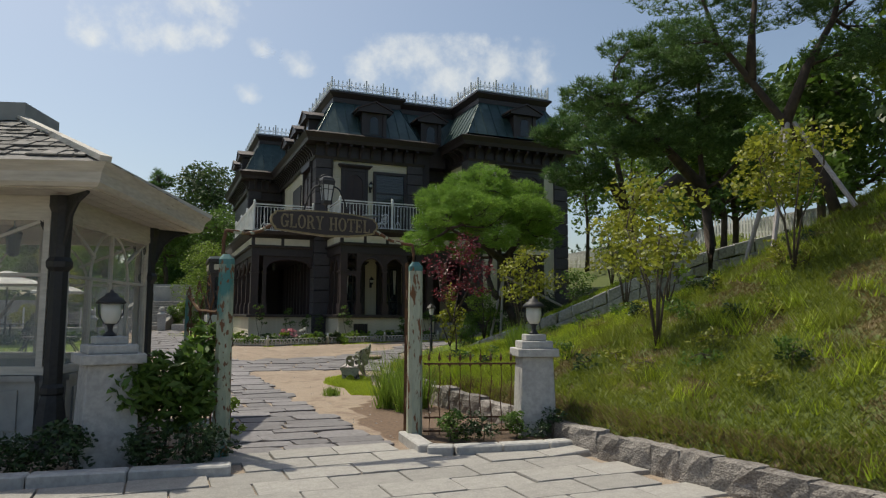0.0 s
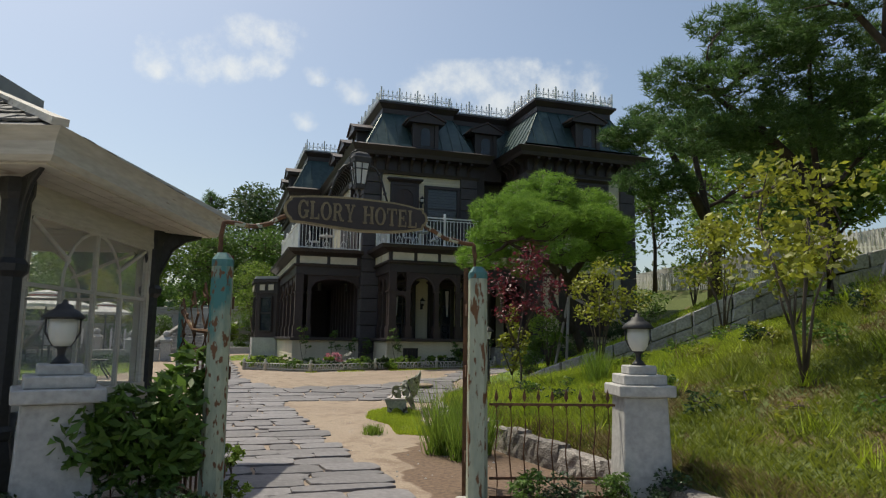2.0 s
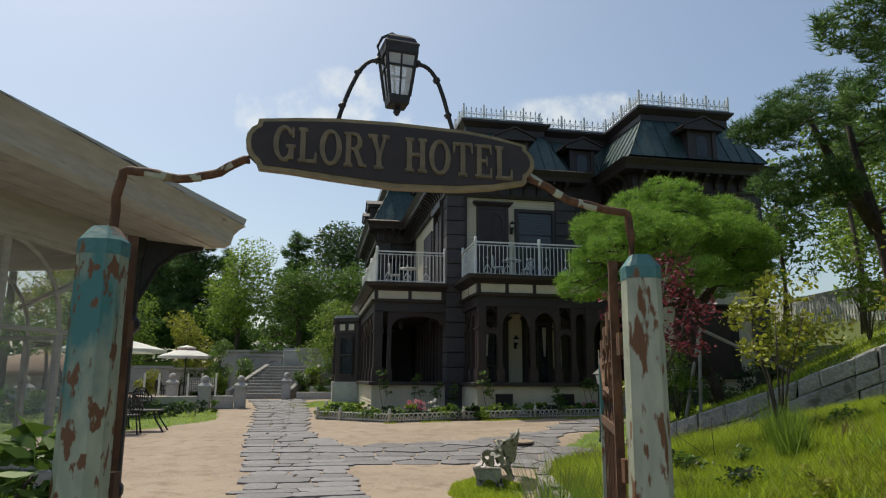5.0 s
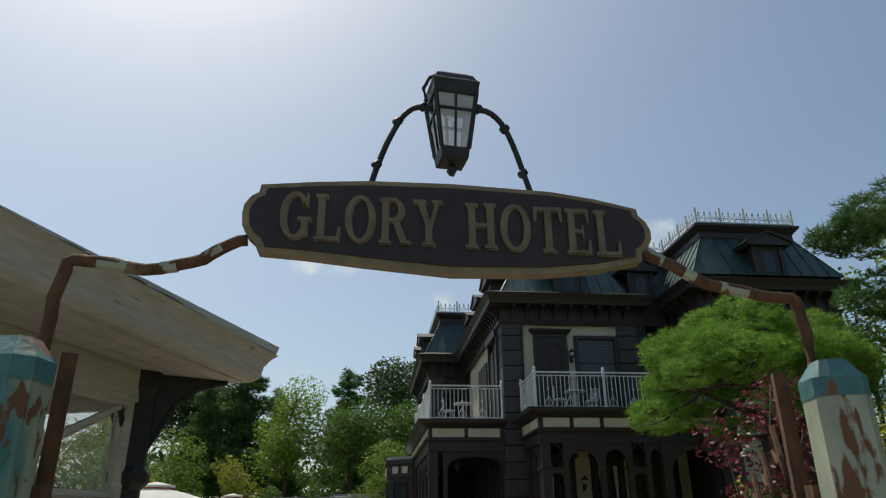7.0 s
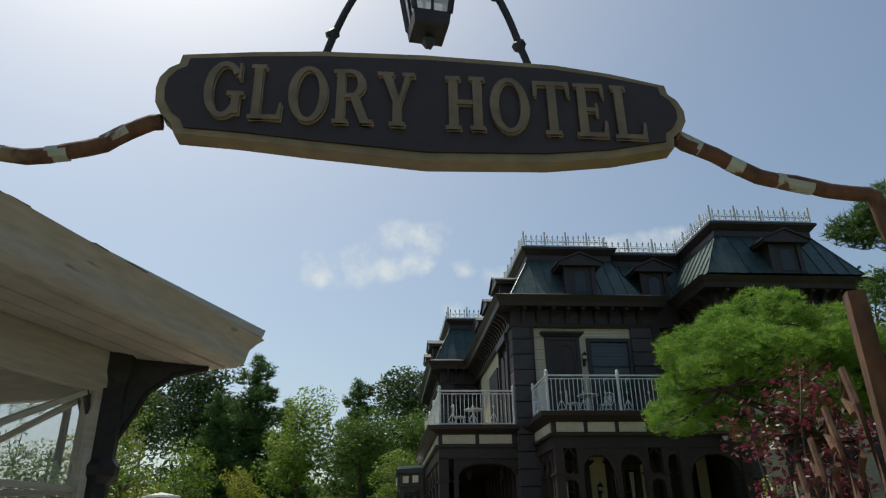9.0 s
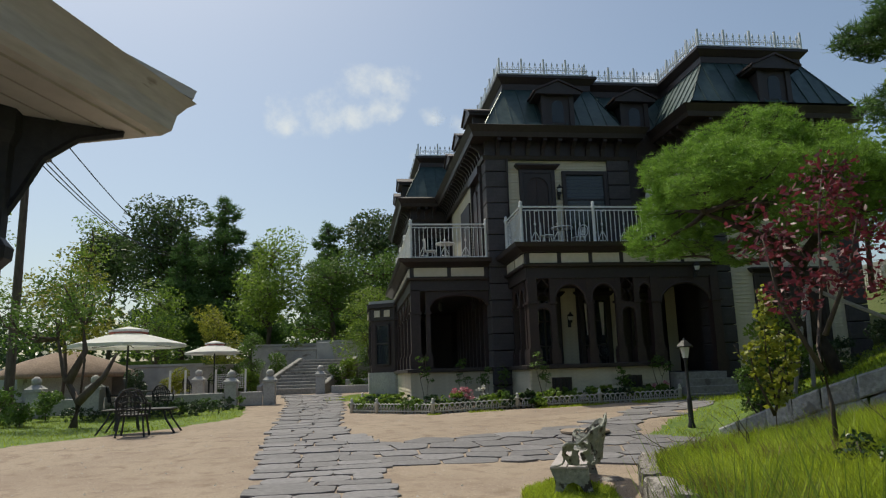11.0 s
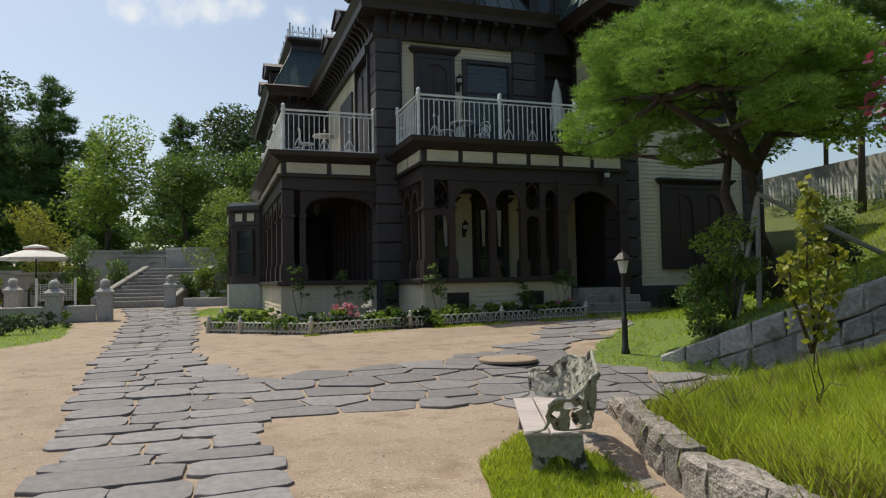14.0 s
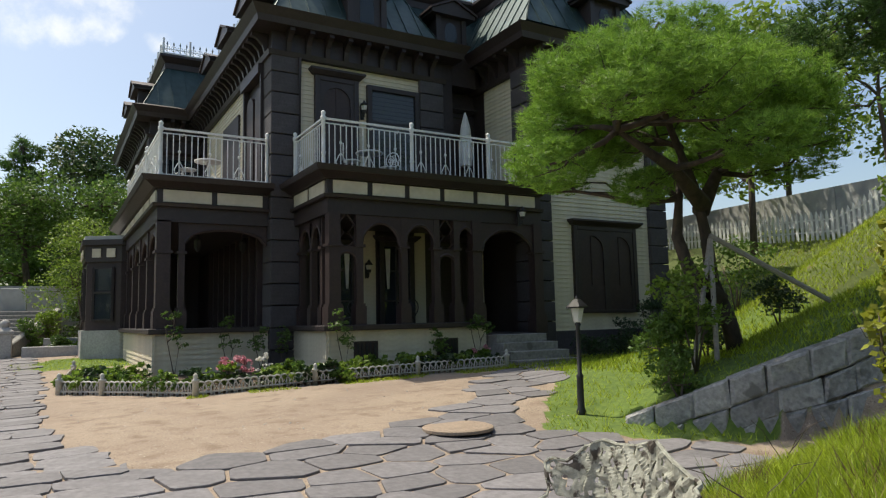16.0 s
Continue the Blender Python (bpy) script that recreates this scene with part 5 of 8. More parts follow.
gz_window((0.14, 0, 0), (1, 0, 0), LU - 0.28)
gz_window((0, LV - 0.14, 0), (0, -1, 0), LV - 0.28)
gz_window((LU, 0.14, 0), (0, 1, 0), LV - 0.28)
gz_window((LU - 0.14, LV, 0), (-1, 0, 0), LU - 0.28)
E0 = 0.69
g = lambda d: (-E0 + d, LU + E0 - d, -E0 + d, LV + E0 - d)
for d0, z0, d1, z1 in ((0.10, 2.86, 0.06, 2.90), (0.06, 2.90, 0.04, 3.00), (0.04, 3.00, 0.0, 3.06), (0.0, 3.06, -0.04, 3.10)):
    bm = bmesh.new()
    frustum(bm, g(d0), z0, g(d1), z1)
    part("eaves_board", bm, M_WEATH, gaz, "weathered white eaves boards")
for k in range(4):
    r0 = g(0.16 + 0.16 * k)
    for a in ((r0[0], r0[1], r0[2], r0[2] + 0.145), (r0[0], r0[0] + 0.145, r0[2] + 0.15, r0[3]), (r0[1] - 0.145, r0[1], r0[2] + 0.15, r0[3])):
        bm = bmesh.new()
        box(bm, *a, 2.845, 2.875)
        part("soffit_board", bm, M_WEATH, gaz)
TOPI = 1.75
bm = bmesh.new()
frustum(bm, g(0.0), 3.10, g(TOPI), 3.10 + TOPI * 0.51)
part("roof_deck", bm, M_SHINGLE, gaz)
bm = bmesh.new()
frustum(bm, g(TOPI - 0.1), 3.10 + TOPI * 0.51 - 0.03, g(TOPI - 0.1), 3.10 + TOPI * 0.51 + 0.2)
part("roof_curb", bm, M_GREYP, gaz)
for cx, cy in ((0, 0), (1, 0), (0, 1), (1, 1)):
    bm = bmesh.new()
    a, b = g(-0.02), g(TOPI)
    p = Vector((a[cx], a[2 + cy], 3.13))
    q = Vector((b[cx], b[2 + cy], 3.13 + TOPI * 0.51))
    bar(bm, p, q, 0.12, 0.06)
    part("hip_cap", bm, M_WEATH, gaz, "grey timber hip caps")
sh_bm = bmesh.new()
box(sh_bm, 0, 0.15, 0, 0.26, 0, 0.02)
sh_me = mesh_of(sh_bm, "shingle", M_SHINGLE)
rs = random.Random(5)
for side in range(2):
    for r in range(9):
        d = 0.16 + r * 0.165
        a0, a1 = -E0 + d + 0.08, (LU if side == 0 else LV) + E0 - d - 0.1
        u = a0 + rs.uniform(0, 0.05)
        while u < a1 - 0.05:
            wsc = rs.uniform(0.7, 1.25)
            o = new("shingle", sh_me)
            o.parent = gaz
            tilt = math.degrees(math.atan(0.51)) - rs.uniform(2, 7)
            z = 3.105 + d * 0.51
            yv = -E0 + d + rs.uniform(-0.03, 0.03)
            m = pose(u, yv, z, tilt, 0, rs.uniform(-3, 3)) if side == 0 else pose(yv, u + 0.15 * wsc, z, 0, 0, -90) @ pose(0, 0, 0, tilt, 0, rs.uniform(-3, 3))
            o.matrix_basis = m @ Matrix.Diagonal((wsc, 1, 1, 1))
            u += 0.155 * wsc + 0.01
hl = thing("hanging_lantern", "small hanging lantern under the pavilion eaves", "lamp", tuple(gz_m @ Vector((0.1, 0.55, 2.15))), group="pavilion lantern")
bm = bmesh.new()
tube(bm, [(0, 0, 0.62), (0, 0, 0.3)], 0.006, 4)
lathe(bm, [(0.02, 0.30), (0.08, 0.24), (0.09, 0.22), (0.08, 0.21), (0.06, 0.02), (0.07, 0.0), (0.02, -0.03)], (0, 0, 0), 6)
part("cage", bm, M_BLACK, hl)

for o in gaz.children:
    if o.name.split(".")[0] in ("eaves_board", "soffit_board", "roof_deck", "roof_curb", "hip_cap", "shingle"):
        o.location.z -= 0.06

# ---- things on the balconies and porch ----
fp = thing("folded_parasol", "folded cream parasol standing on the balcony", "parasol", (11.35, 28.3, BZ))
bm = bmesh.new()
lathe(bm, [(0.2, 0.0), (0.2, 0.05), (0.025, 0.06), (0.025, 0.9)], (0, 0, 0), 10)
part("stand", bm, M_BLACK, fp)
bm = bmesh.new()
lathe(bm, [(0.16, 0.9), (0.19, 1.3), (0.14, 2.0), (0.05, 2.35), (0.01, 2.45)], (0, 0, 0), 9)
part("canopy", bm, M_WHITEC, fp, "folded cream canvas")


def cafe_table(x, y, z, label):
    t = thing("cafe_table", label, "table", (x, y, z), group="balcony tables")
    bm = bmesh.new()
    lathe(bm, [(0.33, 0.70), (0.34, 0.72), (0.33, 0.735)], (0, 0, 0), 16)
    part("tabletop", bm, M_WHITE, t)
    bm = bmesh.new()
    lathe(bm, [(0.2, 0), (0.03, 0.05), (0.03, 0.70)], (0, 0, 0), 8)
    part("pedestal", bm, M_WHITE, t)


def iron_chair(x, y, z, rz, material, label):
    c = thing("iron_chair", label, "chair", (x, y, z), rz, group="porch and balcony chairs")
    bm = bmesh.new()
    lathe(bm, [(0.2, 0.43), (0.21, 0.45), (0.2, 0.465)], (0, 0, 0), 14)
    part("seat", bm, material, c)
    for a in range(4):
        t = a * math.pi / 2 + 0.78
        bm = bmesh.new()
        tube(bm, [(0.16 * math.cos(t), 0.16 * math.sin(t), 0.44), (0.24 * math.cos(t), 0.24 * math.sin(t), 0)], 0.013, 5)
        part("leg", bm, material, c)
    bm = bmesh.new()
    tube(bm, [(0.2 * math.cos(a * math.tau / 16), 0.2, 0.68 + 0.2 * math.sin(a * math.tau / 16)) for a in range(17)], 0.014, 5)
    for k in range(6):
        t = k * math.tau / 6
        tube(bm, [(0.07 * math.cos(t) + 0.06 * math.cos(a), 0.2, 0.68 + 0.07 * math.sin(t) + 0.06 * math.sin(a)) for a in [q * 0.9 for q in range(8)]], 0.010, 4)
    for s in (-1, 1):
        tube(bm, [(s * 0.1, 0.17, 0.45), (s * 0.12, 0.2, 0.53)], 0.013, 5)
    part("backrest", bm, material, c)


cafe_table(8.0, 27.4, BZ, "small round white table on the balcony")
cafe_table(4.7, 29.9, BZ, "small round white table on the side balcony")
iron_chair(7.5, 27.3, BZ, 70, M_WHITE, "white iron chair on the balcony")
iron_chair(8.6, 27.6, BZ, -60, M_WHITE, "white iron chair on the balcony")
iron_chair(4.2, 29.8, BZ, 80, M_WHITE, "white iron chair on the side balcony")
iron_chair(7.45, 27.2, PZ, 180, M_BLACK, "black iron chair with a scrolled round back")
iron_chair(8.9, 27.3, PZ, 200, M_BLACK, "black iron chair with a scrolled round back")
for x, z in ((7.3, 0), (7.8, 0), (8.95, 0), (9.45, 0)):
    bm = bmesh.new()
    n = 10
    top = [(x + i * 0.018, 28.60 + 0.012 * (i % 2), 3.55) for i in range(n)]
    low = [(x + 0.09 + (i * 0.018 - 0.09) * 0.45, 28.60 + 0.012 * (i % 2), 2.5) for i in range(n)]
    a, b = [bm.verts.new(p) for p in top], [bm.verts.new(p) for p in low]
    for i in range(n - 1):
        bm.faces.new((b[i], b[i + 1], a[i + 1], a[i]))
    solo("net_curtain", bm, M_WHITEC, "white gathered net curtain behind porch window", "curtain", "porch curtains")


# ---- bench ----
# local x runs along the seat towards the gate, local y points to the back of the bench
bench = thing("garden_bench", "flaking cast iron garden bench with a worn two-plank seat", "bench", (4.29, 16.37, 0.075), -111.4)
BL = 1.47


def bench_end(x):
    prof = [(0.0, 0.345), (0.05, 0.22), (0.045, 0.10), (0.005, 0.0), (0.07, 0.0), (0.105, 0.10), (0.16, 0.18), (0.23, 0.205), (0.30, 0.17), (0.36, 0.07), (0.40, 0.0), (0.47, 0.0), (0.43, 0.08), (0.40, 0.20), (0.39, 0.345)]
    bm = bmesh.new()
    prism(bm, [(x, a, b) for a, b in prof], (0.022, 0, 0))
    e = part("end_frame", bm, M_BENCH, bench, bevel=0.006)
    bm = bmesh.new()
    tube(bm, [(x + 0.011, a, b) for a, b in prof[:4]], 0.017, 6)
    tube(bm, [(x + 0.011, a, b) for a, b in prof[11:]], 0.015, 6)
    for cy, cz, r in ((0.13, 0.29, 0.035), (0.22, 0.27, 0.04), (0.31, 0.28, 0.035), (0.17, 0.23, 0.02)):
        tube(bm, [(x + 0.011, cy + r * math.cos(a * math.tau / 10), cz + r * math.sin(a * math.tau / 10)) for a in range(10)], 0.014, 5)
    part("scrollwork", bm, M_BENCH, e)


bench_end(0.02)
bench_end(BL - 0.04)
for y0, y1 in ((-0.01, 0.165), (0.178, 0.385)):
    bm = bmesh.new()
    box(bm, 0.0, BL, y0, y1, 0.335, 0.362)
    part("seat_plank", bm, M_WOODP, bench, "worn grey timber plank", bevel=0.006)


def bench_line(u):
    """Plan of the back and its two arms: u runs 0 to 1 from one arm's tip round to the other's."""
    pts = [(-0.06, 0.13), (0.0, 0.24), (0.03, 0.36), (0.07, 0.45), (0.18, 0.49), (0.45, 0.51), (0.735, 0.52)]
    pts = pts + [(BL - a, b) for a, b in pts[-2::-1]]
    f = u * (len(pts) - 1)
    i = min(int(f), len(pts) - 2)
    a, b = pts[i], pts[i + 1]
    t = f - i
    return a[0] + (b[0] - a[0]) * t, a[1] + (b[1] - a[1]) * t


def bench_top(u):
    d = abs(u - 0.5) * 2
    return lerp_table(d, [(0, 0.86), (0.06, 0.83), (0.14, 0.79), (0.3, 0.755), (0.45, 0.765), (0.58, 0.74), (0.7, 0.655), (0.8, 0.60), (0.88, 0.61), (0.95, 0.62), (1, 0.585)])


def bench_low(u):
    d = abs(u - 0.5) * 2
    return lerp_table(d, [(0, 0.37), (0.78, 0.37), (0.88, 0.385), (0.94, 0.43), (1, 0.49)])


def bench_pt(u, v):
    x, y = bench_line(u)
    z0, z1 = bench_low(u), bench_top(u)
    lean = 0.07 * (z0 + (z1 - z0) * v - 0.4) / 0.4
    return Vector((x + (0.735 - x) * -0.10 * v * (abs(u - 0.5) > 0.3), y + lean, z0 + (z1 - z0) * v))


bm = bmesh.new()
NU, NV = 150, 22
grid = {}
for i in range(NU + 1):
    for j in range(NV + 1):
        u, v = i / NU, j / NV
        q = bench_pt(u, v)
        w = noise.noise(Vector((q.x * 9 + 5 * q.z, q.y * 9, q.z * 13)))
        rib = math.sin((q.x * 34 - q.z * 26 * (1 if q.x > 0.735 else -1)) + 3 * w)
        grid[i, j] = bm.verts.new(q + Vector((0, -0.014 * rib - 0.012 * w, 0)))
for i in range(NU):
    for j in range(NV):
        q = bench_pt((i + 0.5) / NU, (j + 0.5) / NV)
        arm = abs((i + 0.5) / NU - 0.5) > 0.3
        n1 = noise.noise(Vector((q.x * (16 if arm else 26) + 7, q.y * 16, q.z * (14 if arm else 17))))
        if 0 < j < NV - 1 and 1 < i < NU - 2 and n1 > (0.22 if arm else 0.34):
            continue
        bm.faces.new((grid[i, j], grid[i + 1, j], grid[i + 1, j + 1], grid[i, j + 1]))
bmesh.ops.delete(bm, geom=[v for v in bm.verts if not v.link_faces], context="VERTS")
back = part("cast_foliage_back", bm, M_BENCH, bench, "openwork cast iron back of fern leaves")
sol = back.modifiers.new("thickness", "SOLIDIFY")
sol.thickness, sol.offset = 0.014, 0
bm = bmesh.new()
tube(bm, [bench_pt(i / 60, 1.0) for i in range(61)], 0.013, 6)
tube(bm, [bench_pt(0, 1 - k / 4) for k in range(5)] + [Vector((-0.04, 0.155, 0.44)), Vector((-0.01, 0.13, 0.39)), Vector((0.01, 0.06, 0.365)), Vector((0.02, -0.005, 0.355))], 0.012, 6)
tube(bm, [bench_pt(1, 1 - k / 4) for k in range(5)] + [Vector((BL + 0.04, 0.155, 0.44)), Vector((BL + 0.01, 0.13, 0.39)), Vector((BL - 0.01, 0.06, 0.365)), Vector((BL - 0.02, -0.005, 0.355))], 0.012, 6)
part("back_rail", bm, M_BENCH, bench)

# ---- lamp post ----
lp = thing("garden_lamp_post", "slim black lamp post with white glass lantern", "lamp", (7.86, 19.9, ground(7.86, 19.9)))
bm = bmesh.new()
lathe(bm, [(0.07, -0.05), (0.07, 0.05), (0.05, 0.1), (0.045, 0.5), (0.055, 0.53), (0.032, 0.56), (0.03, 1.22), (0.045, 1.25), (0.03, 1.28)], (0, 0, 0), 10)
part("post", bm, M_BLACK, lp, smooth=True)
bm = bmesh.new()
lathe(bm, [(0.055, 1.28), (0.10, 1.48)], (0, 0, 0), 6)
part("lantern_glass", bm, M_LAMPW, lp, "frosted white glass")
bm = bmesh.new()
lathe(bm, [(0.16, 1.48), (0.165, 1.50), (0.10, 1.56), (0.06, 1.60), (0.03, 1.61), (0.012, 1.66)], (0, 0, 0), 6)
part("lantern_hat", bm, M_BLACK, lp)


# ---- flagstones ----
def voronoi(poly, sx, sy, seed, gap, turn=0.0):
    """Cells of jittered points, clipped to convex polygons; those with their seed in poly are returned."""
    r = random.Random(seed)
    x0, x1 = min(p[0] for p in poly) - 1, max(p[0] for p in poly) + 1
    y0, y1 = min(p[1] for p in poly) - 1, max(p[1] for p in poly) + 1
    pts = {}
    nj, ni = int((y1 - y0) / sy), int((x1 - x0) / sx)
    for j in range(nj):
        for i in range(ni):
            pts[i, j] = (x0 + (i + 0.5 + (0.37 * j) % 1.0 + r.uniform(-0.42, 0.42)) * sx, y0 + (j + 0.5 + r.uniform(-0.34, 0.34)) * sy)
    out = []
    for (i, j), c in pts.items():
        if not in_poly(*c, poly):
            continue
        cell = [(c[0] - 2 * sx, c[1] - 2 * sy), (c[0] + 2 * sx, c[1] - 2 * sy), (c[0] + 2 * sx, c[1] + 2 * sy), (c[0] - 2 * sx, c[1] + 2 * sy)]
        for a in range(-2, 3):
            for b in range(-2, 3):
                q = pts.get((i + a, j + b))
                if not q or (a == 0 and b == 0):
                    continue
                # distances in cell units keep long stones long
                nx_, ny_ = (q[0] - c[0]) / sx ** 2, (q[1] - c[1]) / sy ** 2
                ln = math.hypot(nx_, ny_)
                mx, my = (q[0] + c[0]) / 2, (q[1] + c[1]) / 2
                k = (nx_ * mx + ny_ * my) / ln - gap
                new_cell = []
                for p, s in zip(cell, cell[1:] + cell[:1]):
                    dp, ds = (nx_ * p[0] + ny_ * p[1]) / ln - k, (nx_ * s[0] + ny_ * s[1]) / ln - k
                    if dp <= 0:
                        new_cell.append(p)
                    if dp * ds < 0:
                        t = dp / (dp - ds)
                        new_cell.append((p[0] + (s[0] - p[0]) * t, p[1] + (s[1] - p[1]) * t))
                cell = new_cell
                if len(cell) < 3:
                    break
            if len(cell) < 3:
                break
        if len(cell) >= 3:
            out.append((c, cell))
    return out


def round_poly(cell, f=0.22):
    out = []
    n = len(cell)
    for k in range(n):
        a, b, c = cell[k - 1], cell[k], cell[(k + 1) % n]
        for q in (a, c):
            out.append((b[0] + (q[0] - b[0]) * f, b[1] + (q[1] - b[1]) * f))
    return out


MAIN = [(0.8, 7.75), (0.72, 10), (0.6, 12), (0.52, 14.6), (0.38, 16.7), (0.05, 20), (-0.2, 24.5), (-0.5, 29), (-0.8, 34), (-1.6, 38.5), (0.8, 38.5), (1.2, 34), (1.3, 29), (1.25, 24.5), (1.4, 22), (2.05, 19.8), (2.05, 17.6), (2.15, 14), (2.3, 11), (2.5, 7.5)]
BRANCH = [(1.95, 17.5), (3.2, 17.85), (4.6, 17.5), (5.3, 16.75), (6.2, 16.35), (7.8, 16.5), (8.4, 17.1), (7.5, 18.3), (6.7, 19.3), (7.6, 20.6), (9.5, 22.6), (12.0, 25.2), (10.6, 25.3), (9.5, 24.4), (7.8, 22.5), (6.7, 21.4), (5.5, 20.5), (4.1, 20.05), (1.95, 19.9)]
FORE = [(-3.5, 1.0), (4.4, 1.0), (4.3, 6.6), (2.7, 6.85), (2.45, 7.4), (0.8, 7.6), (0.7, 6.65), (-3.5, 7.1)]


def main_left(y):
    return lerp_table(y, [(7, 0.8), (12, 0.6), (16.7, 0.38), (20, 0.03), (24.5, -0.22), (29, -0.5), (34, -0.8), (39, -1.6)]) - 0.05 + 0.07 * math.sin(y * 5)


def main_right(y):
    return lerp_table(y, [(7, 2.55), (11, 2.3), (14, 2.15), (17.6, 2.05), (19.8, 2.05), (22, 1.42), (24.5, 1.25), (29, 1.3), (39, 0.9)]) + 0.05 + 0.07 * math.sin(y * 4 + 1)


def course_stones(seed):
    """Rows of long split slabs laid across the main path."""
    r = random.Random(seed)
    out, y, slant = [], 7.55, 0.0
    while y < 38.4:
        h = r.uniform(0.30, 0.50)
        a, b = main_left(y) + r.uniform(-0.05, 0.06), main_right(y) + r.uniform(-0.06, 0.06)
        n = max(2, int(round((b - a) / r.uniform(0.55, 0.85))))
        cuts = [a + (b - a) * (i + (r.uniform(-0.22, 0.22) if 0 < i < n else 0)) / n for i in range(n + 1)]
        s0, slant = slant, r.uniform(-0.10, 0.10)
        for x0, x1 in zip(cuts, cuts[1:]):
            x0, x1 = x0 + 0.012, x1 - 0.012
            m = (a + b) / 2
            yl, yh = lambda x: y + s0 * (x - m) + 0.013, lambda x: y + h + slant * (x - m) - 0.013
            j = lambda k=0.018: r.uniform(-k, k)
            xm = (x0 + x1) / 2 + r.uniform(-0.1, 0.1)
            cell = [(x0 + j(0.03), yl(x0) + j()), (xm, yl(xm) + j(0.03)), (x1 + j(0.03), yl(x1) + j()), (x1 + j(0.03), (yl(x1) + yh(x1)) / 2), (x1 + j(0.05), yh(x1) + j()), (xm + j(0.05), yh(xm) + j(0.03)), (x0 + j(0.05), yh(x0) + j()), (x0 + j(0.03), (yl(x0) + yh(x0)) / 2)]
            out.append(((xm, y + h / 2), cell))
        y += h
    return out


def stone_mesh(cell, c, h, lift, sink=0.06, rnd=0.22):
    bm = bmesh.new()
    pl = round_poly(cell, rnd)
    top = [bm.verts.new(((x - c[0]) * 0.99, (y - c[1]) * 0.985, ground(x, y) + lift + h)) for x, y in pl]
    mid = [bm.verts.new((x - c[0], y - c[1], ground(x, y) + lift + h * 0.55)) for x, y in pl]
    low = [bm.verts.new((x - c[0], y - c[1], ground(x, y) - sink)) for x, y in pl]
    n = len(pl)
    bm.faces.new(top)
    for a, b in ((mid, top), (low, mid)):
        for i in range(n):
            bm.faces.new((a[i], a[(i + 1) % n], b[(i + 1) % n], b[i]))
    return bm


def pave(name, label, cells, material, h, lift, limit, rnd=0.22, seed=1, near=lambda c: c[1]):
    th = thing(name, label, "paving", kind="structure")
    r = random.Random(seed)
    rest = bmesh.new()
    for k, (c, cell) in enumerate(sorted(cells, key=lambda q: near(q[0]))):
        dz = r.uniform(-0.008, 0.012)
        if k < limit:
            o = part("flagstone", stone_mesh(cell, c, h, lift + dz, rnd=rnd), material, th)
            o.location = (c[0], c[1], 0)
        else:
            pl = round_poly(cell, rnd)
            top = [rest.verts.new((x, y, ground(x, y) + lift + h + dz)) for x, y in pl]
            low = [rest.verts.new((x, y, ground(x, y) - 0.05)) for x, y in pl]
            rest.faces.new(top)
            for i in range(len(pl)):
                rest.faces.new((low[i], low[(i + 1) % len(pl)], top[(i + 1) % len(pl)], top[i]))
    if rest.verts:
        o = part("flagstone_rest", rest, material, th)
        tagged(o, kind="stuff")
    else:
        rest.free()
    return th


pave("flagstone_path", "grey slate stepping-stone path across sandy yard", course_stones(7), M_FLAG, 0.016, 0.005, 290, 0.3)
pave("flagstone_branch_path", "grey crazy-paved branch path towards the porch steps", voronoi(BRANCH, 0.68, 0.44, 12, 0.02), M_FLAG, 0.012, 0.006, 290, 0.10)
pave("entrance_paving", "pale granite slab paving before the gate", [(c, cell) for c, cell in [((x, y), [(x - 0.33, y - 0.22), (x + 0.33, y - 0.22), (x + 0.33, y + 0.22), (x - 0.33, y + 0.22)]) for j in range(17) for i in range(16) for x, y in [(-4.6 + i * 0.675 + (0.34 if j % 2 else 0), 0.2 + j * 0.452)]] if in_poly(*c, FORE)], M_PAVE, 0.02, 0.005, 160, 0.04, near=lambda c: -c[1])


# ---- stone walls ----
def rough_block(w, d, h, seed, rough=0.02):
    bm = bmesh.new()
    box(bm, -w / 2, w / 2, -d / 2, d / 2, 0, h)
    bmesh.ops.subdivide_edges(bm, edges=bm.edges, cuts=3, use_grid_fill=True)
    r = random.Random(seed)
    for v in bm.verts:
        on = sum((abs(abs(v.co.x) - w / 2) < 1e-5, abs(abs(v.co.y) - d / 2) < 1e-5, v.co.z < 1e-5 or v.co.z > h - 1e-5))
        if on >= 2:
            v.co.x *= 0.95
            v.co.y *= 0.93
            v.co.z = h / 2 + (v.co.z - h / 2) * 0.95
        v.co += Vector((r.uniform(-rough, rough) * 0.5, r.uniform(-rough, rough), r.uniform(-rough, rough) * 0.6))
    return bm


blocks = [mesh_of(rough_block(0.5, 0.19, 0.46, s, 0.017), "wall_stone", M_GRANITE) for s in range(10)]
bank_wall = thing("bank_wall", "low rough granite block wall holding the grassy bank", "wall", kind="structure")
rw = random.Random(8)
yq = 2.2
while yq < 16.3:
    L = rw.uniform(0.32, 0.58)
    xa, xb = lerp_table(yq, BANK_X), lerp_table(yq + L, BANK_X)
    ang = math.degrees(math.atan2(L, xb - xa))
    ln = math.hypot(L, xb - xa)
    o = new("wall_stone", rw.choice(blocks))
    o.parent = bank_wall
    o.matrix_basis = pose((xa + xb) / 2 - 0.02, yq + L / 2, ground(4.0, yq) - 0.04, 0, rw.uniform(-2, 2), ang) @ Matrix.Diagonal((ln / 0.48, 1, (lerp_table(yq, BANK_H) + 0.05) / 0.46 * rw.uniform(0.90, 1.08), 1))
    yq += L
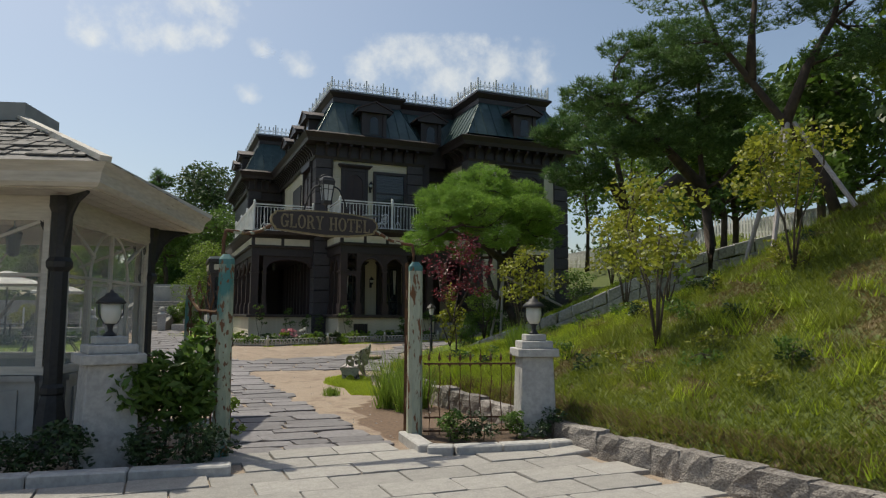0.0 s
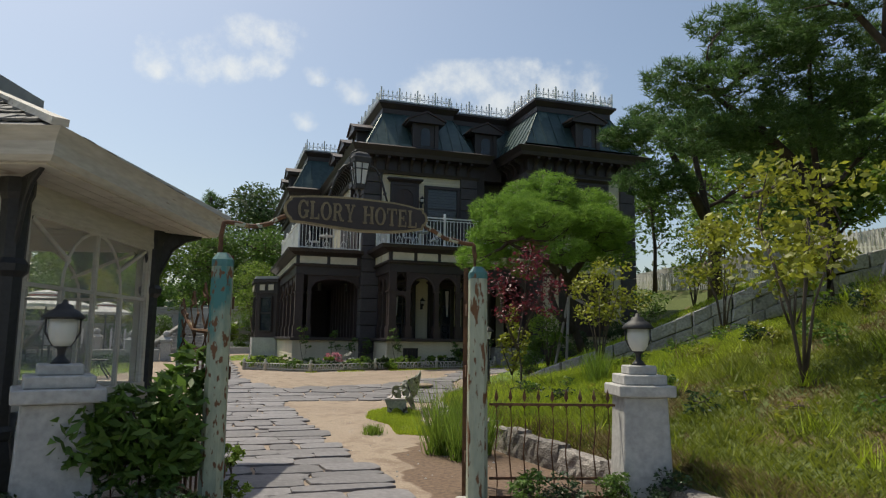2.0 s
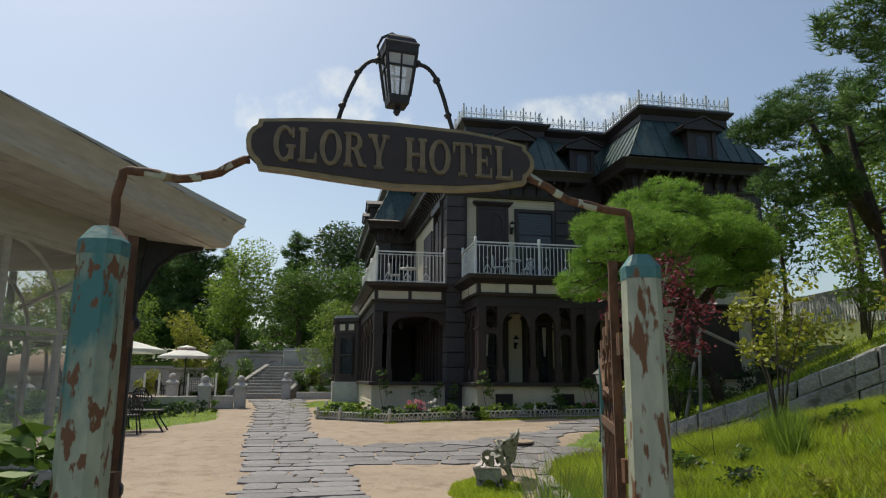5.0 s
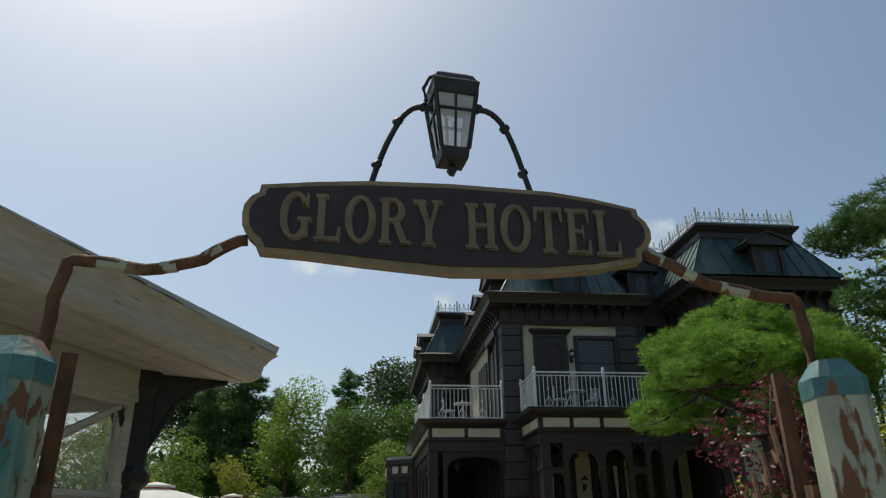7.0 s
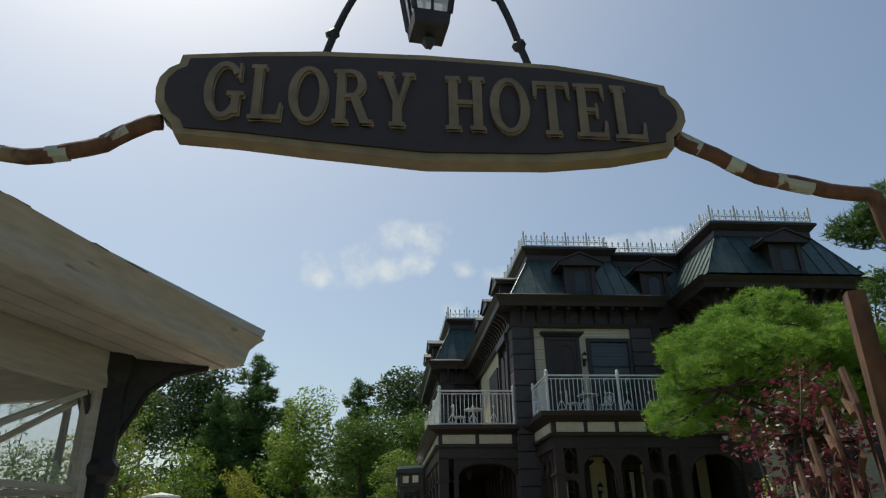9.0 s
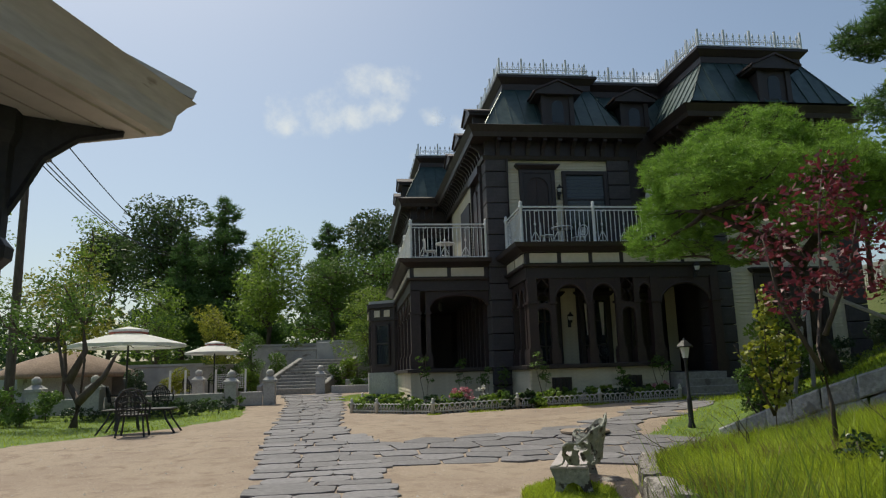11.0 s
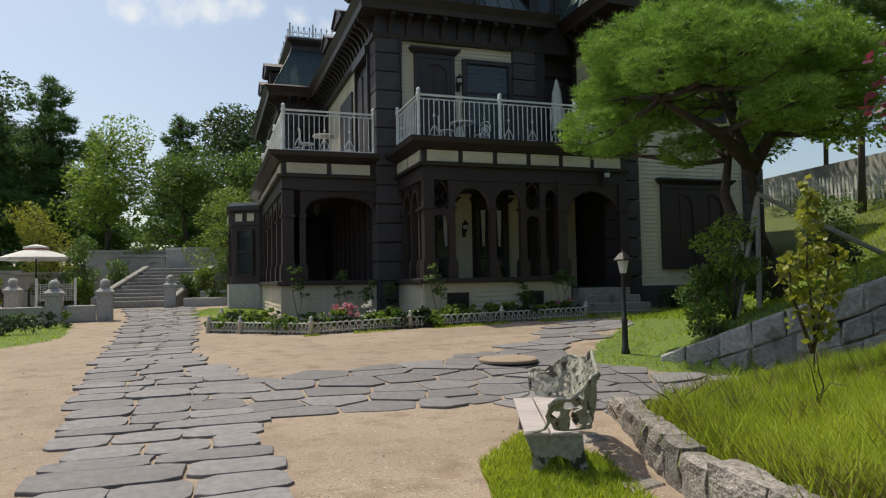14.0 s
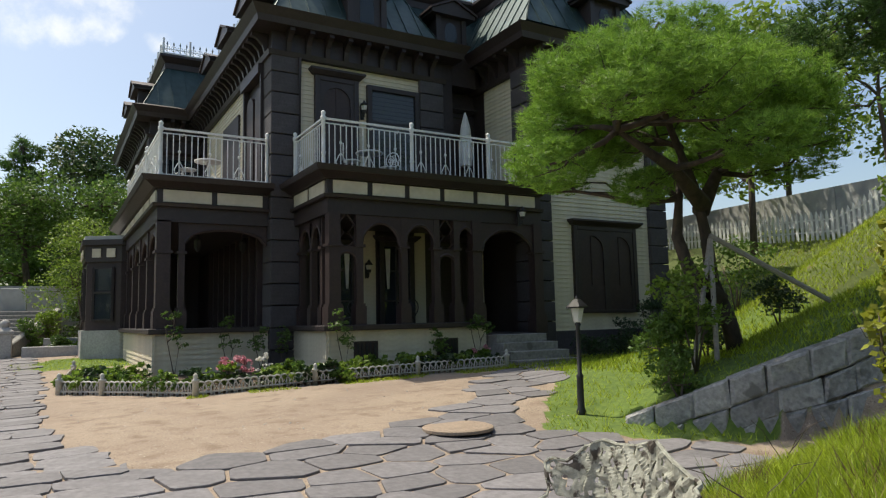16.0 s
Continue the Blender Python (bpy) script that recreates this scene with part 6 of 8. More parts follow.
# the short return beside the path
for i, (x, y) in enumerate(((5.62, 16.5), (6.05, 16.55))):
    o = new("wall_stone", blocks[i])
    o.parent = bank_wall
    o.matrix_basis = pose(x, y, ground(x, 17.3) - 0.12, 0, 0, 8) @ Matrix.Diagonal((0.9, 1, 0.55 - 0.2 * i, 1))

stair_wall = thing("slope_wall", "blue-grey dressed stone wall climbing the grassy slope", "wall", kind="structure")


def sw_point(s):
    """Place and top height at s metres along the wall's plan line."""
    for (x0, y0), (x1, y1) in zip(STAIRWALL, STAIRWALL[1:]):
        L = math.hypot(x1 - x0, y1 - y0)
        if s <= L:
            x, y = x0 + (x1 - x0) * s / L, y0 + (y1 - y0) * s / L
            return Vector((x, y, lerp_table(x, STAIRWALL_TOP)))
        s -= L
    return Vector((*STAIRWALL[-1], STAIRWALL_TOP[-1][1]))


def cj(v, k):
    """Unevenness of a bed joint at a place along the wall."""
    return 0.0 if k == 0 else 0.10 * noise.noise(Vector((v.x * 2.3, v.y * 2.3, k * 7.7)))


for k in range(7):
    s = -0.0 + (0.27 if k % 2 else 0.0)
    while s < 9.5:
        L = rw.uniform(0.34, 0.62)
        a, b = sw_point(s), sw_point(s + L - 0.012)
        t = (b - a)
        t.z = 0
        nrm = Vector((-t.y, t.x, 0)).normalized() * 0.3
        h = 0.33
        za, zb = a.z - k * h, b.z - k * h
        if k < 5 or a.x < 12:
            bm = bmesh.new()
            off = nrm * rw.uniform(-0.04, 0.02)
            jz = [cj(a, k), cj(b, k), cj(b, k + 1), cj(a, k + 1)]
            mid = (Vector((a.x, a.y, za - h / 2)) + Vector((b.x, b.y, zb - h / 2))) / 2
            ring = [Vector((a.x, a.y, za + jz[0])), Vector((b.x, b.y, zb + jz[1])), Vector((b.x, b.y, zb - h + 0.012 + jz[2])), Vector((a.x, a.y, za - h + 0.012 + jz[3]))]
            ring = [v + t * rw.uniform(-0.05, 0.05) for v in ring]
            prism(bm, [v + off for v in ring], nrm)
            fc = bm.verts.new(mid + off - nrm * rw.uniform(0.04, 0.14))
            fr = [bm.verts.new(v.lerp(mid, rw.uniform(0.10, 0.24)) + off - nrm * rw.uniform(0.05, 0.13)) for v in ring]
            ot = [bm.verts.new(v + off - nrm * 0.004) for v in ring]
            for q in range(4):
                bm.faces.new((ot[q], ot[(q + 1) % 4], fr[(q + 1) % 4], fr[q]))
                bm.faces.new((fr[q], fr[(q + 1) % 4], fc))
            part("wall_stone", bm, M_WALLST, stair_wall)
        s += L

# pale wall and picket fence on top of the slope
hill_wall = thing("hill_wall", "long pale concrete wall along the top of the slope", "wall", kind="structure")
HW = [(25.0, 42.0), (23.4, 30.0), (22.6, 22.0), (21.8, 14.0), (20.0, 6.0), (17.0, 0.0)]
for (x0, y0), (x1, y1) in zip(HW, HW[1:]):
    for k in range(3):
        a = Vector((x0 + (x1 - x0) * k / 3, y0 + (y1 - y0) * k / 3, 5.5))
        b = Vector((x0 + (x1 - x0) * (k + 1) / 3, y0 + (y1 - y0) * (k + 1) / 3, 5.5))
        n = Vector((b.y - a.y, -(b.x - a.x), 0)).normalized() * -0.2
        bm = bmesh.new()
        dn = Vector((0, 0, -2.0))
        prism(bm, [a + dn, b + dn + (a - b) * 0.006, b + (a - b) * 0.006 + Vector((0, 0, 0.1)), a + Vector((0, 0, 0.1))], n)
        part("wall_panel", bm, M_CONC, hill_wall)
pick = thing("picket_fence", "weathered white picket fence on the slope", "fence")
pk_bm = bmesh.new()
prism(pk_bm, [(-0.045, -0.01, 0), (0.045, -0.01, 0), (0.045, -0.01, 0.8), (0, -0.01, 0.92), (-0.045, -0.01, 0.8)], (0, 0.02, 0))
pk_me = mesh_of(pk_bm, "picket", M_WHITE)
for (x0, y0), (x1, y1) in zip(HW[:5], HW[1:5]):
    L = math.hypot(x1 - x0, y1 - y0)
    n = int(L / 0.17)
    ang = math.degrees(math.atan2(y1 - y0, x1 - x0))
    for i in range(n):
        x, y = x0 - 1.3 + (x1 - x0) * i / n, y0 + (y1 - y0) * i / n
        o = new("picket", pk_me)
        o.parent = pick
        o.matrix_basis = pose(x, y, ground(x, y) - 0.03, 0, 0, ang)
    bm = bmesh.new()
    for z in (0.25, 0.62):
        pts = [(x0 - 1.28 + (x1 - x0) * f / 8, y0 + (y1 - y0) * f / 8) for f in range(9)]
        for (ax, ay), (bx, by) in zip(pts, pts[1:]):
            bar(bm, (ax, ay, ground(ax, ay) + z), (bx, by, ground(bx, by) + z), 0.04)
    part("picket_rail", bm, M_WHITE, pick)

# ---- small things on the yard ----
bm = bmesh.new()
lathe(bm, [(0.44, 0.0), (0.44, 0.035), (0.40, 0.05), (0.05, 0.05)], (5.75, 19.75, ground(5.75, 19.75) + 0.03), 22)
solo("drain_cover", bm, M_SANDST, "round sandy-brown drain cover set among the flagstones", "drain cover")
for k, (x, y, a, w) in enumerate(((4.36, 14.5, 15, 0.3), (4.12, 13.9, -8, 0.3), (3.98, 13.3, 20, 0.34), (4.72, 15.75, 5, 0.24), (3.62, 13.1, 40, 0.22))):
    bm = bmesh.new()
    obox(bm, pose(x, y, ground(x, y) - 0.012, rw.uniform(-3, 3), rw.uniform(-3, 3), a), w, 0.2, 0.07)
    solo("loose_slab", bm, M_GRANITE, "loose pale granite slab half sunk beside the bench", "stone", "loose slabs by the bench", bevel=0.02)
pebbles = bmesh.new()
for _ in range(700):
    x, y = rw.uniform(-4, 8), rw.uniform(8, 24)
    if in_poly(x, y, MAIN) or in_poly(x, y, BRANCH) or on_bank(x, y):
        continue
    s = rw.uniform(0.006, 0.02)
    z = ground(x, y)
    v = [pebbles.verts.new((x + s * math.cos(a), y + s * 0.8 * math.sin(a), z)) for a in (0, 1.6, 3.1, 4.7)]
    t = pebbles.verts.new((x, y, z + s * 0.9))
    for i in range(4):
        pebbles.faces.new((v[i], v[(i + 1) % 4], t))
solo("yard_pebbles", pebbles, M_OLDST, "scattered small stones on the sandy yard", "pebbles", kind="stuff")


# ---- plants ----
RNG = np.random.default_rng(4)


def quads_mesh(name, c, u, v, material):
    """Diamond leaves: centre c, half length u, half width v, all (n, 3)."""
    n = len(c)
    co = np.stack([c - u, c + v, c + u, c - v], 1).reshape(-1, 3)
    me = bpy.data.meshes.new(name)
    me.vertices.add(4 * n)
    me.vertices.foreach_set("co", co.astype(np.float32).ravel())
    me.loops.add(4 * n)
    me.loops.foreach_set("vertex_index", np.arange(4 * n, dtype=np.int32))
    me.polygons.add(n)
    me.polygons.foreach_set("loop_start", np.arange(0, 4 * n, 4, dtype=np.int32))
    me.update(calc_edges=True)
    me.materials.append(material)
    return me


def tris_mesh(name, co, material):
    n = len(co) // 3
    me = bpy.data.meshes.new(name)
    me.vertices.add(3 * n)
    me.vertices.foreach_set("co", co.astype(np.float32).ravel())
    me.loops.add(3 * n)
    me.loops.foreach_set("vertex_index", np.arange(3 * n, dtype=np.int32))
    me.polygons.add(n)
    me.polygons.foreach_set("loop_start", np.arange(0, 3 * n, 3, dtype=np.int32))
    me.update(calc_edges=True)
    me.materials.append(material)
    return me


def unit(n):
    v = RNG.normal(size=(n, 3))
    return v / np.linalg.norm(v, axis=1)[:, None]


def lobe_points(lobes, n, hollow=0.45, clump=0.35):
    """Points in ellipsoids (x, y, z, rx, ry, rz), gathered in clumps so that gaps remain."""
    vol = np.array([l[3] * l[4] * l[5] for l in lobes]) ** 0.75
    pick = RNG.choice(len(lobes), n, p=vol / vol.sum())
    L = np.array(lobes)[pick]
    nc = max(6, n // 45)
    cid = RNG.integers(0, nc, n)
    cdir, crad = unit(nc), (hollow + (1 - hollow) * RNG.random(nc)) ** 0.6
    d = cdir[cid] * crad[cid][:, None] + RNG.normal(size=(n, 3)) * clump * 0.45
    ln = np.linalg.norm(d, axis=1)[:, None]
    d = np.where(ln > 1.0, d / ln * (0.8 + 0.22 * RNG.random((n, 1))), d)
    return L[:, :3] + d * L[:, 3:6]


def leaf_cloud(name, pts, size, material, parent=None, slim=0.45, flat=0.35):
    n = len(pts)
    a = unit(n)
    a[:, 2] *= 1 - flat
    a /= np.linalg.norm(a, axis=1)[:, None]
    b = np.cross(a, unit(n))
    b /= np.linalg.norm(b, axis=1)[:, None]
    s = (size * RNG.uniform(0.6, 1.3, n))[:, None]
    ob = new(name, quads_mesh(name, pts, a * s, b * s * slim, material))
    ob.parent = parent
    return ob


def needle_cloud(name, tufts, length, material, parent=None, per=9, width=0.008):
    n = len(tufts) * per
    base = np.repeat(tufts, per, 0)
    d = unit(n)
    d[:, 2] = np.abs(d[:, 2]) * 0.8 + 0.05
    d /= np.linalg.norm(d, axis=1)[:, None]
    L = (length * RNG.uniform(0.7, 1.2, n))[:, None]
    side = np.cross(d, unit(n))
    side /= np.linalg.norm(side, axis=1)[:, None]
    co = np.stack([base - side * width, base + side * width, base + d * L], 1).reshape(-1, 3)
    ob = new(name, tris_mesh(name, co, material))
    ob.parent = parent
    return ob


def bent(p, q, sag=0.1, n=4):
    p, q = Vector(p), Vector(q)
    side = Vector(RNG.normal(size=3)) * (q - p).length * sag
    return [p.lerp(q, i / n) + side * math.sin(math.pi * i / n) * (1 if i % 2 else 0.6) for i in range(n + 1)]


def plant(name, label, category, base, stems, lobes, n, size, material, bark=M_BARK, needles=False, r0=0.05, group="", slim=0.45, hollow=0.45, clump=0.35, twigs=3, needle=0.14, per=9, nw=0.008):
    """A tree or bush. stems: polylines from the base; lobes: crown ellipsoids; all relative to the base."""
    t = thing(name, label, category, base, group=group)
    bm = bmesh.new()
    tips = []
    for st in stems:
        k = len(st) - 1
        tube(bm, st, [r0 * (1 - 0.75 * i / k) for i in range(k + 1)], 8)
        tips += st[1:]
    part("trunk", bm, bark, t, smooth=True)
    bm = bmesh.new()
    for lb in lobes:
        c = Vector(lb[:3])
        a = min(tips, key=lambda p: (Vector(p) - c).length + 0.6 * max(0, p[2] - c.z))
        path = bent(a, c, 0.12)
        rr = r0 * 0.35
        tube(bm, path, [rr * (1 - 0.7 * i / 4) + 0.004 for i in range(5)], 6)
        for _ in range(twigs):
            e = c + Vector([RNG.uniform(-0.85, 0.85) * lb[3 + k] for k in range(3)])
            tube(bm, bent(path[int(RNG.integers(1, 4))], e, 0.12, 3), [rr * 0.5, rr * 0.35, rr * 0.2, 0.003], 5)
    part("limb", bm, bark, t, smooth=True)
    pts = lobe_points(lobes, n, hollow, clump)
    if needles:
        needle_cloud("crown", pts, needle, material, t, per, nw)
    else:
        leaf_cloud("crown", pts, size, material, t, slim)
    return t


def random_lobes(cx, cy, z0, z1, r, n, flat=0.7):
    out = []
    for _ in range(n):
        f = RNG.random()
        w = r * (0.55 + 0.45 * math.sin(math.pi * min(0.95, 0.15 + f)))
        a, d = RNG.uniform(0, math.tau), RNG.uniform(0.15, 0.7) * w
        s = r * RNG.uniform(0.35, 0.55)
        out.append((cx + d * math.cos(a), cy + d * math.sin(a), z0 + (z1 - z0) * (0.15 + 0.75 * f), s, s, s * flat))
    return out


# the garden pine before the wing
gx, gy = 10.6, 19.4
gb = ground(gx, gy) - 0.05
pine_lobes = []
for z, ring, count, size in ((2.75, 0.9, 3, 0.40), (3.05, 2.0, 5, 0.60), (3.55, 2.25, 8, 0.72), (4.05, 1.8, 7, 0.78), (4.5, 1.3, 5, 0.70), (4.95, 0.7, 3, 0.58), (5.3, 0.25, 1, 0.42)):
    for k in range(count):
        a = math.tau * (k + RNG.uniform(-0.3, 0.3)) / count + z
        d = ring * RNG.uniform(0.72, 1.06)
        sz = size * RNG.uniform(0.75, 1.2)
        pine_lobes.append((-0.95 + d * math.cos(a), 0.25 + d * math.sin(a), z - 0.1 + RNG.uniform(-0.22, 0.22), sz, sz, sz * RNG.uniform(0.5, 0.68)))
plant("garden_pine", "spreading garden pine with a leaning trunk and bright needles", "tree", (gx, gy, gb),
      [[(0, 0, 0), (-0.15, 0, 0.5), (-0.4, 0.05, 1.1), (-0.42, 0.1, 1.8), (-0.5, 0.2, 2.6), (-0.9, 0.3, 3.6), (-1.2, 0.4, 4.6)], [(-0.3, 0, 0.8), (-0.8, 0.15, 1.3), (-0.9, 0.25, 1.8), (-0.75, 0.3, 2.4), (-0.4, 0.5, 3.3)],
       [(-0.45, 0.1, 2.3), (-1.3, -0.1, 2.75), (-2.4, -0.1, 3.2)], [(-0.45, 0.15, 2.2), (0.2, 0.3, 2.9), (0.6, 0.4, 3.5)]],
      pine_lobes, 17000, 0.1, M_PINE, M_PINEBARK, True, 0.14, clump=0.24, hollow=0.4, needle=0.13, per=13, nw=0.0058)
pr = thing("tree_prop", "grey timber prop poles tied to the leaning pine", "prop", (0, 0, 0))
for fx, fy in ((9.72, 19.5), (9.95, 19.25), (12.1, 18.7)):
    bm = bmesh.new()
    tube(bm, [(fx, fy, ground(fx, fy) - 0.02), (10.12, 19.38, gb + 1.75 + 0.05 * (fx > 11))], 0.04, 7)
    part("pole", bm, M_WOODP, pr)

# tall pines on the slope
bx, by = 14.2, 18.0
bb = ground(bx, by) - 0.1
plant("slope_pine", "tall pine on the slope with open dark branches", "tree", (bx, by, bb),
      [[(0, 0, 0), (-0.1, 0, 1.5), (-0.35, 0, 3.0), (-0.7, 0, 4.6), (-0.9, 0, 5.9)], [(-0.3, 0, 2.6), (-1.3, 0, 4.2), (-1.8, 0, 5.2)]],
      [(-2.2, 0, 3.7, 1.1, 1.2, 0.45), (-2.4, -0.4, 4.8, 1.2, 1.2, 0.5), (-1.4, 0.2, 5.7, 1.3, 1.3, 0.5), (0.6, 0.2, 5.0, 1.3, 1.3, 0.55), (1.5, -0.3, 4.4, 1.0, 1.1, 0.45), (-1.7, 0, 3.4, 0.9, 1.0, 0.4), (-3.0, 0, 4.9, 0.8, 0.9, 0.4)],
      3400, 0.1, M_PINED, M_PINEBARK, True, 0.17, clump=0.25, needle=0.2, per=9, nw=0.011)
cx_, cy_ = 11.0, 11.4
cb = ground(cx_, cy_) - 0.1
plant("slope_pine", "broad pine on the slope with a sawn-off side limb", "tree", (cx_, cy_, cb),
      [[(0, 0, 0), (0.05, 0, 1.0), (-0.1, 0, 2.2), (-0.2, 0, 3.6), (-0.1, 0, 5.2)], [(-0.1, 0, 1.9), (-1.5, -0.75, 2.2), (-2.4, -1.2, 1.75), (-3.3, -1.65, 1.5)], [(-0.1, 0, 2.2), (-1.2, 0.1, 3.2), (-2.2, 0.3, 3.9)]],
      [(-2.5, 0.7, 4.2, 0.7, 0.7, 0.35), (-1.9, 0.2, 3.9, 1.0, 1.0, 0.42), (-1.3, -0.1, 4.6, 1.0, 1.0, 0.42), (-2.2, 0.4, 3.1, 0.9, 0.9, 0.4), (-1.0, 0, 3.2, 1.1, 1.0, 0.42), (0.1, 0.2, 3.9, 1.1, 1.1, 0.45), (0.3, 0, 5.0, 1.1, 1.1, 0.42), (-0.6, 0.2, 5.5, 1.0, 1.0, 0.4), (1.2, 0.2, 4.4, 1.0, 1.0, 0.42), (1.0, 0, 3.1, 0.9, 0.9, 0.4), (-1.6, 0.5, 5.3, 0.7, 0.7, 0.3)],
      5600, 0.1, M_PINED, M_PINEBARK, True, 0.14, clump=0.28, needle=0.18, per=9, nw=0.010)
ax, ay = 11.4, 8.6
ab = ground(ax, ay) - 0.1
plant("slope_pine", "large leaning pine on the slope with crooked limbs", "tree", (ax, ay, ab),
      [[(0, 0, 0), (-0.25, 0.1, 0.9), (-0.9, 0.3, 1.8), (-1.5, 0.5, 2.6), (-2.0, 0.7, 3.3), (-2.3, 0.9, 4.4)], [(-0.9, 0.3, 1.8), (-0.4, 0.2, 2.9), (0.4, 0.2, 4.0), (0.9, 0.2, 5.4)], [(-1.5, 0.5, 2.6), (-1.3, 0.6, 3.6), (-1.0, 0.7, 4.8)]],
      [(-2.6, 0.9, 4.4, 1.0, 1.1, 0.4), (-1.6, 0.9, 5.2, 1.1, 1.2, 0.45), (-0.6, 0.5, 4.3, 1.1, 1.2, 0.4), (-2.4, 0.7, 3.3, 0.8, 0.9, 0.35), (0.3, 0.3, 5.4, 1.2, 1.3, 0.5), (1.2, 0.2, 4.6, 1.0, 1.2, 0.45), (1.7, 0.1, 3.6, 1.0, 1.0, 0.4), (-0.6, 0.8, 6.2, 1.3, 1.3, 0.5), (1.0, 0.3, 6.5, 1.3, 1.3, 0.5), (0.1, -0.2, 3.1, 0.8, 0.8, 0.3)],
      5000, 0.1, M_PINED, M_PINEBARK, True, 0.11, clump=0.3, needle=0.17, per=9, nw=0.009)
pr2 = thing("tree_prop", "grey timber prop poles under the slope pine", "prop", (0, 0, 0))
for a, b in (((9.6, 8.5), (10.5, 8.85)), ((10.9, 7.9), (10.6, 8.8)), ((10.4, 9.9), (10.5, 8.9))):
    bm = bmesh.new()
    tube(bm, [(*a, ground(*a)), (*b, ab + 1.8)], 0.045, 7)
    part("pole", bm, M_WOODP, pr2)
# leafy trees further up the slope
for x, y, h, r, n, m_ in ((17.5, 17.0, 4.8, 2.0, 2600, M_LEAFL), (17.0, 12.5, 6.0, 2.6, 3000, M_LEAF), (13.5, 7.0, 5.5, 2.2, 2600, M_LEAFL), (20.5, 17, 6, 2.6, 3000, M_LEAF), (20.5, 26, 8, 3.2, 3000, M_LEAFL), (19.5, 8, 8, 3.2, 3000, M_PINED), (22, 32, 8, 3.2, 3000, M_LEAF), (12.0, 4.5, 5.0, 2.2, 2600, M_LEAF), (15.2, 12.0, 5.2, 1.9, 2400, M_LEAF), (16.6, 16.6, 4.8, 1.9, 2400, M_PINED), (24.8, 24.0, 8.0, 3.0, 3600, M_LEAFL), (18.0, 18.6, 4.5, 1.8, 2000, M_LEAF), (19.0, 14.6, 4.6, 1.9, 2000, M_LEAFL), (17.6, 9.8, 5.0, 2.0, 2200, M_LEAF), (25.6, 28.0, 8.0, 3.0, 3600, M_LEAF), (27.0, 33.0, 8.5, 3.2, 3600, M_LEAFL), (15.0, 9.0, 4.2, 1.7, 2000, M_LEAFD)):
    z = ground(x, y) - 0.1
    plant("slope_tree", "leafy tree on the slope behind the fence", "tree", (x, y, z), [[(0, 0, 0), (0.1, 0, h * 0.3), (0, 0.1, h * 0.6), (0.1, 0, h * 0.85)]], random_lobes(0, 0, h * 0.25, h, r, 12), n, 0.13, m_, r0=0.13, group="trees on the slope")

# small trees and shrubs on the bank
rx, ry = 5.74, 13.1
plant("red_plum_tree", "young tree with dark red leaves on the bank", "tree", (rx, ry, ground(rx, ry) - 0.03), [[(0, 0, 0), (0.0, 0, 0.4), (-0.06, 0, 0.9), (0.04, 0, 1.4), (0.1, 0, 2.0), (0.2, 0, 2.5)], [(-0.05, 0, 0.7), (-0.3, 0.1, 1.3), (-0.4, 0.1, 1.9)], [(0.02, 0, 1.0), (0.35, 0, 1.6), (0.5, 0, 2.1)]],
      [(0.15, 0, 2.25, 0.4, 0.4, 0.35), (-0.35, 0.1, 1.95, 0.38, 0.35, 0.35), (0.5, 0, 1.95, 0.4, 0.35, 0.35), (0.0, -0.1, 1.6, 0.4, 0.35, 0.3), (-0.25, 0, 1.35, 0.3, 0.3, 0.2), (0.3, 0, 2.5, 0.3, 0.3, 0.25), (0.55, 0.1, 1.5, 0.3, 0.3, 0.2)],
      1250, 0.038, M_LEAFR, r0=0.024, clump=0.5, hollow=0.2)
sx_, sy_ = 6.38, 14.95
plant("sapling", "slender sapling with round yellow-green leaves", "tree", (sx_, sy_, ground(sx_, sy_) - 0.03), [[(0, 0, 0), (0.03, 0, 0.5), (-0.02, 0, 1.0), (0.02, 0, 1.65)], [(0, 0, 0.3), (-0.2, 0, 0.8), (-0.22, 0, 1.1)], [(0, 0, 0.3), (0.2, 0, 0.9), (0.25, 0, 1.2)]],
      [(0.0, 0, 1.3, 0.16, 0.16, 0.4), (-0.2, 0, 0.95, 0.2, 0.16, 0.25), (0.22, 0, 1.0, 0.2, 0.16, 0.3), (0, 0, 0.6, 0.25, 0.2, 0.25), (0.02, 0, 1.6, 0.1, 0.1, 0.2)], 680, 0.036, M_LEAFY, r0=0.018, slim=0.8, clump=0.5, hollow=0.1)
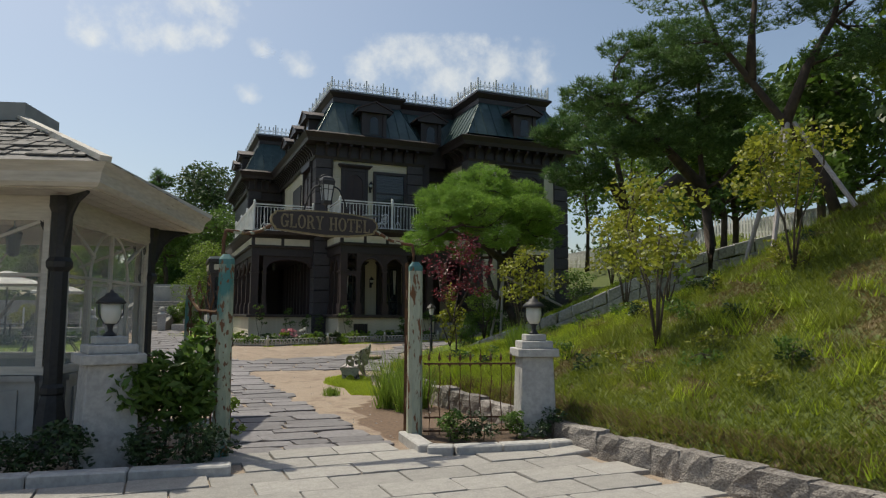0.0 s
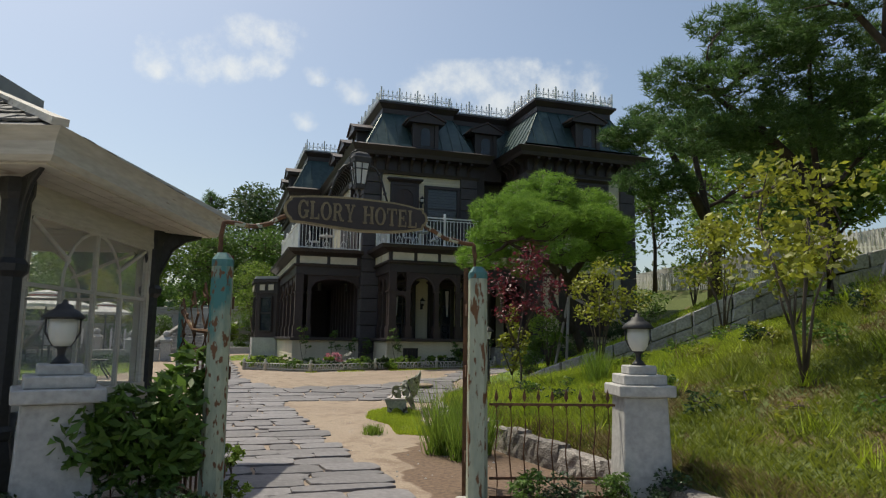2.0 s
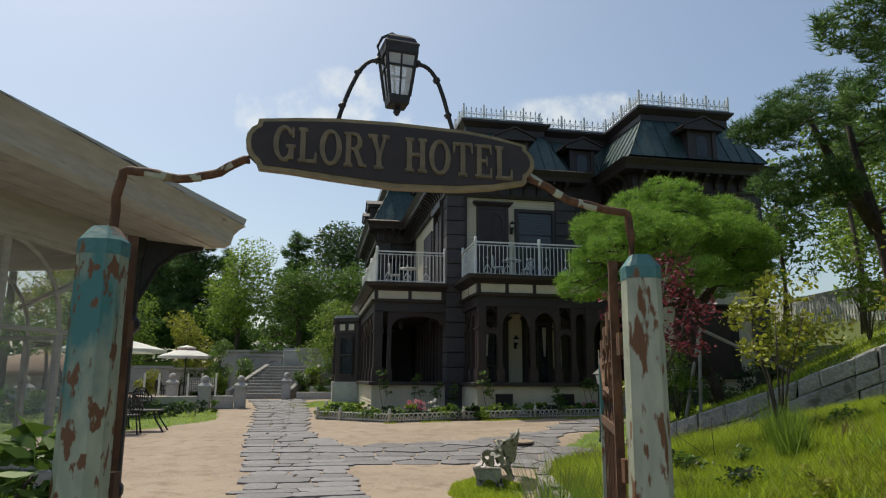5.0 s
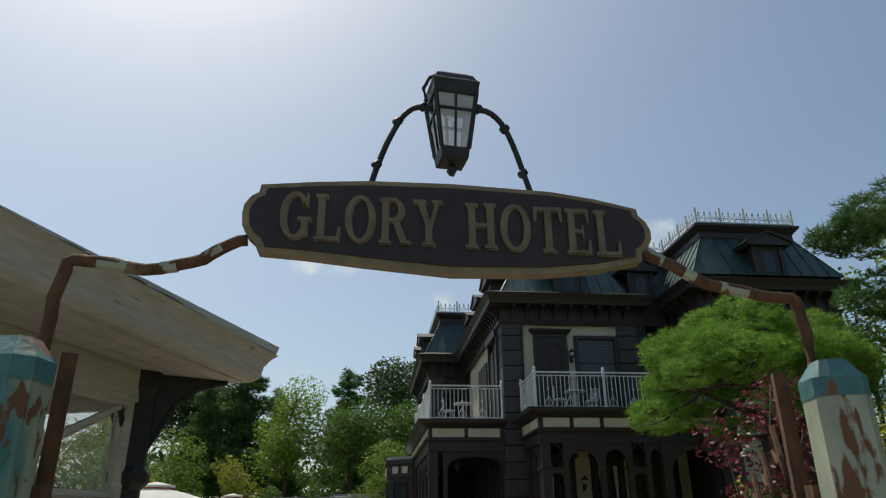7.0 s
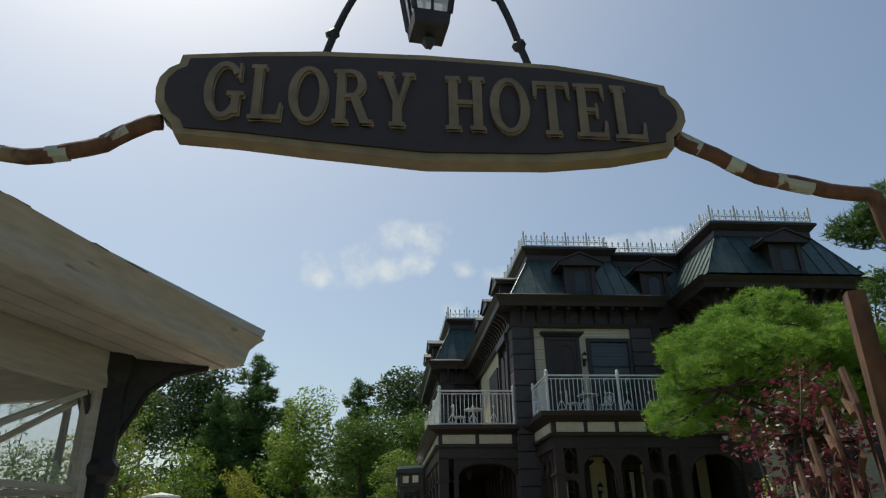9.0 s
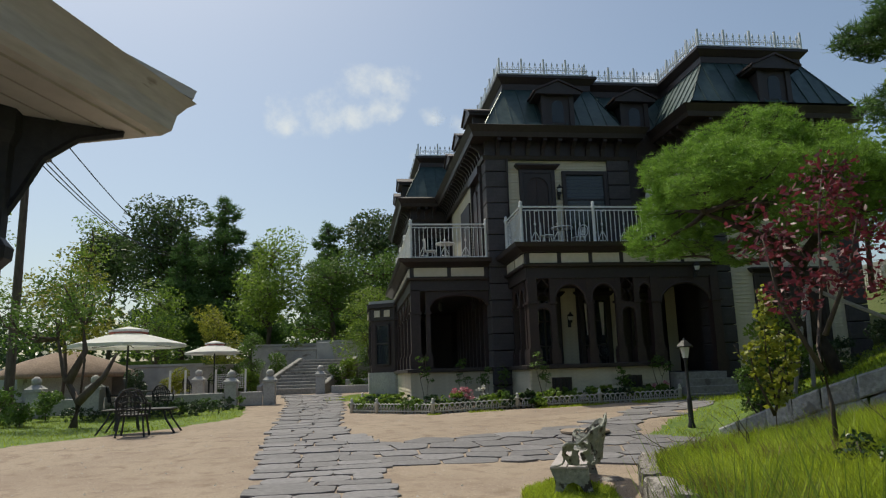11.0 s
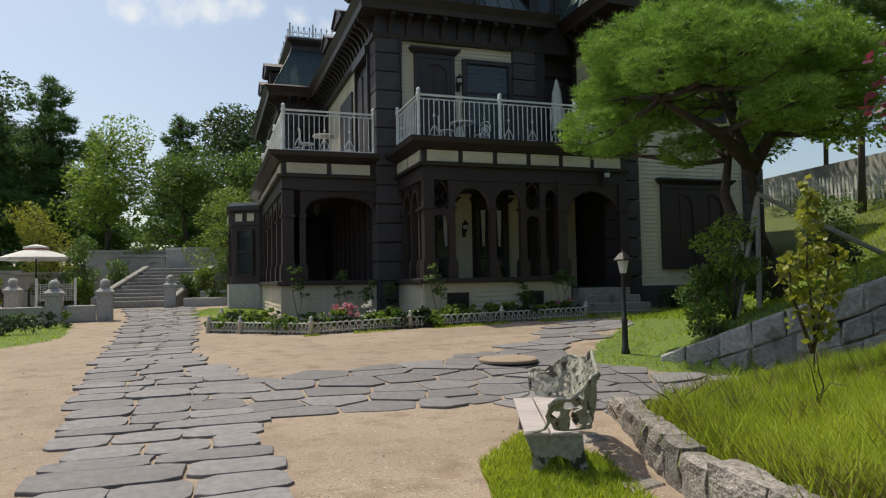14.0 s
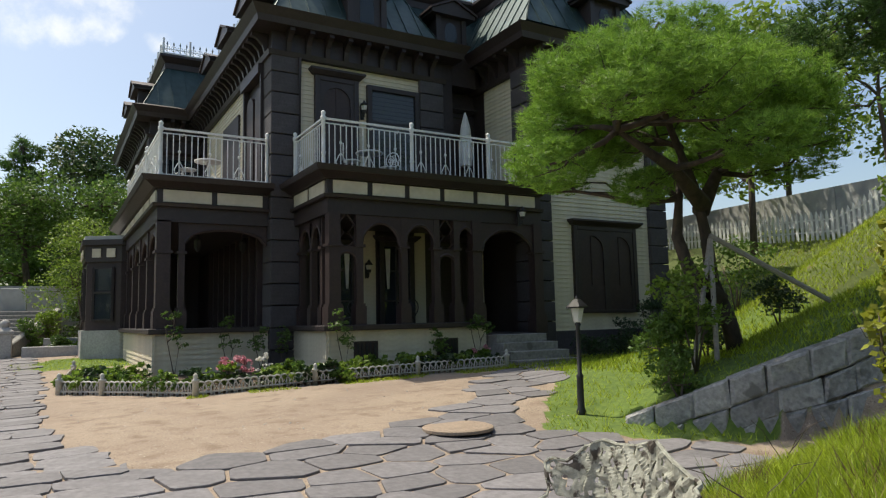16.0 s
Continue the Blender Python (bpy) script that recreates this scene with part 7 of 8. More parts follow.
for x, y, h, r, n, sz, m_, lab in ((6.15, 7.36, 2.35, 1.0, 1700, 0.045, M_LEAFY, "thin multi-stemmed shrub with yellow-green leaves"), (8.3, 7.0, 2.2, 1.1, 1800, 0.045, M_LEAFY, "thin shrub with olive leaves on the bank"),
                                   (6.9, 12.4, 2.05, 0.85, 1300, 0.042, M_LEAFY, "thin shrub with yellow-green leaves"), (9.6, 12.5, 2.2, 1.0, 1100, 0.05, M_LEAFY, "loose shrub with yellow-green leaves"),
                                   (9.3, 19.1, 1.6, 0.7, 1100, 0.042, M_LEAFL, "loose shrub with light green leaves above the stone wall"), (13.0, 17.6, 1.8, 0.9, 900, 0.05, M_LEAFL, "loose shrub by the stone wall"), (14.8, 22.5, 1.8, 0.9, 900, 0.05, M_LEAF, "twiggy shrub on the slope"), (7.9, 9.2, 0.9, 0.5, 350, 0.04, M_LEAFL, "low shrub on the bank")):
    z = ground(x, y) - 0.03
    stems = []
    for k in range(5):
        a = k * 1.26 + 0.4
        stems.append([(0, 0, 0), (0.12 * math.cos(a), 0.12 * math.sin(a), h * 0.35), (r * 0.4 * math.cos(a), r * 0.4 * math.sin(a), h * 0.7)])
    plant("shrub", lab, "shrub", (x, y, z), stems, random_lobes(0, 0, h * 0.38, h, r, 9, 0.6), n, sz, m_, r0=0.02, group="shrubs on the bank", clump=0.5, hollow=0.15, slim=0.55)
# dense bushes by the lamp
for x, y, h, r, n, m_ in ((9.0, 19.3, 1.05, 0.55, 2200, M_LEAF), (9.9, 19.9, 1.35, 0.65, 2600, M_LEAF), (10.9, 20.2, 1.0, 0.6, 2000, M_LEAFD), (8.5, 18.7, 0.55, 0.4, 900, M_LEAF), (13.2, 25.6, 0.8, 0.6, 1500, M_LEAFD), (14.3, 25.7, 0.9, 0.6, 1500, M_LEAFD), (15.4, 25.7, 0.9, 0.6, 1500, M_LEAFD), (12.0, 19.6, 0.9, 0.6, 1500, M_LEAFD)):
    z = ground(x, y) - 0.03
    plant("bush", "dense green bush beside the lamp and pine", "bush", (x, y, z), [[(0, 0, 0), (0.05, 0, h * 0.4), (0.1, 0, h * 0.7)], [(0, 0, 0), (-0.15, 0.05, h * 0.5)]], random_lobes(0, 0, 0.0, h, r, 9, 0.7), n, 0.036, m_, r0=0.02, group="bushes by the lamp", clump=0.45, hollow=0.3)

# vine over the fence and dark shrubs by the kerb
plant("climbing_vine", "glossy climbing vine heaped over the iron fence", "vine", (0.10, 7.62, 0.22), [[(0, 0, 0), (0.05, 0, 0.4), (-0.05, 0, 0.8)], [(-0.2, 0, 0), (-0.25, 0.03, 0.5), (-0.15, 0, 0.8)], [(0.2, 0, 0), (0.25, 0, 0.6), (0.3, 0.05, 1.0)]],
      [(-0.3, 0, 0.62, 0.3, 0.28, 0.25), (0.0, -0.02, 0.72, 0.34, 0.3, 0.28), (0.28, 0.02, 0.85, 0.22, 0.28, 0.3), (0.05, 0.05, 0.42, 0.35, 0.25, 0.25), (0.3, 0.05, 0.55, 0.22, 0.25, 0.25), (0.36, 0.1, 1.12, 0.12, 0.15, 0.2)], 2300, 0.07, M_LEAF, r0=0.015, clump=0.4, slim=0.36)
for x, y in ((-2.6, 7.55), (-1.9, 7.5), (-1.25, 7.45), (-0.75, 7.3), (-0.1, 7.25), (0.35, 7.2)):
    plant("kerb_shrub", "low dark evergreen shrub behind the kerb", "shrub", (x, y, 0.1), [[(0, 0, 0), (0.03, 0, 0.15), (0, 0, 0.28)]], random_lobes(0, 0, 0.0, 0.42, 0.4, 6, 0.7), 900, 0.03, M_LEAFD, r0=0.012, group="shrubs behind the kerb", clump=0.5)
plant("young_shrub", "round fresh green shrub by the gate post", "shrub", (0.82, 8.5, 0.1), [[(0, 0, 0), (0, 0, 0.25)]], random_lobes(0, 0, 0, 0.5, 0.25, 6, 0.8), 700, 0.03, M_LEAFL, r0=0.01)
for k, (x, y) in enumerate(((3.1, 7.25), (3.5, 7.2), (3.9, 7.15), (4.3, 7.0))):
    plant("weed_clump", "scrubby weeds under the iron fence", "weeds", (x, y, 0.15), [[(0, 0, 0), (0.02, 0, 0.2)]], random_lobes(0, 0, 0, 0.34, 0.27, 6, 0.7), 800, 0.022, M_LEAFD if k % 2 else M_LEAF, r0=0.008, group="weeds under the fence", clump=0.6)


# ---- grass ----
def blades(name, label, pts, height, width, material=M_GRASS, lean=0.45, kind="stuff"):
    n = len(pts)
    h = np.asarray(height) * RNG.uniform(0.6, 1.3, n)
    a = RNG.uniform(0, math.tau, n)
    side = np.stack([np.cos(a), np.sin(a), np.zeros(n)], 1) * (width * RNG.uniform(0.7, 1.3, n))[:, None]
    b = RNG.uniform(0, math.tau, n)
    tip = pts + np.stack([np.cos(b) * h * lean, np.sin(b) * h * lean, h], 1) * RNG.uniform(0.7, 1, n)[:, None]
    co = np.stack([pts - side, pts + side, tip], 1).reshape(-1, 3)
    return tagged(new(name, tris_mesh(name, co, material)), label, "grass", kind=kind)


def scatter(n, x0, x1, y0, y1, test, patch=0.0):
    out = []
    for x, y in zip(RNG.uniform(x0, x1, n), RNG.uniform(y0, y1, n)):
        if test(x, y) and (not patch or noise.noise(Vector((x * 0.9, y * 0.9, 3))) > patch):
            out.append((x, y, ground(x, y) - 0.01))
    return np.array(out)


fore_bank = lambda x, y: on_bank(x, y) and (x < 7.7 or y < lerp_table(x, STAIRWALL) - 0.1)
p = scatter(190000, 4.35, 9.5, 9.5, 17.6, fore_bank)
blades("bank_grass", "lush bright green grass on the bank", p, 0.09 + 0.06 * np.clip((p[:, 1] - 9) / 4, 0, 1), 0.0055, lean=0.8)
p = scatter(210000, 4.5, 13.5, 2.2, 10.5, on_bank)
dead = np.array([noise.noise(Vector((x * 1.1, y * 1.1, 9))) + 0.35 * noise.noise(Vector((x * 5, y * 5, 2))) > 0.2 for x, y, z in p])
blades("dead_grass", "patches of dead brown grass on the slope", p[dead], 0.06, 0.009, M_DEADGRASS, lean=1.1)
p = p[~dead]
blades("slope_grass", "short patchy grass on the slope", p, 0.06 + 0.09 * RNG.random(len(p)) ** 3, 0.009, M_SHADEGRASS, lean=1.0)
p = scatter(55000, 9, 22.0, 10, 26, lambda x, y: on_bank(x, y) and not (x < 9.5 and y < 16))
blades("upper_slope_grass", "grass on the slope behind the stone wall", p, 0.12, 0.014, lean=0.6)
for poly, n, nm, lab, h in ((LAWN_LAMP, 9000, "lamp_grass", "green grass round the garden lamp post", 0.10), (LAWN_BENCH, 30000, "bench_grass", "grass tufts round the bench", 0.07), (LAWN_L, 22000, "garden_lawn", "sunlit lawn of the tea garden", 0.06), (LAWN_BED, 8000, "edging_grass", "thin grass along the bed edging", 0.06), (LAWN_FAR, 5000, "far_lawn", "sunlit lawn below the steps", 0.06)):
    xs_, ys_ = [q[0] for q in poly], [q[1] for q in poly]
    p = scatter(n, max(-9, min(xs_)), max(xs_), min(ys_), max(ys_), lambda x, y, poly=poly: in_poly(x, y, poly), -0.6 if poly is LAWN_BENCH else -0.05 if poly is LAWN_BED else 0)
    blades(nm, lab, p, h, 0.009, lean=0.7)
for x, y, h in ((3.45, 10.7, 1.0), (3.95, 10.5, 0.95), (3.75, 11.3, 0.85), (3.6, 10.2, 0.7), (3.0, 12.6, 0.18), (6.2, 11.3, 0.5), (6.6, 12.0, 0.5)):
    n = 220
    p = np.stack([x + RNG.normal(0, 0.07, n), y + RNG.normal(0, 0.07, n), np.full(n, ground(x, y))], 1)
    blades("grass_clump", "tall tuft of ornamental grass by the path", p, h, 0.008, M_LEAFL, 0.42, "")

# ---- flower bed plants ----
bed_pts = [p_ for p_ in ((RNG.uniform(1.7, 10.2), RNG.uniform(24.95, 28.5)) for _ in range(400)) if in_poly(*p_, bed_poly) and not (p_[1] > 26.05 and p_[0] > 3.2)][:85]
for k, (x, y) in enumerate(bed_pts):
    h = RNG.uniform(0.18, 0.4)
    plant("bed_plant", "leafy bedding plant in the flower bed", "plant", (x, y, ground(x, y) + 0.05), [[(0, 0, 0), (0.02, 0, h * 0.6)]], random_lobes(0, 0, 0, h, 0.34, 4, 0.7), 170, 0.05, (M_LEAFL, M_LEAF, M_LEAFL, M_LEAFD)[k % 4], r0=0.008, group="bedding plants", slim=0.6, twigs=1)
for x, y, m_, lab in ((4.6, 25.6, M_FLOWER, "pink flowering plant in the bed"), (5.0, 25.75, M_FLOWERW, "white flowering plant in the bed"), (4.3, 25.9, M_FLOWER, "pink flowering plant in the bed"), (10.0, 25.7, M_FLOWER, "red flowering plant by the steps")):
    plant("flowering_plant", lab, "flower", (x, y, ground(x, y) + 0.05), [[(0, 0, 0), (0.02, 0, 0.25)]], random_lobes(0, 0, 0.15, 0.55, 0.28, 4, 0.6), 160, 0.04, m_, r0=0.008, group="flowers in the bed", slim=0.8, twigs=1)
for x, y, h in ((3.75, 28.3, 1.5), (4.9, 28.3, 1.3), (5.6, 28.2, 1.3), (6.15, 28.2, 1.1), (6.75, 25.95, 1.4), (9.1, 26.0, 0.8), (10.1, 26.0, 1.2)):
    plant("rose_bush", "climbing rose against the porch parapet", "shrub", (x, y, ground(x, y) + 0.05), [[(0, 0, 0), (0.08, 0, h * 0.4), (-0.05, 0, h * 0.8)], [(0, 0, 0), (-0.15, 0, h * 0.5), (-0.2, 0, h * 0.75)]], random_lobes(0, 0, h * 0.3, h, 0.35, 6, 0.7), 320, 0.04, M_LEAF, r0=0.012, group="roses on the porch", clump=0.5, twigs=2)

# tufts and weeds that break up the slope
for k in range(120):
    x, y = RNG.uniform(4.8, 11.5), RNG.uniform(3.2, 10.5)
    if not on_bank(x, y):
        continue
    n = 60
    p = np.stack([x + RNG.normal(0, 0.10, n), y + RNG.normal(0, 0.10, n), np.full(n, ground(x, y) - 0.02)], 1)
    blades("grass_tuft", "coarse grass tuft on the slope", p, RNG.uniform(0.12, 0.3), 0.009, M_GRASS if k % 3 else M_SHADEGRASS, 0.6, "")
for k in range(55):
    x, y = RNG.uniform(5.2, 11.0), RNG.uniform(3.5, 12.5)
    h = RNG.uniform(0.15, 0.35)
    plant("weed_clump", "leafy weeds growing in the slope grass", "weeds", (x, y, ground(x, y) - 0.02), [[(0, 0, 0), (0.02, 0, h * 0.6)]], random_lobes(0, 0, 0, h, 0.28, 4, 0.6), 160, 0.03, (M_LEAF, M_LEAFD, M_LEAFY)[k % 3], r0=0.006, group="weeds on the slope", clump=0.7, twigs=1)
for k in range(110):
    y = RNG.uniform(9.8, 16.0)
    x = lerp_table(y, BANK_X) + 0.15 + 3.2 * RNG.random() ** 1.4
    if not fore_bank(x, y):
        continue
    n = 75
    p = np.stack([x + RNG.normal(0, 0.11, n), y + RNG.normal(0, 0.11, n), np.full(n, ground(x, y) - 0.02)], 1)
    blades("grass_tuft", "bright rank grass tuft on the bank", p, RNG.uniform(0.14, 0.30), 0.0065, (M_GRASS, M_GRASS, M_DEADGRASS, M_LEAFL)[k % 4], 0.6, "")
for x, y in ((5.3, 15.3), (5.6, 14.2), (5.9, 12.2), (7.2, 14.0), (6.6, 16.0)):
    bm = bmesh.new()
    for _ in range(3):
        a = RNG.uniform(0, math.tau)
        tube(bm, bent((x, y, ground(x, y)), (x + 0.5 * math.cos(a), y + 0.5 * math.sin(a), ground(x, y) + RNG.uniform(0.25, 0.5)), 0.1, 4), [0.006, 0.005, 0.004, 0.003, 0.002], 4)
    solo("dry_twig", bm, M_BARK, "thin bare twig sticking out of the grass", "twig", "bare twigs on the bank")

p = scatter(60000, 4.4, 5.8, 3.0, 16.6, lambda x, y: 0.0 < x - lerp_table(y, BANK_X) < 0.42)
blades("bank_edge_grass", "dry tangled grass along the top of the bank wall", p, 0.11, 0.006, M_DEADGRASS, lean=1.2)


# ---- tea garden beyond the lawn ----
def stone_post(x, y, h=1.05, w=0.42):
    z = ground(x, y)
    p = thing("stone_post", "square weathered stone post with a ball finial", "post", (x, y, z - 0.03), group="stone posts of the tea garden")
    bm = bmesh.new()
    box(bm, -w / 2, w / 2, -w / 2, w / 2, 0, h - 0.22)
    part("shaft", bm, M_OLDST, p, bevel=0.015)
    bm = bmesh.new()
    box(bm, -w * 0.6, w * 0.6, -w * 0.6, w * 0.6, h - 0.22, h - 0.13)
    frustum(bm, (-w * 0.6, w * 0.6, -w * 0.6, w * 0.6), h - 0.13, (-w * 0.25, w * 0.25, -w * 0.25, w * 0.25), h)
    part("cap", bm, M_OLDST, p)
    bm = bmesh.new()
    bmesh.ops.create_uvsphere(bm, u_segments=14, v_segments=9, radius=0.15, matrix=Matrix.Translation((0, 0, h + 0.11)))
    part("ball", bm, M_OLDST, p, smooth=True)


for x, y in ((-2.75, 33.2), (-1.45, 33.6), (-6.6, 31.0), (-8.2, 30.6), (-4.6, 36.5), (0.1, 39.2)):
    stone_post(x, y)
gw = thing("garden_wall", "low dark stone wall of the tea garden", "wall", kind="structure")
for x0, x1, y0, y1 in ((-6.4, -3.0, 31.3, 33.0), (-2.5, -1.7, 33.3, 33.5), (-8.0, -6.8, 30.7, 30.95)):
    bm = bmesh.new()
    L = math.hypot(x1 - x0, y1 - y0)
    obox(bm, pose((x0 + x1) / 2, (y0 + y1) / 2, 0.75, 0, 0, math.degrees(math.atan2(y1 - y0, x1 - x0))), L, 0.3, 0.5)
    part("wall_run", bm, M_OLDST, gw, bevel=0.02)
for k in range(9):
    x, y = -6.2 + k * 0.45, 28.2 + k * 0.14
    plant("box_hedge", "clipped low hedge edging the lawn", "hedge", (x, y, ground(x, y)), [[(0, 0, 0), (0, 0, 0.2)]], [(0, 0, 0.2, 0.3, 0.25, 0.22), (0.15, 0, 0.24, 0.25, 0.22, 0.18)], 450, 0.035, M_LEAFD, r0=0.01, group="hedge of the tea garden", twigs=1)


def umbrella(x, y, w, z0, z1, label):
    g = ground(x, y)
    u = thing("garden_umbrella", label, "umbrella", (x, y, g), 12, group="tea garden umbrellas")
    bm = bmesh.new()
    tube(bm, [(0, 0, 0), (0, 0, z1 - g)], 0.03, 8)
    box(bm, -0.25, 0.25, -0.25, 0.25, 0, 0.08)
    part("pole", bm, M_BLACK, u)
    bm = bmesh.new()
    n = 8
    zr, zt, zc = z0 - g, z1 - g - 0.16, z1 - g
    ring = lambda r, z, d=0: [bm.verts.new((r * math.cos(k * math.tau / n), r * math.sin(k * math.tau / n), z)) for k in range(n)]
    a, b, c, d = ring(w / 2, zr - 0.10), ring(w / 2, zr), ring(w * 0.24, zr + (zt - zr) * 0.62), ring(0.14, zt)
    for p, q in ((a, b), (b, c), (c, d)):
        for k in range(n):
            bm.faces.new((p[k], p[(k + 1) % n], q[(k + 1) % n], q[k]))
    part("canopy", bm, M_WHITEC, u, "white canvas canopy")
    bm = bmesh.new()
    r1, r2, r3 = ring(w * 0.17, zt - 0.02), ring(w * 0.17, zt + 0.05), ring(0.03, zc)
    for p, q in ((r1, r2), (r2, r3)):
        for k in range(n):
            bm.faces.new((p[k], p[(k + 1) % n], q[(k + 1) % n], q[k]))
    part("vent_cap", bm, M_WHITEC, u)
    bm = bmesh.new()
    ra, rb_ = ring(w * 0.165, zt - 0.07), ring(w * 0.165, zt + 0.0)
    for k in range(n):
        bm.faces.new((ra[k], ra[(k + 1) % n], rb_[(k + 1) % n], rb_[k]))
    part("vent_trim", bm, M_REDC, u, "faded red trim")
    for k in range(n):
        bm = bmesh.new()
        c_, s_ = math.cos(k * math.tau / n), math.sin(k * math.tau / n)
        bar(bm, (0.04 * c_, 0.04 * s_, zr + 0.02), (w * 0.49 * c_, w * 0.49 * s_, zr - 0.02), 0.02)
        part("rib", bm, M_BLACK, u)


umbrella(-5.35, 30.0, 3.4, 2.62, 3.18, "wide white garden umbrella with a red vent trim")
umbrella(-5.0, 41.5, 2.7, 2.75, 3.3, "white garden umbrella standing on the tea terrace")


def chair(name, x, y, rz, label, s=1.0):
    c = thing(name, label, "chair", (x, y, ground(x, y)), rz, group="tea garden chairs")
    bm = bmesh.new()
    box(bm, -0.26 * s, 0.26 * s, -0.24 * s, 0.24 * s, 0.42 * s, 0.46 * s)
    part("seat", bm, M_BLACK, c, bevel=0.01)
    for a, b in ((-1, -1), (1, -1), (-1, 1), (1, 1)):
        bm = bmesh.new()
        tube(bm, [(a * 0.22 * s, b * 0.2 * s, 0.43 * s), (a * 0.25 * s, b * 0.24 * s, 0.2 * s), (a * 0.28 * s, b * 0.27 * s, 0)], 0.022, 6)
        part("leg", bm, M_BLACK, c)
    bm = bmesh.new()
    tube(bm, [(-0.27 * s, 0.24 * s, 0.44 * s), (-0.30 * s, 0.28 * s, 0.75 * s), (-0.15 * s, 0.32 * s, 0.95 * s), (0, 0.33 * s, 0.99 * s), (0.15 * s, 0.32 * s, 0.95 * s), (0.30 * s, 0.28 * s, 0.75 * s), (0.27 * s, 0.24 * s, 0.44 * s)], 0.025, 6)
    for k in range(-3, 4):
        tube(bm, [(k * 0.07 * s, 0.25 * s, 0.45 * s), (k * 0.085 * s, 0.28 * s, 0.7 * s), (k * 0.05 * s, 0.32 * s, 0.93 * s)], 0.016, 5)
    for k in range(3):
        tube(bm, [(-0.26 * s, 0.27 * s, (0.55 + k * 0.13) * s), (0, 0.29 * s, (0.60 + k * 0.13) * s), (0.26 * s, 0.27 * s, (0.55 + k * 0.13) * s)], 0.016, 5)
    part("backrest", bm, M_BLACK, c)
    for a in (-1, 1):
        bm = bmesh.new()
        tube(bm, [(a * 0.27 * s, 0.26 * s, 0.68 * s), (a * 0.31 * s, 0, 0.68 * s), (a * 0.29 * s, -0.2 * s, 0.62 * s), (a * 0.27 * s, -0.22 * s, 0.44 * s)], 0.022, 6)
        part("armrest", bm, M_BLACK, c)
    return c


chair("garden_armchair", -2.98, 23.0, 185, "black cast iron garden armchair on the lawn", 1.0)
chair("garden_armchair", -3.6, 24.6, 20, "black iron garden chair at the tea table", 0.9)
for x, y in ((-5.6, 39.6), (-4.2, 40.2), (-6.0, 31.2), (-4.6, 31.4)):
    chair("tea_chair", x, y, 40 * x, "dark iron chair under the garden umbrella", 0.9)
tb = thing("garden_table", "long low black iron table with splayed legs", "table", (-3.05, 23.7, ground(-3, 23.7)), 0)
bm = bmesh.new()
box(bm, -0.72, 0.72, -0.3, 0.3, 0.5, 0.535)
part("tabletop", bm, M_BLACK, tb, bevel=0.012)
for a in (-1, 1):
    for b in (-1, 1):
        bm = bmesh.new()
        tube(bm, [(a * 0.55, b * 0.22, 0.5), (a * 0.62, b * 0.26, 0.3), (a * 0.82, b * 0.3, 0)], 0.022, 6)
        part("leg", bm, M_BLACK, tb)
for x, y in ((-5.35, 31.0), (-5.0, 40.4)):
    tt = thing("tea_table", "round dark table under the garden umbrella", "table", (x, y, ground(x, y)), group="tea tables")
    bm = bmesh.new()
    lathe(bm, [(0.5, 0.70), (0.5, 0.735)], (0, 0, 0), 18)
    part("tabletop", bm, M_BLACK, tt)
    bm = bmesh.new()
    lathe(bm, [(0.25, 0), (0.22, 0.03), (0.04, 0.06), (0.04, 0.70)], (0, 0, 0), 10)
    part("pedestal", bm, M_BLACK, tt)
lat = thing("white_lattice", "white lattice screen behind the tea terrace", "screen", (-4.4, 37.6, ground(-4.4, 37.6)), 8)
for k in range(6):
    bm = bmesh.new()
    box(bm, -1.6 + k * 0.6, -1.52 + k * 0.6, -0.04, 0.04, 0, 1.25)
    part("post", bm, M_WHITE, lat)
bm = bmesh.new()
for k in range(16):
    box(bm, 0.2 + k * 0.08, 0.215 + k * 0.08, -0.01, 0.01, 0.45, 1.05)
for k in range(8):
    box(bm, 0.2, 1.45, -0.012, 0.012, 0.46 + k * 0.08, 0.475 + k * 0.08)
part("lattice_panel", bm, M_WHITE, lat)

# stone stairs and terrace walls
st = thing("garden_stairs", "broad grey stone stairs climbing to the upper terrace", "stairs", kind="structure")
for k in range(10):
    bm = bmesh.new()
    z = 0.82 + k * 0.15
    yy = 39.6 + k * 0.36 + (0.5 if k > 5 else 0)
    sh = 0.15 * k
    box(bm, -2.45 + sh, 0.05 + sh, yy, yy + 0.9, z - 0.5, z + 0.15)
    part("step", bm, M_STEP, st, bevel=0.02)
for x, s in ((-2.75, 0), (0.05, 0)):
    bm = bmesh.new()
    prism(bm, [(x, 39.5, 0.4), (x, 39.5, 1.12), (x + 1.5, 43.8, 2.45), (x + 1.5, 43.8, 0.4)], (0.24, 0, 0))
    part("cheek_wall", bm, M_STEP, st, bevel=0.03)
tw = thing("terrace_wall", "pale weathered retaining walls of the upper terrace", "wall", kind="structure")
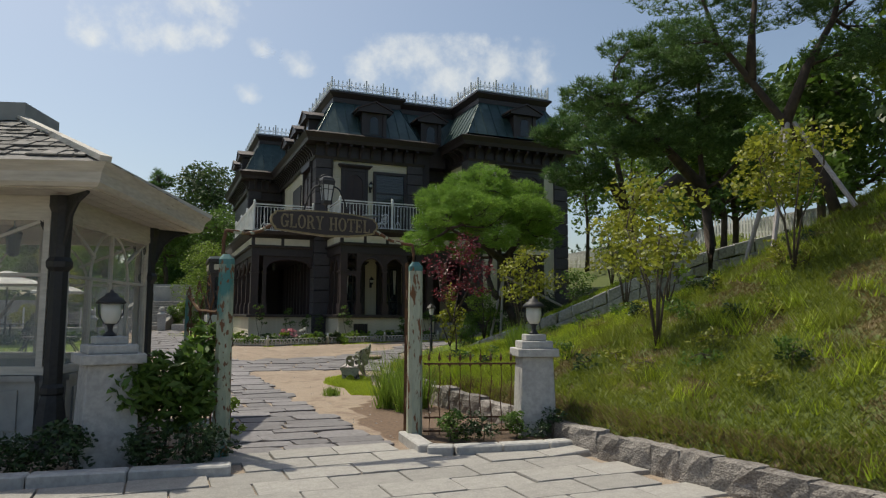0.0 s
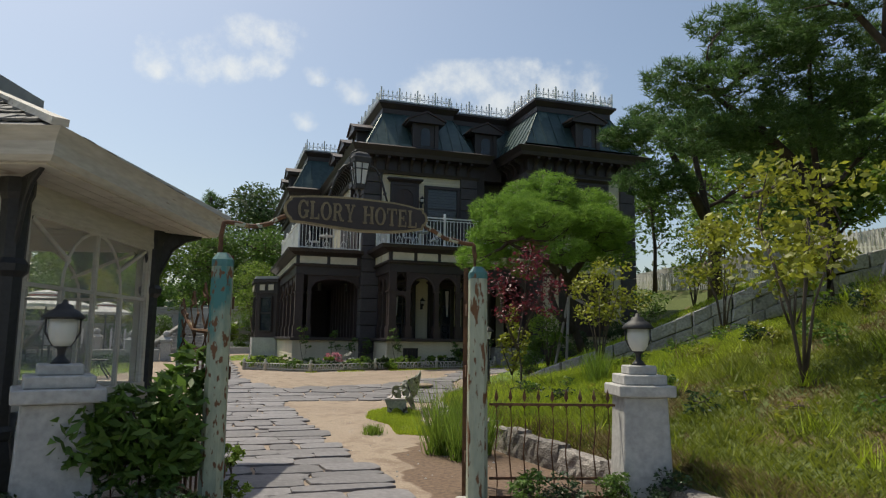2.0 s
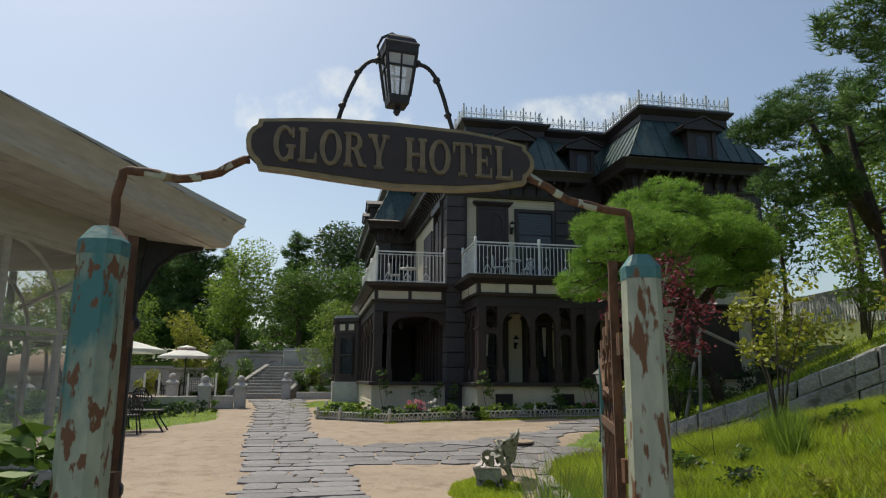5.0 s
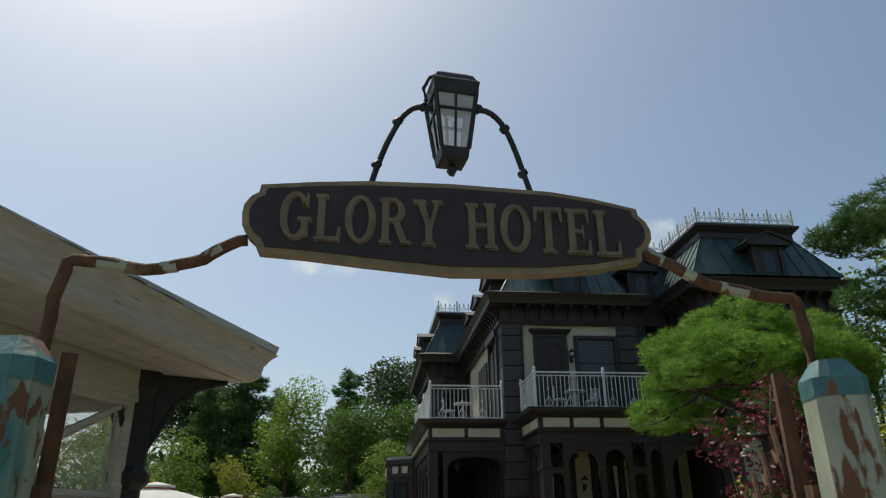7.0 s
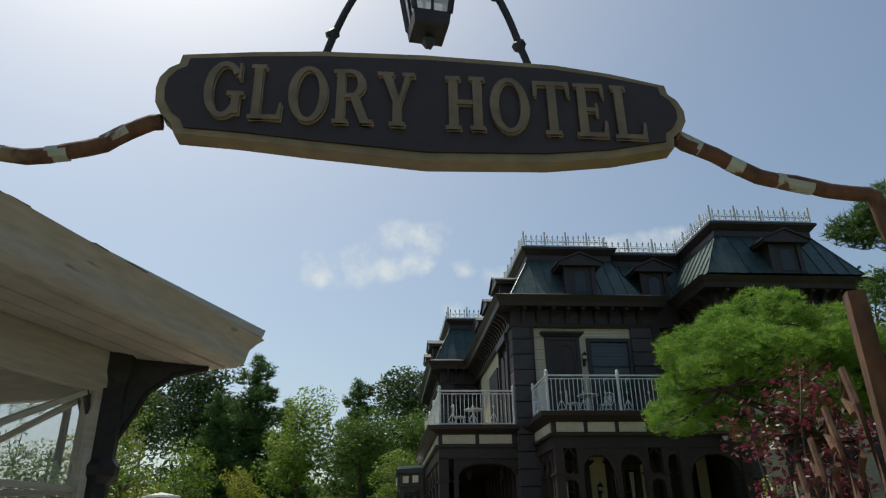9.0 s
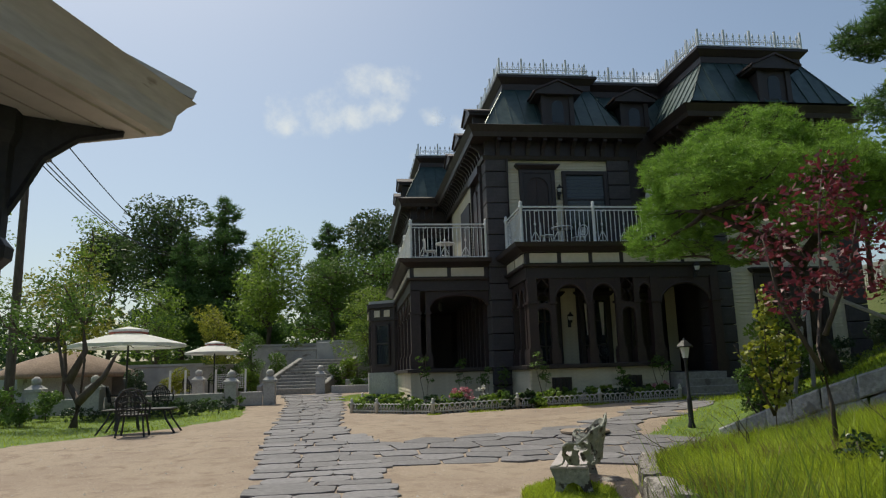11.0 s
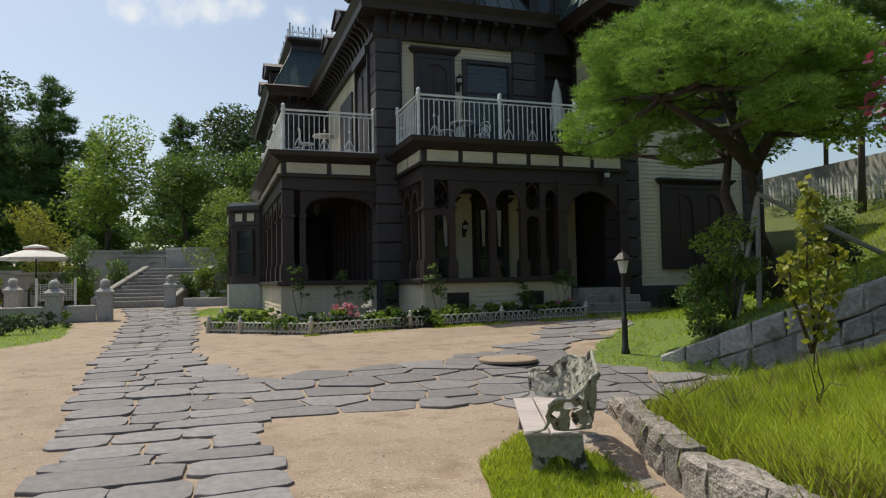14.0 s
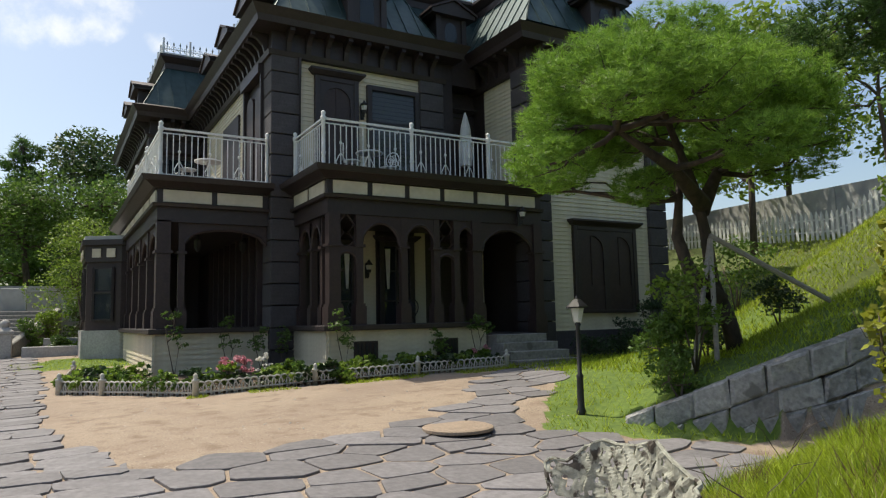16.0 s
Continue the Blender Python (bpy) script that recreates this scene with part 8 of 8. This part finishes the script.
for x0, x1, y, z1, m_ in ((-16, -6.0, 43.5, 2.3, M_CONC), (-6.0, -2.9, 42.6, 2.2, M_OLDST), (-2.6, -0.4, 44.8, 3.0, M_OLDST), (1.2, 9.0, 44.6, 3.2, M_OLDST), (-4.0, 1.2, 46.6, 3.3, M_CONC), (-0.5, 8.0, 47.6, 3.5, M_CONC)):
    bm = bmesh.new()
    box(bm, x0, x1, y, y + 0.35, 0.4, z1 - 0.12)
    r_ = part("wall_run", bm, m_, tw, bevel=0.02)
    bm = bmesh.new()
    box(bm, x0 - 0.06, x1 + 0.06, y - 0.07, y + 0.42, z1 - 0.12, z1)
    part("coping", bm, M_CONC, tw)
bm = bmesh.new()
box(bm, -0.35, 0.55, 44.2, 44.9, 1.5, 3.25)
part("pier", bm, M_CONC, tw, bevel=0.03)
for x0, x1, y, z1 in ((1.2, 4.2, 40.2, 1.3), (0.6, 2.4, 38.8, 1.05)):
    bm = bmesh.new()
    box(bm, x0, x1, y, y + 0.3, 0.4, z1)
    part("wall_run", bm, M_OLDST, tw, bevel=0.02)
up = bmesh.new()
box(up, -16, 9, 47.9, 62, 0.4, 2.6)
solo("upper_terrace", up, M_LAWN, "grassy upper terrace behind the retaining walls", "terrace", kind="structure")

hut = thing("thatched_hut", "low hut with a brown thatched roof", "hut", (-11.4, 41.0, ground(-11.4, 41)))
bm = bmesh.new()
lathe(bm, [(1.9, 0), (1.9, 1.2)], (0, 0, 0), 14)
part("wall", bm, M_OLDST, hut)
bm = bmesh.new()
lathe(bm, [(3.0, 1.0), (2.95, 1.2), (1.8, 1.75), (0.5, 2.15), (0.1, 2.2)], (0, 0, 0), 20)
part("thatch_roof", bm, M_THATCH, hut, smooth=True)


# ---- poles and cables ----
def utility_pole(x, y, h):
    z = ground(x, y)
    p = thing("utility_pole", "dark wooden utility pole with cross-arms", "pole", (x, y, z), -20, group="utility poles")
    bm = bmesh.new()
    tube(bm, [(0, 0, -0.2), (0, 0, h)], [0.15, 0.1], 8)
    part("pole", bm, M_BARK, p)
    for k, zz in enumerate((h - 0.3, h - 0.72, h - 1.16)):
        bm = bmesh.new()
        box(bm, -0.9, 0.9, -0.05, 0.05, zz - 0.05, zz + 0.05)
        a = part("cross_arm", bm, M_BARK, p)
        for u in (-0.75, -0.35, 0.35, 0.75):
            bm = bmesh.new()
            lathe(bm, [(0.03, zz + 0.05), (0.05, zz + 0.1), (0.03, zz + 0.14), (0.045, zz + 0.18), (0.01, zz + 0.22)], (u, 0, 0), 6)
            part("insulator", bm, M_CONC, a)
    return Vector((x, y, z + h))


pa, pb, pc = utility_pole(-8.95, 30.5, 9.36), utility_pole(-11.6, 62.0, 10.2), utility_pole(-23.0, 61.0, 6.8)
for k, (a, b) in enumerate(((pa, pb), (pa, pb), (pa, pb), (pa, pb), (pb, Vector((40, 75, 11))), (pc, pb))):
    off = Vector((-0.75 + 0.5 * (k % 4), 0, -0.3 * (k % 3)))
    bm = bmesh.new()
    tube(bm, [a.lerp(b, f / 12) + off - Vector((0, 0, 1.2 * math.sin(math.pi * f / 12))) for f in range(13)], 0.022, 5)
    solo("overhead_cable", bm, M_BLACK, "black overhead cable between the poles", "cable", "overhead cables")


# ---- trees of the left side and the distance ----
def big_tree(x, y, h, r, n, material, label, size=0.2, z0=0.3, lobes=16, r0=0.22, nm="garden_tree", clump=0.6):
    n, size = int(n * 1.7), size * 0.74
    z = ground(x, y) - 0.1
    if y > 48:
        z = 2.5
        h -= 2.0
    return plant(nm, label, "tree", (x, y, z), [[(0, 0, 0), (0.1, 0, h * 0.25), (-0.1, 0.1, h * 0.5), (0.1, 0, h * 0.8)]], random_lobes(0, 0, h * z0, h, r, lobes, 0.75), n, size, material, r0=r0, group="trees round the tea garden", clump=clump)


def conifer(x, y, h, r, n, label):
    z = 2.4
    h -= 2.0
    lobes = []
    for k in range(15):
        f = k / 14
        rr = r * (1 - 0.8 * f) * RNG.uniform(0.75, 1.1)
        a = k * 2.4
        lobes.append((rr * 0.5 * math.cos(a), rr * 0.5 * math.sin(a), h * (0.2 + 0.8 * f), rr * 0.7, rr * 0.7, h * 0.06))
    return plant("dark_conifer", label, "tree", (x, y, z), [[(0, 0, 0), (0, 0, h * 0.5), (0, 0, h)]], lobes, n, 0.2, M_PINED, r0=0.2, needles=True, needle=0.45, per=8, nw=0.035, group="dark conifers", clump=0.5)


big_tree(-12.2, 60, 14.8, 4.6, 7000, M_LEAFF, "large leafy tree with an open crown", 0.22, 0.35, 22)
big_tree(-17.5, 64, 12.5, 4.0, 4500, M_LEAFF, "large leafy tree behind the tea garden", 0.22, 0.3, 18)
conifer(-7.6, 57, 13.4, 4.2, 4200, "dark pine standing behind the terrace")
conifer(-5.6, 60, 10.8, 2.4, 1800, "dark pine standing behind the terrace")
conifer(-0.6, 66, 13.6, 4.0, 3600, "dark pine standing behind the terrace")
conifer(-9.8, 55, 10.5, 2.6, 2000, "dark pine standing behind the terrace")
big_tree(3.6, 66, 14.3, 5.2, 7000, M_LEAFF, "broad leafy tree behind the hotel", 0.24, 0.2, 22)
big_tree(-3.6, 50, 9.6, 3.3, 4500, M_LEAFL, "light green tree on the terrace", 0.15, 0.25, 16)
big_tree(0.2, 52, 8.6, 3.4, 4200, M_LEAF, "light green tree on the terrace", 0.15, 0.2, 16)
big_tree(3.4, 51, 8.4, 3.4, 4200, M_LEAF, "light green tree beside the hotel", 0.15, 0.15, 16)
big_tree(2.3, 40.6, 4.9, 1.9, 2800, M_LEAFL, "small spreading tree with olive leaves by the stairs", 0.08, 0.3, 14, 0.08, clump=0.5)
big_tree(-5.4, 44.0, 4.6, 1.6, 2200, M_LEAFY, "small yellow-green tree on the tea terrace", 0.09, 0.2, 12, 0.08)
big_tree(-3.2, 41.0, 3.2, 1.0, 1500, M_LEAF, "small round tree by the stairs", 0.07, 0.3, 9, 0.06)
big_tree(-9.0, 46.0, 6.0, 2.2, 2600, M_LEAFL, "green tree behind the tea garden", 0.11, 0.2, 14, 0.1)
big_tree(-9.6, 36.0, 6.2, 2.3, 2600, M_LEAFY, "yellow-green tree in the tea garden", 0.10, 0.3, 14, 0.1)
big_tree(-8.0, 33.5, 7.4, 1.3, 900, M_LEAFL, "tall thin sparse tree in the tea garden", 0.09, 0.35, 12, 0.06, clump=0.6)
big_tree(-11.5, 33.0, 8.0, 1.5, 900, M_LEAFL, "tall thin sparse tree in the tea garden", 0.09, 0.35, 12, 0.06, clump=0.6)
cx, cy = -5.3, 26.0
plant("crooked_tree", "crooked dark-stemmed tree on the lawn", "tree", (cx, cy, ground(cx, cy)), [[(0, 0, 0), (0.1, 0, 0.6), (-0.3, 0, 1.3), (-0.5, 0, 2.2)], [(0.05, 0, 0.6), (0.6, 0.1, 1.2), (0.9, 0.1, 1.8)], [(-0.2, 0, 1.1), (0.1, 0.2, 1.9), (0.0, 0.2, 2.6)]],
      [(-0.6, 0, 2.7, 0.9, 0.9, 0.6), (-1.4, 0, 2.3, 0.8, 0.8, 0.5), (0.2, 0.2, 3.1, 0.8, 0.8, 0.5), (-0.5, 0.1, 3.6, 0.7, 0.7, 0.5), (-2.0, 0, 3.0, 0.8, 0.8, 0.5)], 2400, 0.06, M_LEAF, r0=0.12, clump=0.5)
for x, y, h, r in ((-7.2, 29.0, 0.8, 0.6), (-8.2, 28.4, 1.0, 0.7), (-9.2, 27.6, 0.9, 0.7), (-7.0, 27.0, 0.5, 0.5), (-10.0, 30, 1.4, 0.9), (-9.6, 25, 0.9, 0.7)):
    plant("garden_bush", "green bush at the edge of the lawn", "bush", (x, y, ground(x, y)), [[(0, 0, 0), (0, 0, h * 0.5)]], random_lobes(0, 0, 0, h, r, 7, 0.7), 1100, 0.05, M_LEAF, r0=0.02, group="bushes of the tea garden", twigs=2)

for k in range(11):
    x = -5.8 + 0.36 * k
    y = 31.6 - 0.02 * k
    plant("hedge_plant", "dark leafy plant of the row edging the tea lawn", "plant", (x, y, ground(x, y) - 0.02), [[(0, 0, 0), (0.02, 0, 0.2)]], random_lobes(0, 0, 0, 0.45, 0.3, 5, 0.7), 420, 0.04, M_LEAF if k % 3 else M_LEAFD, r0=0.01, group="plants edging the tea lawn", slim=0.4, twigs=1)

lobes = []
for az in np.linspace(-105, 75, 74):
    d = RNG.uniform(85, 125)
    x, y = d * math.sin(radians(az)), d * math.cos(radians(az))
    for k in range(3):
        lobes.append((x + RNG.uniform(-4, 4), y + RNG.uniform(-4, 4), RNG.uniform(2, 8.5), 5.5, 5.5, 3.5))
tagged(leaf_cloud("far_woods", lobe_points(lobes, 42000, 0.3, 0.5), 0.55, M_LEAFD), "distant dark green woods", "woods", kind="stuff")


for x, y, h, r, m_ in ((-4.6, 41.8, 1.6, 0.9, M_LEAF), (-3.6, 42.2, 1.2, 0.7, M_LEAFL), (2.4, 43.4, 2.2, 1.0, M_LEAF), (3.6, 43.0, 2.4, 1.1, M_LEAFL), (-1.6, 46.0, 3.6, 1.0, M_LEAFL), (1.7, 39.7, 0.6, 0.6, M_LEAF), (3.0, 39.7, 0.7, 0.6, M_LEAF), (-6.6, 40.5, 1.4, 0.8, M_LEAFY), (-7.6, 38.5, 1.2, 0.8, M_LEAFD), (-3.1, 40.2, 1.1, 0.6, M_LEAFL), (0.75, 40.9, 1.2, 0.6, M_LEAF), (1.3, 42.2, 1.5, 0.8, M_LEAFL), (-2.4, 43.6, 1.9, 0.8, M_LEAF)):
    plant("terrace_bush", "loose green bush in front of the terrace wall", "bush", (x, y, ground(x, y)), [[(0, 0, 0), (0, 0, h * 0.5)]], random_lobes(0, 0, 0, h, r, 8, 0.8), 1500, 0.06, m_, r0=0.03, group="bushes of the terrace", twigs=2, clump=0.5)


# ---- clouds ----
def cloud_mat():
    m = bpy.data.materials.new("cloud_vapour")
    m.use_nodes = True
    n, l = m.node_tree.nodes, m.node_tree.links
    n.remove(n["Principled BSDF"])
    co = n.new("ShaderNodeTexCoord")
    t = n.new("ShaderNodeTexNoise")
    t.inputs["Scale"].default_value, t.inputs["Detail"].default_value, t.inputs["Roughness"].default_value = 0.014, 10, 0.62
    l.new(co.outputs["Object"], t.inputs["Vector"])
    at = n.new("ShaderNodeAttribute")
    at.attribute_name = "body"
    ad = n.new("ShaderNodeMath")
    l.new(at.outputs["Fac"], ad.inputs[0])
    l.new(t.outputs["Fac"], ad.inputs[1])
    r = n.new("ShaderNodeMapRange")
    r.interpolation_type = "SMOOTHSTEP"
    r.inputs["From Min"].default_value, r.inputs["From Max"].default_value = 0.70, 1.16
    r.inputs["To Max"].default_value = 0.66
    l.new(ad.outputs[0], r.inputs["Value"])
    em, tr, ms = n.new("ShaderNodeEmission"), n.new("ShaderNodeBsdfTransparent"), n.new("ShaderNodeMixShader")
    em.inputs["Color"].default_value = (0.93, 0.96, 1.0, 1)
    em.inputs["Strength"].default_value = 0.86
    l.new(r.outputs[0], ms.inputs[0])
    l.new(tr.outputs[0], ms.inputs[1])
    l.new(em.outputs[0], ms.inputs[2])
    l.new(ms.outputs[0], n["Material Output"].inputs["Surface"])
    return m


M_CLOUD = cloud_mat()


def cloud(az, el, w, h, puffs):
    """A sheet of vapour 1500 m off; puffs: (u, v, radius) in units of its half width, sharing its height."""
    D = 1500.0
    c = Vector((math.sin(radians(az)) * math.cos(radians(el)), math.cos(radians(az)) * math.cos(radians(el)), math.sin(radians(el)))) * D
    W, H = D * math.tan(radians(w / 2)), D * math.tan(radians(h / 2))
    nu, nv = 40, 20
    vs, fs, body = [], [], []
    for j in range(nv + 1):
        for i in range(nu + 1):
            u, v = 2 * i / nu - 1, 2 * j / nv - 1
            vs.append((u * W, v * H, 0))
            b = max(1 - math.hypot((u - a) / r, (v - e) / r * H / W * (1.6 if v < e else 1.0)) for a, e, r in [(a_, e_, r_ * 1.35) for a_, e_, r_ in puffs])
            edge = min(1.0, 4 * (1 - abs(u)), 4 * (1 - abs(v)))
            body.append(math.sqrt(max(0.0, b)) * max(0.0, edge) * 0.5)
    for j in range(nv):
        for i in range(nu):
            k = j * (nu + 1) + i
            fs.append((k, k + 1, k + nu + 2, k + nu + 1))
    me = bpy.data.meshes.new("cloud")
    me.from_pydata(vs, [], fs)
    me.attributes.new("body", "FLOAT", "POINT").data.foreach_set("value", body)
    me.materials.append(M_CLOUD)
    ob = tagged(new("cloud", me), "small white fair-weather cloud in hazy sky", "cloud", "clouds", "structure")
    ob.matrix_basis = look(c, (0, 0, 0)) @ pose(0, 0, 0, 0, 180, 0)
    return ob


cloud(22.7, 20.6, 21, 6.5, [(-0.62, -0.15, 0.2), (-0.4, 0.15, 0.3), (-0.1, 0.2, 0.32), (0.15, 0.2, 0.3), (0.4, 0.05, 0.25), (0.68, -0.05, 0.22), (0.0, -0.3, 0.35)])
cloud(-0.4, 22.3, 17, 8, [(-0.55, -0.4, 0.25), (-0.25, -0.35, 0.25), (0.05, -0.3, 0.2), (0.15, 0.35, 0.3), (0.4, 0.4, 0.28), (0.3, -0.1, 0.2)])
cloud(7.0, 21.3, 4.0, 2.2, [(0.0, 0.0, 0.55)])
cloud(10.2, 20.3, 6.0, 3.0, [(0.0, 0.0, 0.5)])
cloud(6.1, 17.7, 5.0, 2.4, [(0.0, 0.0, 0.45)])
cloud(-5.7, 20.2, 4.0, 2.2, [(0.0, 0.0, 0.4)])
